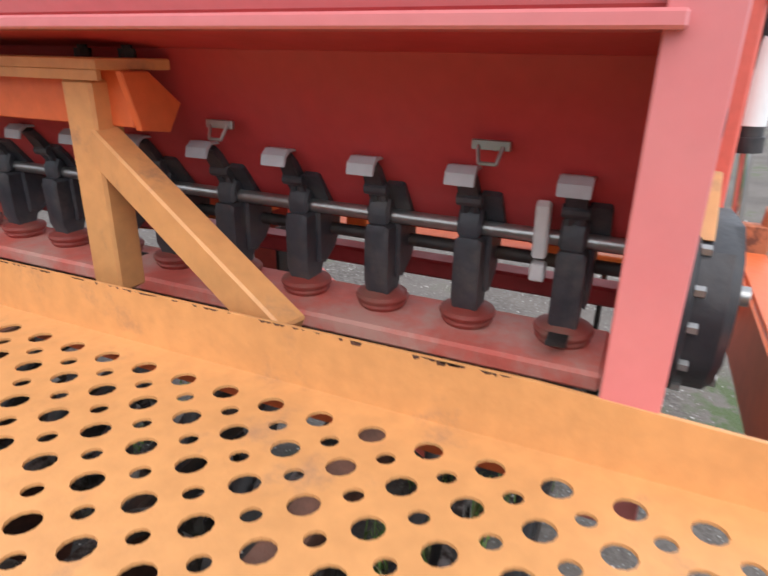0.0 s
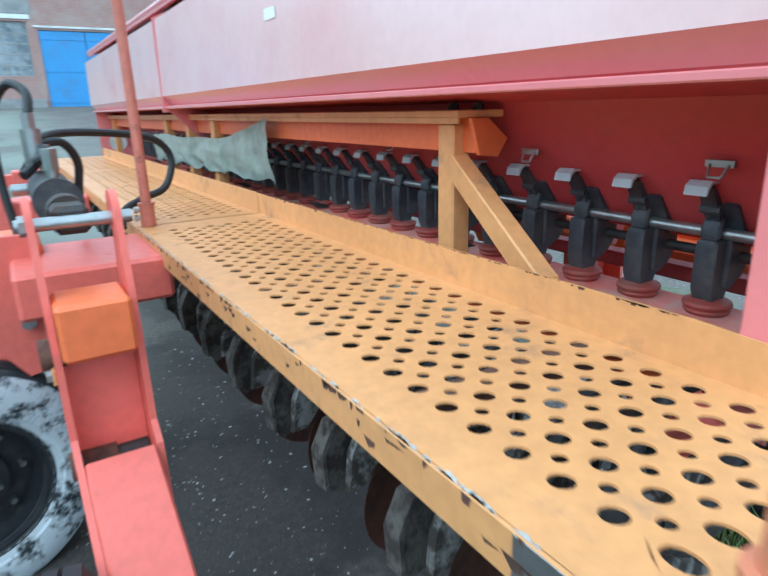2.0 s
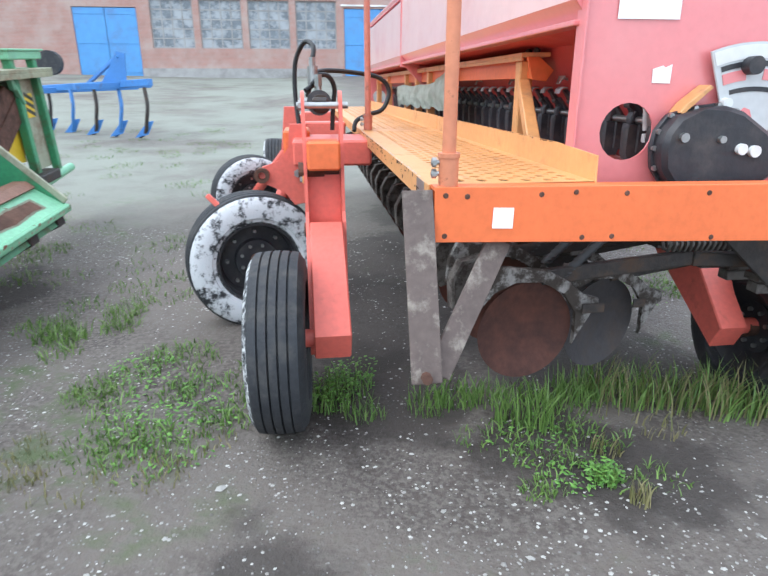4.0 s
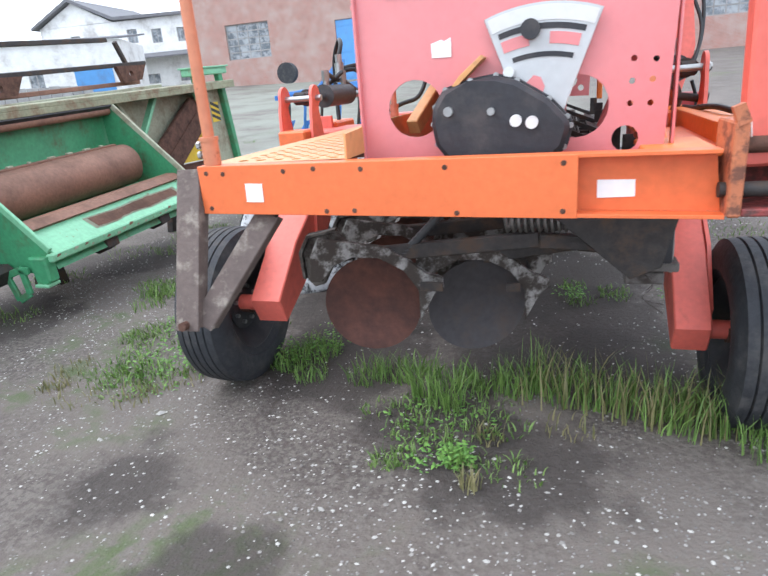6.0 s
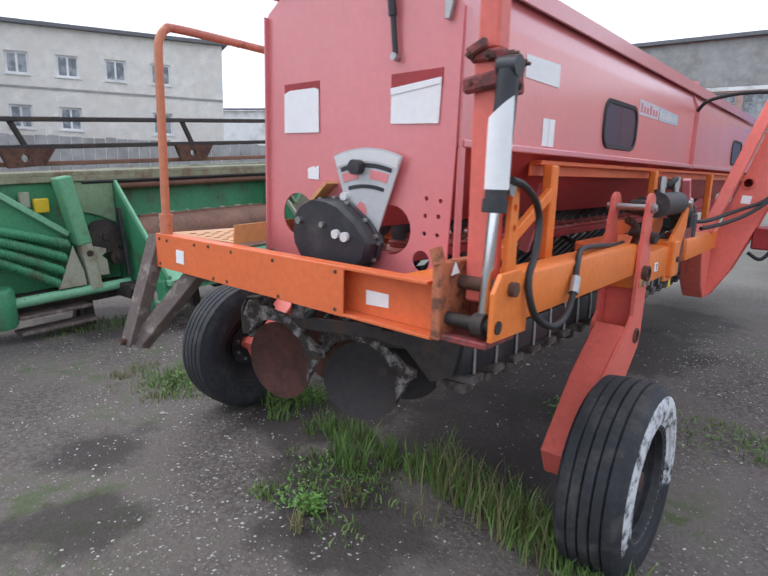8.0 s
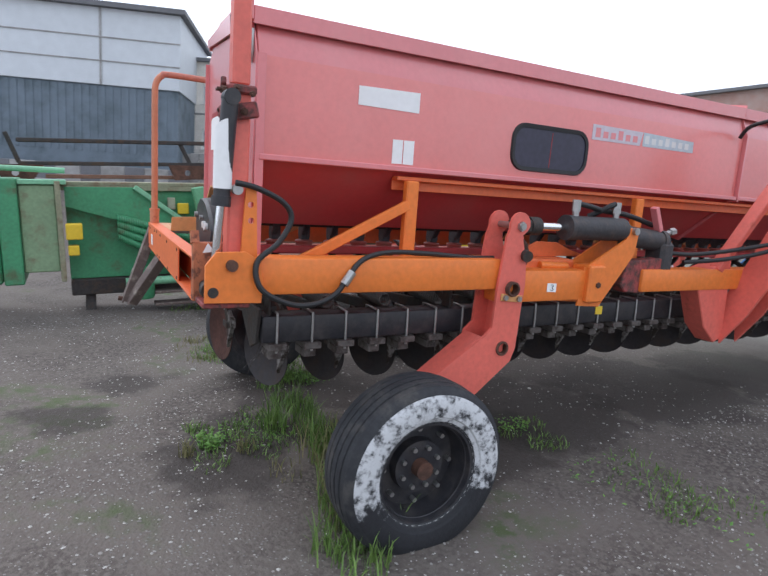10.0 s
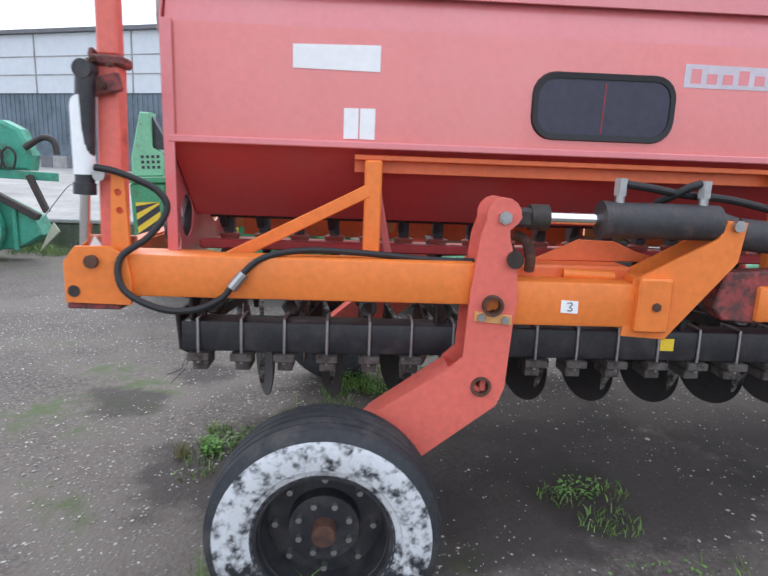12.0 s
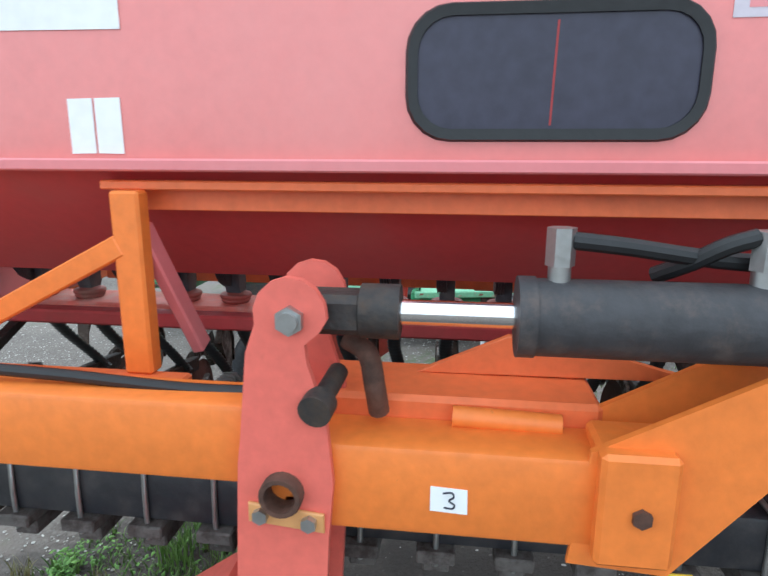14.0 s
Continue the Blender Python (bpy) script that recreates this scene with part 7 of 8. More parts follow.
# ---- buildings ----
def brick_mat(name, c1, c2, mortar, scale=1.0):
    m = mat(name, c1, 0.85, spread=0.2, dirt=c2, dirt_at=0.55, dirt_soft=0.15, dirt_scale=0.7, bump=0.0)
    n, l = m.node_tree.nodes, m.node_tree.links
    b = n["Principled BSDF"]
    src = b.inputs["Base Color"].links[0].from_socket
    bt = n.new("ShaderNodeTexBrick")
    bt.inputs["Scale"].default_value = scale
    bt.inputs["Brick Width"].default_value, bt.inputs["Row Height"].default_value, bt.inputs["Mortar Size"].default_value = 0.25, 0.075, 0.008
    tc = n.new("ShaderNodeTexCoord")
    mp = n.new("ShaderNodeMapping")
    mp.inputs["Rotation"].default_value = (radians(90), 0, 0)
    l.new(tc.outputs["Object"], mp.inputs["Vector"])
    l.new(mp.outputs["Vector"], bt.inputs["Vector"])
    l.new(src, bt.inputs["Color1"])
    l.new(src, bt.inputs["Color2"])
    bt.inputs["Mortar"].default_value = (*mortar, 1)
    l.new(bt.outputs["Color"], b.inputs["Base Color"])
    return m


M_GREYBRICK = brick_mat("pale_grey_brick", (0.84, 0.80, 0.73), (0.76, 0.71, 0.63), (0.56, 0.53, 0.49))
M_REDBRICK = brick_mat("weathered_red_brick", (0.38, 0.19, 0.155), (0.44, 0.33, 0.29), (0.40, 0.34, 0.31))
M_PLASTER = mat("white_plaster", (0.80, 0.80, 0.79), 0.85, spread=0.08, dirt=(0.46, 0.44, 0.42), dirt_at=0.6, dirt_soft=0.15, dirt_scale=0.5, bump=0.1)
M_CONCRETE = mat("grey_concrete", (0.36, 0.35, 0.34), 0.9, spread=0.15, dirt=(0.24, 0.23, 0.22), dirt_at=0.55, dirt_soft=0.15, dirt_scale=0.8, bump=0.2)
M_ROOF = mat("grey_roofing", (0.16, 0.16, 0.17), 0.8, spread=0.15, bump=0.1)
M_GLASS = mat("grimy_window_glass", (0.14, 0.16, 0.18), 0.15, spread=0.3, dirt=(0.36, 0.38, 0.40), dirt_at=0.5, dirt_soft=0.1, dirt_scale=1.5, bump=0.0)
M_BLUEDOOR = mat("blue_gate_paint", (0.10, 0.30, 0.62), 0.5, spread=0.08, dirt=(0.12, 0.22, 0.42), dirt_at=0.62, dirt_soft=0.15, dirt_scale=0.8, bump=0.05)
M_SHEDTOP = mat("pale_shed_sheet", (0.60, 0.63, 0.66), 0.6, spread=0.06, bump=0.05)
M_SHEDLOW = mat("grey_blue_shed_sheet", (0.15, 0.19, 0.23), 0.6, spread=0.12, dirt=(0.10, 0.13, 0.15), dirt_at=0.55, dirt_soft=0.15, dirt_scale=0.6, bump=0.05)


def building(name, label, m, parts):
    """m: pose of its front left foot; local x runs along the front, y inward, z up. parts: (name, bmesh, material, label)."""
    e = empty(name, label, "building")
    e.matrix_world = m
    for nm, bm, material, lb in parts:
        part(nm, bm, material, e, lb)
    return e


def walled(L, D, H, openings):
    """A front wall of thickness 0.35 with real openings (x0, x1, z0, z1), and plain side and back walls."""
    bm = B()
    xs = sorted({0, L} | {o[0] for o in openings} | {o[1] for o in openings})
    zs = sorted({-1.5, H} | {o[2] for o in openings} | {o[3] for o in openings})
    for a, b in zip(xs, xs[1:]):
        run = None
        for c, d in zip(zs, zs[1:]):
            mx, mz = (a + b) / 2, (c + d) / 2
            hole = any(o[0] < mx < o[1] and o[2] < mz < o[3] for o in openings)
            if not hole:
                run = (run[0], d) if run and run[1] == c else (run and box(bm, a, b, 0, 0.35, run[0], run[1]) and None) or (c, d)
            elif run:
                box(bm, a, b, 0, 0.35, run[0], run[1])
                run = None
        if run:
            box(bm, a, b, 0, 0.35, run[0], run[1])
    box(bm, 0, 0.35, 0.35, D, -1.5, H)
    box(bm, L - 0.35, L, 0.35, D, -1.5, H)
    box(bm, 0.35, L - 0.35, D - 0.35, D, -1.5, H)
    return bm


def window_parts(o, cols=2, rows=1, frame_m=None, deep=0.14, bar_w=0.06):
    x0, x1, z0, z1 = o
    out = []
    bm = B()
    for i in range(cols + 1):
        x = x0 + (x1 - x0 - bar_w) * i / cols
        box(bm, x, x + bar_w, deep, deep + 0.06, z0, z1)
    for j in range(rows + 1):
        z = z0 + (z1 - z0 - bar_w) * j / rows
        box(bm, x0 + bar_w, x1 - bar_w, deep + 0.005, deep + 0.055, z, z + bar_w)
    out.append(("window", bm, frame_m or M_PLASTER, "window frame"))
    for i in range(cols):
        for j in range(rows):
            bm = B()
            w, h = (x1 - x0) / cols, (z1 - z0) / rows
            box(bm, x0 + w * i + 0.02, x0 + w * (i + 1) - 0.02, deep + 0.02, deep + 0.03, z0 + h * j + 0.02, z0 + h * (j + 1) - 0.02)
            out.append(("pane", bm, M_GLASS, ""))
    return out


# grey brick two-storey building
d = Vector((-0.443, -0.896, 0)).normalized()
corner = Vector((-29.0, 21.6, 0))
L = 17.0
foot = corner + d * L
ang = math.degrees(math.atan2(-d.y, -d.x))
wins = []
for k in range(6):
    s = 3.55 + 2.42 * k
    wins.append((L - s - 0.55, L - s + 0.55, 6.02, 7.18))
    if k != 1:
        wins.append((L - s - 0.55, L - s + 0.55, 3.18, 4.42))
parts = [("wall", walled(L, 9, 8.55, wins), M_GREYBRICK, "pale grey brick walls")]
for o in wins:
    parts += window_parts(o, 2, 1, None, 0.12, 0.11)
    bm = B()
    box(bm, o[0] - 0.08, o[1] + 0.08, -0.08, 0.10, o[2] - 0.07, o[2] - 0.004)
    parts.append(("sill", bm, M_PLASTER, "white window sill"))
bm = B()
box(bm, -0.3, L + 0.3, -0.35, 9.3, 8.555, 8.75)
parts.append(("roof", bm, M_ROOF, "flat grey roof with a dark edge"))
bm = B()
box(bm, 0, L, -0.04, -0.004, 5.30, 5.42)
parts.append(("ledge", bm, M_CONCRETE, "storey ledge"))
building("brick_house", "two-storey pale grey brick building with white windows behind the header", Matrix.Translation(foot) @ Matrix.Rotation(radians(ang), 4, "Z") @ pose(0, 0, 0), parts)

# concrete slab fence before the brick building
fence = empty("slab_fence", "pale concrete slab fence before the brick building", "fence")
fence.matrix_world = Matrix.Translation(corner + Vector((0.896, -0.443, 0)) * 4) @ Matrix.Rotation(math.atan2(d.y, d.x), 4, "Z")
rnd = random.Random(31)
for k in range(44):
    bm = box(B(), -6 + 0.53 * k, -6 + 0.53 * k + 0.50, -0.05, 0.05, -0.2, 2.70 + rnd.uniform(-0.05, 0.04), 0.015)
    part("slab", bm, M_CONCRETE, fence)
bm = box(B(), -6, 17.3, -0.09, -0.052, 1.2, 1.35, 0.01)
part("rail", bm, M_CONCRETE, fence)

# long workshop with blue gates
L, y0, zb = 46.0, 40.0, 1.95
x0 = -26.0
wins = [(16.2 + 3.0 * k, 18.8 + 3.0 * k, 1.75, 4.6) for k in range(4)] + [(3.0, 6.5, 2.2, 4.6), (34.5, 37.2, 1.9, 4.4)]
gates = [(28.3, 33.0, 0.0, 4.20), (11.6, 15.4, 0.0, 4.1), (40.0, 44.0, 0.0, 4.2)]
parts = [("wall", walled(L, 12, 7.7, wins + gates), M_REDBRICK, "weathered red brick walls")]
for o in wins:
    parts += window_parts(o, 4, 5, M_CONCRETE, 0.12, 0.07)
for o in gates:
    for k in range(2):
        bm = B()
        w = (o[1] - o[0]) / 2
        box(bm, o[0] + w * k + 0.02, o[0] + w * (k + 1) - 0.02, 0.05, 0.12, 0.02, o[3] - 0.03)
        for z in (0.3, 2.0, 3.7):
            box(bm, o[0] + w * k + 0.05, o[0] + w * (k + 1) - 0.05, 0.03, 0.049, z, z + 0.12)
        parts.append(("gate", bm, M_BLUEDOOR, "blue steel gate leaf"))
bm = B()
box(bm, -0.4, L + 0.4, -0.35, 12.3, 7.705, 7.92)
parts.append(("roof", bm, M_ROOF, "flat roof edge"))
bm = B()
box(bm, 16.0, 28.0, -0.05, -0.004, 4.72, 4.95)
box(bm, 28.1, L, -0.07, -0.004, 4.32, 4.42)
parts.append(("lintel", bm, M_PLASTER, "pale lintel band"))
bm = B()
box(bm, 15.5, 28.1, -0.30, -0.004, -0.5, 0.55)
parts.append(("plinth", bm, M_CONCRETE, "crumbling concrete plinth"))
bm = B()
box(bm, 15.5, 28.1, -0.04, -0.004, 4.98, 7.6)
parts.append(("upper_band", bm, M_CONCRETE, "grey rendered band above the windows"))
bm = B()
cyl(bm, (26.6, 0.05, 7.0), (26.6, -0.05, 9.2), 0.07, seg=10)
cyl(bm, (26.6, -0.05, 9.15), (28.2, -0.1, 9.1), 0.05, seg=10)
bmesh.ops.create_icosphere(bm, subdivisions=2, radius=0.28, matrix=Matrix.Translation((26.6, -0.05, 9.35)))
parts.append(("vent_pipe", bm, M_CONCRETE, "roof vent pipe"))
building("workshop", "long brick workshop with blue steel gates and grimy windows", Matrix.Translation((x0, y0, zb)), parts)

# white house with a gable
wins = [(10.6, 11.8, 5.9, 7.3), (13.5, 14.7, 5.7, 7.1), (16.5, 17.7, 5.6, 7.0), (12.0, 13.6, 1.6, 2.6), (16.0, 17.6, 1.6, 2.6), (3.6, 4.8, 5.6, 7.2), (20.5, 22.6, 5.2, 7.2), (24, 26, 5.2, 7.2)]
parts = [("wall", walled(30, 12, 8.2, wins), M_PLASTER, "white plastered walls")]
for o in wins:
    parts += window_parts(o, 2, 1, M_CONCRETE)
bm = B()
prism(bm, [(-0.6, 8.15), (4.5, 10.6), (9.5, 8.3), (30.5, 8.0), (30.5, 8.25), (9.6, 8.62), (4.5, 10.95), (-0.6, 8.4)], "y", -0.6, 12.5)
parts.append(("roof", bm, M_ROOF, "grey pitched roof"))
bm = B()
prism(bm, [(0.02, 8.22), (9.0, 8.25), (4.5, 10.5)], "y", 0.02, 0.32)
parts.append(("gable", bm, M_PLASTER, "white gable"))
bm = B()
prism(bm, [(-1.6, 4.25), (0.0, 4.75), (0.0, 4.6), (-1.6, 4.1)], "x", 9.5, 24.0)
parts.append(("canopy", bm, M_ROOF, "canopy roof"))
building("white_house", "white plastered building with a low gable in the distance", Matrix.Translation((-55.5, 56.0, 2.2)) @ pose(0, 0, 0, 0, 0, 6), parts)
wins = [(2.0, 3.2, 1.6, 3.0), (6.0, 9.0, 0.0, 3.2), (12, 13.2, 1.6, 3.0)]
parts = [("wall", walled(20, 8, 5.2, wins[:1] + wins[2:]), M_PLASTER, "pale plastered walls")]
for o in wins[:1] + wins[2:]:
    parts += window_parts(o, 2, 1, M_CONCRETE)
bm = B()
box(bm, 15.8, 19.0, -0.06, -0.004, 0, 3.2)
parts.append(("gate", bm, M_BLUEDOOR, "blue gate"))
bm = B()
prism(bm, [(-0.3, 5.2), (8.3, 6.2), (8.3, 6.35), (-0.3, 5.35)], "x", -0.3, 20.3)
parts.append(("roof", bm, M_ROOF, "lean-to roof"))
building("outbuilding", "low pale outbuilding with a blue gate", Matrix.Translation((-54, 36.0, 1.9)) @ pose(0, 0, 0, 0, 0, 24), parts)

# long pale shed with a grey-blue lower wall
bm = B()
box(bm, 0, 52, 0, 10, -1, 5.1)
lower = bm
pr = [("lower_wall", lower, M_SHEDLOW, "grey-blue corrugated lower wall")]
bm = B()
for i in range(130):
    box(bm, i * 0.4 + 0.05, i * 0.4 + 0.22, -0.04, -0.004, 1.6, 5.05)
pr.append(("corrugation", bm, M_SHEDLOW, ""))
bm = B()
box(bm, -0.1, 52.1, -0.15, 10, 5.105, 9.0, 0.02)
pr.append(("upper_wall", bm, M_SHEDTOP, "pale upper wall"))
bm = B()
for z in (6.3, 7.5):
    box(bm, -0.1, 52.1, -0.19, -0.154, z, z + 0.06)
for x in (8, 16, 24, 32, 40, 48):
    box(bm, x, x + 0.10, -0.20, -0.154, 5.1, 9.0)
pr.append(("seam", bm, M_CONCRETE, "wall seams"))
bm = B()
box(bm, -0.4, 52.4, -0.5, 10.2, 9.005, 9.25)
pr.append(("roof", bm, M_ROOF, "flat roof edge"))
for i in range(24):
    bm = box(B(), i * 2.2, i * 2.2 + 1.2, -1.6, -1.3, -0.6, 0.85, 0.03)
    pr.append(("kerb_block", bm, M_CONCRETE, "pale grey kerb block"))
    bm = box(B(), i * 2.2 + 1.205, i * 2.2 + 2.195, -1.6, -1.3, -0.6, 0.85, 0.03)
    pr.append(("kerb_block", bm, M_ROOF, "black painted kerb block"))
building("shed", "long pale shed with a grey-blue lower wall", Matrix.Translation((-48.1, -44.3, 0.80)) @ pose(0, 0, 0, 0, 0, 71), pr)
bm = B()
box(bm, -6.78, -6.50, -16, -0.8, -0.3, 0.40, 0.02)
low_wall = part("low_wall", bm, mat("mossy_dark_concrete", (0.13, 0.125, 0.115), 0.85, spread=0.25, dirt=(0.075, 0.095, 0.045), dirt_at=0.52, dirt_soft=0.15, dirt_scale=2.5, bump=0.35), None)
tagged(low_wall, "low dark mossy concrete wall at the yard's edge", "wall")
for k in range(11):
    bm = box(B(), -6.82, -6.46, -16 + 1.382 * k, -16 + 1.382 * k + 1.37, 0.40, 0.47, 0.015)
    part("coping_slab", bm, M_CONCRETE, low_wall)
bm = B()
prism(bm, [(-6.785, 0.44), (-40.0, 0.90), (-40.0, -0.4), (-6.785, -0.4)], "y", -42, -0.8)
tagged(part("terrace", bm, mat("pale_worn_paving", (0.36, 0.345, 0.325), 0.85, spread=0.2, dirt=(0.24, 0.23, 0.215), dirt_at=0.56, dirt_soft=0.2, dirt_scale=0.7, bump=0.2, scale=2.0), None), "pale worn paved terrace behind the low wall", "pavement", kind="structure")
# pole wires by the workshop
bm = B()
cyl(bm, (3.5, 46, 2), (3.5, 46, 15.5), 0.10, 0.07, seg=10)
tagged(part("utility_pole", bm, M_CONCRETE, None), "thin grey pole behind the workshop", "pole")

# ---- stones ----
def stones():
    rnd = random.Random(11)
    verts, faces = [], []
    base = [(0, 0, 1), (0.9, 0, 0.1), (0.28, 0.85, 0.05), (-0.73, 0.52, 0.1), (-0.73, -0.52, 0.05), (0.28, -0.85, 0.1), (0, 0, -0.5)]
    tri = [(0, 1, 2), (0, 2, 3), (0, 3, 4), (0, 4, 5), (0, 5, 1), (6, 2, 1), (6, 3, 2), (6, 4, 3), (6, 5, 4), (6, 1, 5)]
    made = 0
    while made < 30000:
        x, y = rnd.uniform(-3.2, 5.4), rnd.uniform(-2.6, 5.0)
        if rnd.random() > 0.35 + 1.1 * (noise.noise(Vector((x * 0.8, y * 0.8, 3))) + 0.25):
            continue
        under = 0.1 < x < 1.5 and y > 0.3
        if under and rnd.random() < 0.7:
            continue
        r = rnd.choice((0.0025, 0.003, 0.004, 0.005, 0.006, 0.008)) * rnd.uniform(0.8, 1.3)
        if rnd.random() < 0.006:
            r *= 2.2
        a, k = rnd.uniform(0, 6.28), len(verts)
        near = max(0.0, 1 - (abs(x) + abs(y)) / 40)
        z = ground_z(x, y) + near * 0.03 * (noise.noise(Vector((x * 0.6, y * 0.6, 0))) - 0.1) + near * 0.012 * noise.noise(Vector((x * 2.3, y * 2.3, 5)))
        sx, sy, sz = rnd.uniform(0.8, 1.5), rnd.uniform(0.7, 1.2), rnd.uniform(0.4, 0.8)
        for bx, by, bz in base:
            px, py = bx * r * sx, by * r * sy
            verts.append((x + px * math.cos(a) - py * math.sin(a), y + px * math.sin(a) + py * math.cos(a), z + bz * r * sz + r * 0.1))
        faces += [(k + p, k + q, k + s) for p, q, s in tri]
        made += 1
    me = bpy.data.meshes.new("stones")
    me.from_pydata(verts, [], faces)
    m = mat("pale_stones", (0.52, 0.50, 0.47), 0.85, spread=0.1, bump=0.0)
    n, l = m.node_tree.nodes, m.node_tree.links
    g = n.new("ShaderNodeNewGeometry")
    r = n.new("ShaderNodeValToRGB")
    r.color_ramp.elements[0].color, r.color_ramp.elements[1].color = (0.15, 0.135, 0.12, 1), (0.58, 0.56, 0.52, 1)
    l.new(g.outputs["Random Per Island"], r.inputs["Fac"])
    l.new(r.outputs["Color"], n["Principled BSDF"].inputs["Base Color"])
    me.materials.append(m)
    tagged(new("gravel_stones", me), "small pale stones scattered over the yard", "gravel", kind="stuff")


stones()


# ---- grass and weeds ----
def blade_mat(name, c0, c1):
    m = bpy.data.materials.new(name)
    m.use_nodes = True
    n, l = m.node_tree.nodes, m.node_tree.links
    b = n["Principled BSDF"]
    b.inputs["Roughness"].default_value = 0.55
    g = n.new("ShaderNodeNewGeometry")
    r = n.new("ShaderNodeValToRGB")
    r.color_ramp.elements[0].color, r.color_ramp.elements[1].color = (*c0, 1), (*c1, 1)
    l.new(g.outputs["Random Per Island"], r.inputs["Fac"])
    l.new(r.outputs["Color"], b.inputs["Base Color"])
    b.inputs["Subsurface Weight"].default_value = 0.0
    return m


M_GRASS = blade_mat("fresh_grass", (0.070, 0.140, 0.026), (0.20, 0.315, 0.075))
M_DRYGRASS = blade_mat("dry_grass", (0.12, 0.13, 0.04), (0.30, 0.26, 0.13))
M_LEAF = blade_mat("weed_leaves", (0.08, 0.20, 0.03), (0.19, 0.38, 0.07))


def surface_z(x, y):
    near = max(0.0, 1 - (abs(x) + abs(y)) / 40)
    return ground_z(x, y) + near * 0.03 * (noise.noise(Vector((x * 0.6, y * 0.6, 0))) - 0.1) + near * 0.012 * noise.noise(Vector((x * 2.3, y * 2.3, 5)))


def tuft(verts, faces, rnd, cx, cy, spread, count, h0, h1, lean=0.5):
    for _ in range(count):
        a, d = rnd.uniform(0, 6.283), spread * math.sqrt(rnd.random())
        x, y = cx + d * math.cos(a), cy + d * math.sin(a)
        z = surface_z(x, y) - 0.004
        h, w = rnd.uniform(h0, h1), rnd.uniform(0.002, 0.0048)
        b = rnd.uniform(0, 6.283)
        lx, ly = lean * h * rnd.uniform(0.1, 1.0) * math.cos(b), lean * h * rnd.uniform(0.1, 1.0) * math.sin(b)
        c = rnd.uniform(0, 6.283)
        wx, wy = w * math.cos(c), w * math.sin(c)
        k = len(verts)
        for s in (0.0, 0.45, 0.8):
            q = 1 - 0.5 * s
            px, py, pz = x + lx * s * s, y + ly * s * s, z + h * s * (1 - 0.12 * s)
            verts += [(px - wx * q, py - wy * q, pz), (px + wx * q, py + wy * q, pz)]
        verts.append((x + lx * 1.25, y + ly * 1.25, z + h * (0.86 if lean > 0.6 else 0.95)))
        faces += [(k, k + 1, k + 3, k + 2), (k + 2, k + 3, k + 5, k + 4), (k + 4, k + 5, k + 6)]


def grass(name, label, material, spots, seed, lean=0.5):
    rnd = random.Random(seed)
    verts, faces = [], []
    for cx, cy, spread, count, h0, h1 in spots:
        tuft(verts, faces, rnd, cx, cy, spread, count, h0, h1, lean)
    me = bpy.data.meshes.new(name)
    me.from_pydata(verts, [], faces)
    me.materials.append(material)
    tagged(new(name, me), label, "grass", kind="stuff")


rnd = random.Random(21)
tall = [(0.18 + 0.15 * k, 0.90 - 0.006 * k * k * 0.5 + rnd.uniform(-0.04, 0.04), 0.11, 90, 0.05, 0.13) for k in range(6)]
tall += [(0.98 + 0.13 * k, 0.88 - 0.02 * k + rnd.uniform(-0.05, 0.05), 0.16, 80, 0.05, 0.23) for k in range(7)]
tall += [(1.80, 0.62, 0.12, 60, 0.06, 0.26), (1.90, 0.50, 0.10, 50, 0.05, 0.20), (1.95, 0.66, 0.10, 40, 0.06, 0.2), (1.62, 0.70, 0.16, 80, 0.06, 0.24), (2.0, 0.60, 0.12, 60, 0.05, 0.15)]
tall += [(-0.30, 0.98, 0.12, 120, 0.05, 0.14), (-0.20, 1.12, 0.14, 120, 0.05, 0.13), (-0.12, 0.85, 0.10, 70, 0.04, 0.10)]
tall += [(0.75, 0.24, 0.055, 60, 0.04, 0.09), (0.63, 0.65, 0.08, 60, 0.1, 0.25), (0.52, 0.70, 0.06, 40, 0.1, 0.22)]
grass("grass_tufts", "fresh green grass tufts round the drill's wheels", M_GRASS, tall, 1, 0.55)
low = [(-1.15 + rnd.uniform(-0.35, 0.35), 0.9 + rnd.uniform(-0.35, 0.4), 0.13, 70, 0.02, 0.07) for _ in range(14)]
low += [(-1.0 + rnd.uniform(-0.35, 0.45), 1.15 + rnd.uniform(-0.4, 0.5), 0.12, 60, 0.02, 0.08) for _ in range(14)]
low += [(-1.7 + rnd.uniform(-0.4, 0.4), 2.7 + rnd.uniform(-0.5, 0.6), 0.16, 60, 0.02, 0.07) for _ in range(8)]
low += [(1.95 + rnd.uniform(-0.3, 0.3), 2.2 + rnd.uniform(-0.2, 0.3), 0.13, 30, 0.02, 0.06) for _ in range(6)]
low += [(2.45 + rnd.uniform(-0.3, 0.3), 2.35 + rnd.uniform(-0.2, 0.3), 0.13, 34, 0.02, 0.07) for _ in range(6)]
low += [(1.25 + rnd.uniform(-0.2, 0.2), 2.05 + rnd.uniform(-0.2, 0.2), 0.10, 50, 0.02, 0.06) for _ in range(4)]
low += [(0.62 + rnd.uniform(-0.3, 0.4), 0.45 + rnd.uniform(-0.25, 0.3), 0.10, 40, 0.02, 0.06) for _ in range(12)]
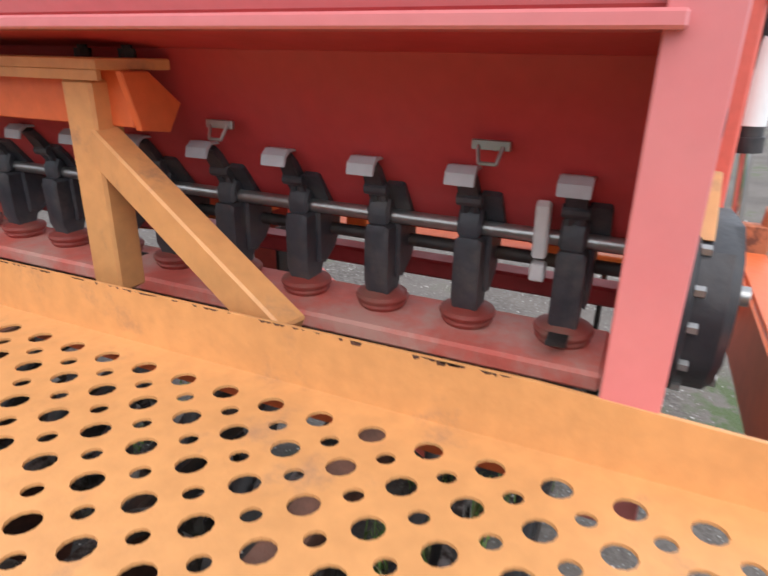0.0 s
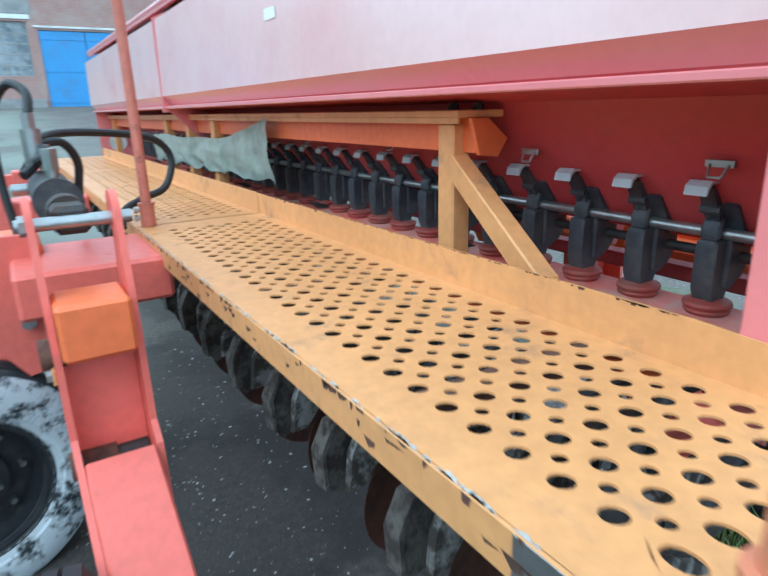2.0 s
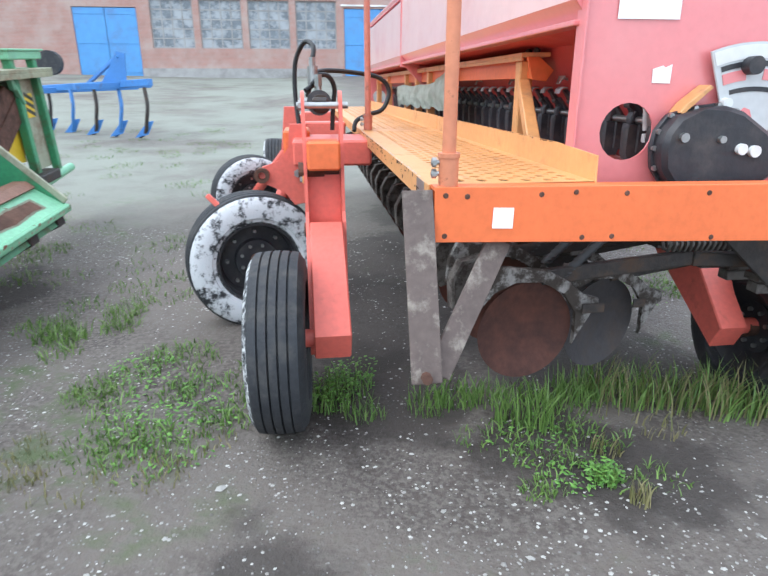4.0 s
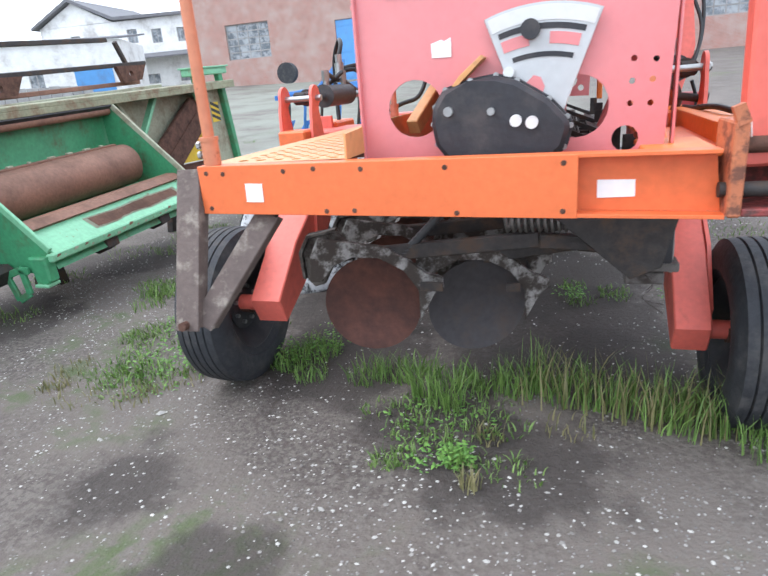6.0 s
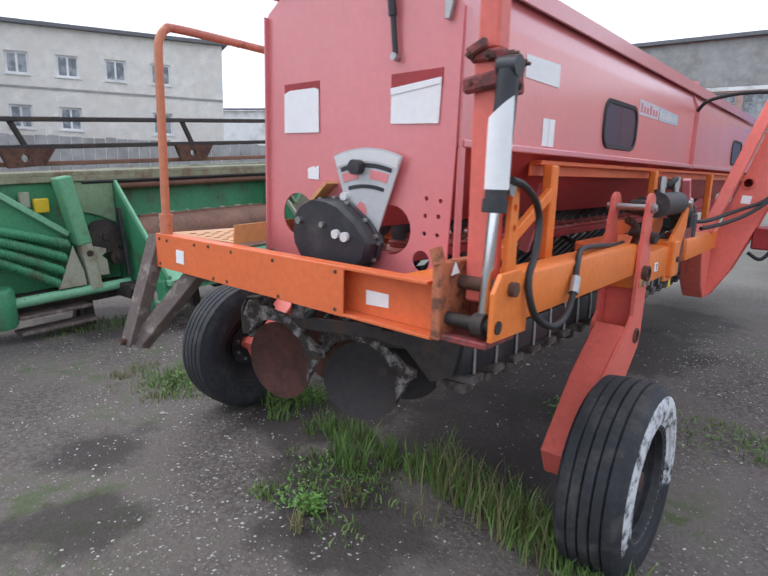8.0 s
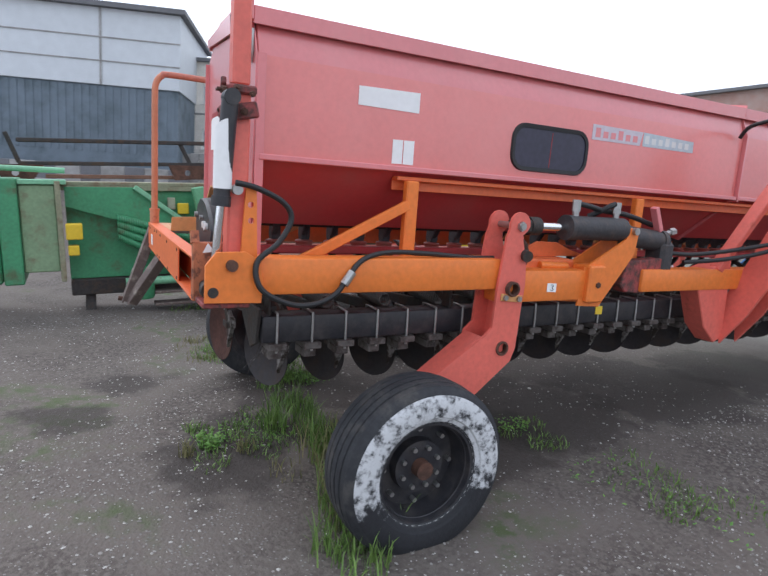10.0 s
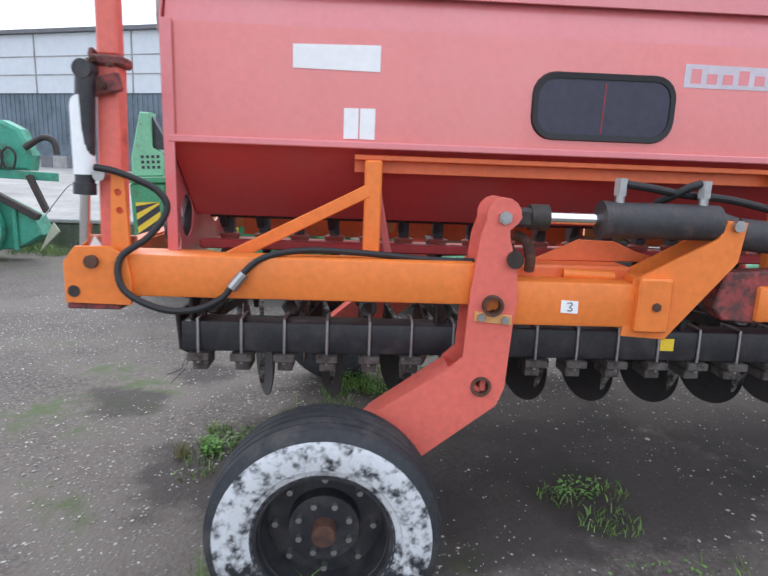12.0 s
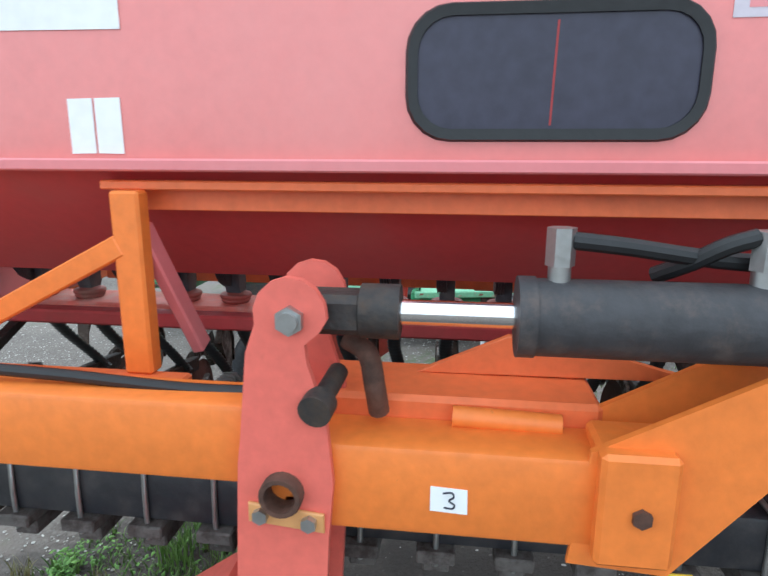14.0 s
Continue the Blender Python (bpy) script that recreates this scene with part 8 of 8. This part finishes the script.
low += [(0.55 + rnd.uniform(-0.1, 0.1), 0.3 + rnd.uniform(-0.1, 0.1), 0.07, 40, 0.02, 0.06) for _ in range(4)]
low += [(rnd.uniform(-9, -1.5), rnd.uniform(3, 16), 0.28, 60, 0.02, 0.07) for _ in range(90)]
low += [(rnd.uniform(2.2, 6), rnd.uniform(3, 12), 0.25, 60, 0.02, 0.06) for _ in range(30)]
low += [(-3.0 + rnd.uniform(-0.3, 0.5), rnd.uniform(0.6, 4.6), 0.2, 60, 0.03, 0.09) for _ in range(14)]
low += [(-1.75 + rnd.uniform(-0.35, 0.3), 2.0 + rnd.uniform(-0.3, 0.35), 0.13, 60, 0.03, 0.12) for _ in range(9)]
low += [(rnd.uniform(-6.35, -5.7), rnd.uniform(-6, -1.6), 0.25, 130, 0.04, 0.20) for _ in range(16)]
grass("short_grass", "patches of short grass and moss on the gravel", M_GRASS, low, 2, 0.9)
dry = [(1.05 + 0.14 * k, 0.84 - 0.03 * k + rnd.uniform(-0.06, 0.06), 0.14, 30, 0.12, 0.30) for k in range(6)]
dry += [(0.82, 0.10, 0.04, 36, 0.05, 0.12), (0.85, 0.42, 0.06, 30, 0.04, 0.12), (-1.5, 0.55, 0.10, 50, 0.03, 0.08), (1.15, 0.55, 0.12, 30, 0.03, 0.1)]
dry += [(-1.2 + rnd.uniform(-0.4, 0.5), 0.6 + rnd.uniform(-0.2, 0.3), 0.12, 30, 0.02, 0.06) for _ in range(8)]
grass("dry_grass", "dry yellowish grass stems among the green", M_DRYGRASS, dry, 3, 0.45)


def weeds(name, label, spots, seed):
    rnd = random.Random(seed)
    verts, faces = [], []
    for cx, cy, spread, count, h in spots:
        for _ in range(count):
            a, d = rnd.uniform(0, 6.283), spread * math.sqrt(rnd.random())
            x, y = cx + d * math.cos(a), cy + d * math.sin(a)
            z = surface_z(x, y) + rnd.uniform(0.005, h)
            r, t = rnd.uniform(0.006, 0.017), rnd.uniform(-0.5, 0.5)
            b = rnd.uniform(0, 6.283)
            u = Vector((math.cos(b), math.sin(b), t)).normalized() * r
            v = Vector((-math.sin(b), math.cos(b), rnd.uniform(-0.4, 0.4))).normalized() * r * 0.6
            p, k = Vector((x, y, z)), len(verts)
            verts += [tuple(p - u), tuple(p + v * 0.9 - u * 0.2), tuple(p + u), tuple(p - v * 0.9 - u * 0.2), tuple(p + Vector((0, 0, 0.004)))]
            faces += [(k, k + 1, k + 4), (k + 1, k + 2, k + 4), (k + 2, k + 3, k + 4), (k + 3, k, k + 4)]
    me = bpy.data.meshes.new(name)
    me.from_pydata(verts, [], faces)
    me.materials.append(M_LEAF)
    tagged(new(name, me), label, "weeds", kind="stuff")


weeds("weeds", "low leafy weeds growing in the gravel", [(0.75, 0.24, 0.07, 130, 0.07), (-0.26, 1.02, 0.13, 150, 0.12), (-0.16, 1.2, 0.14, 150, 0.10), (-1.05, 1.05, 0.30, 200, 0.03), (-1.25, 1.45, 0.2, 140, 0.04), (1.9, 2.15, 0.25, 50, 0.03), (0.62, 0.5, 0.25, 120, 0.02), (1.18, 2.05, 0.12, 80, 0.05), (2.4, 2.35, 0.3, 60, 0.03), (-1.0, 0.8, 0.3, 160, 0.02), (0.66, 0.27, 0.12, 60, 0.03)], 5)
weeds("bush", "low leafy bush by the concrete wall", [(-6.05, -2.95, 0.26, 1100, 0.55), (-6.15, -2.75, 0.20, 500, 0.66), (-6.1, -3.3, 0.3, 400, 0.30), (-6.2, -2.2, 0.35, 300, 0.16)], 7)
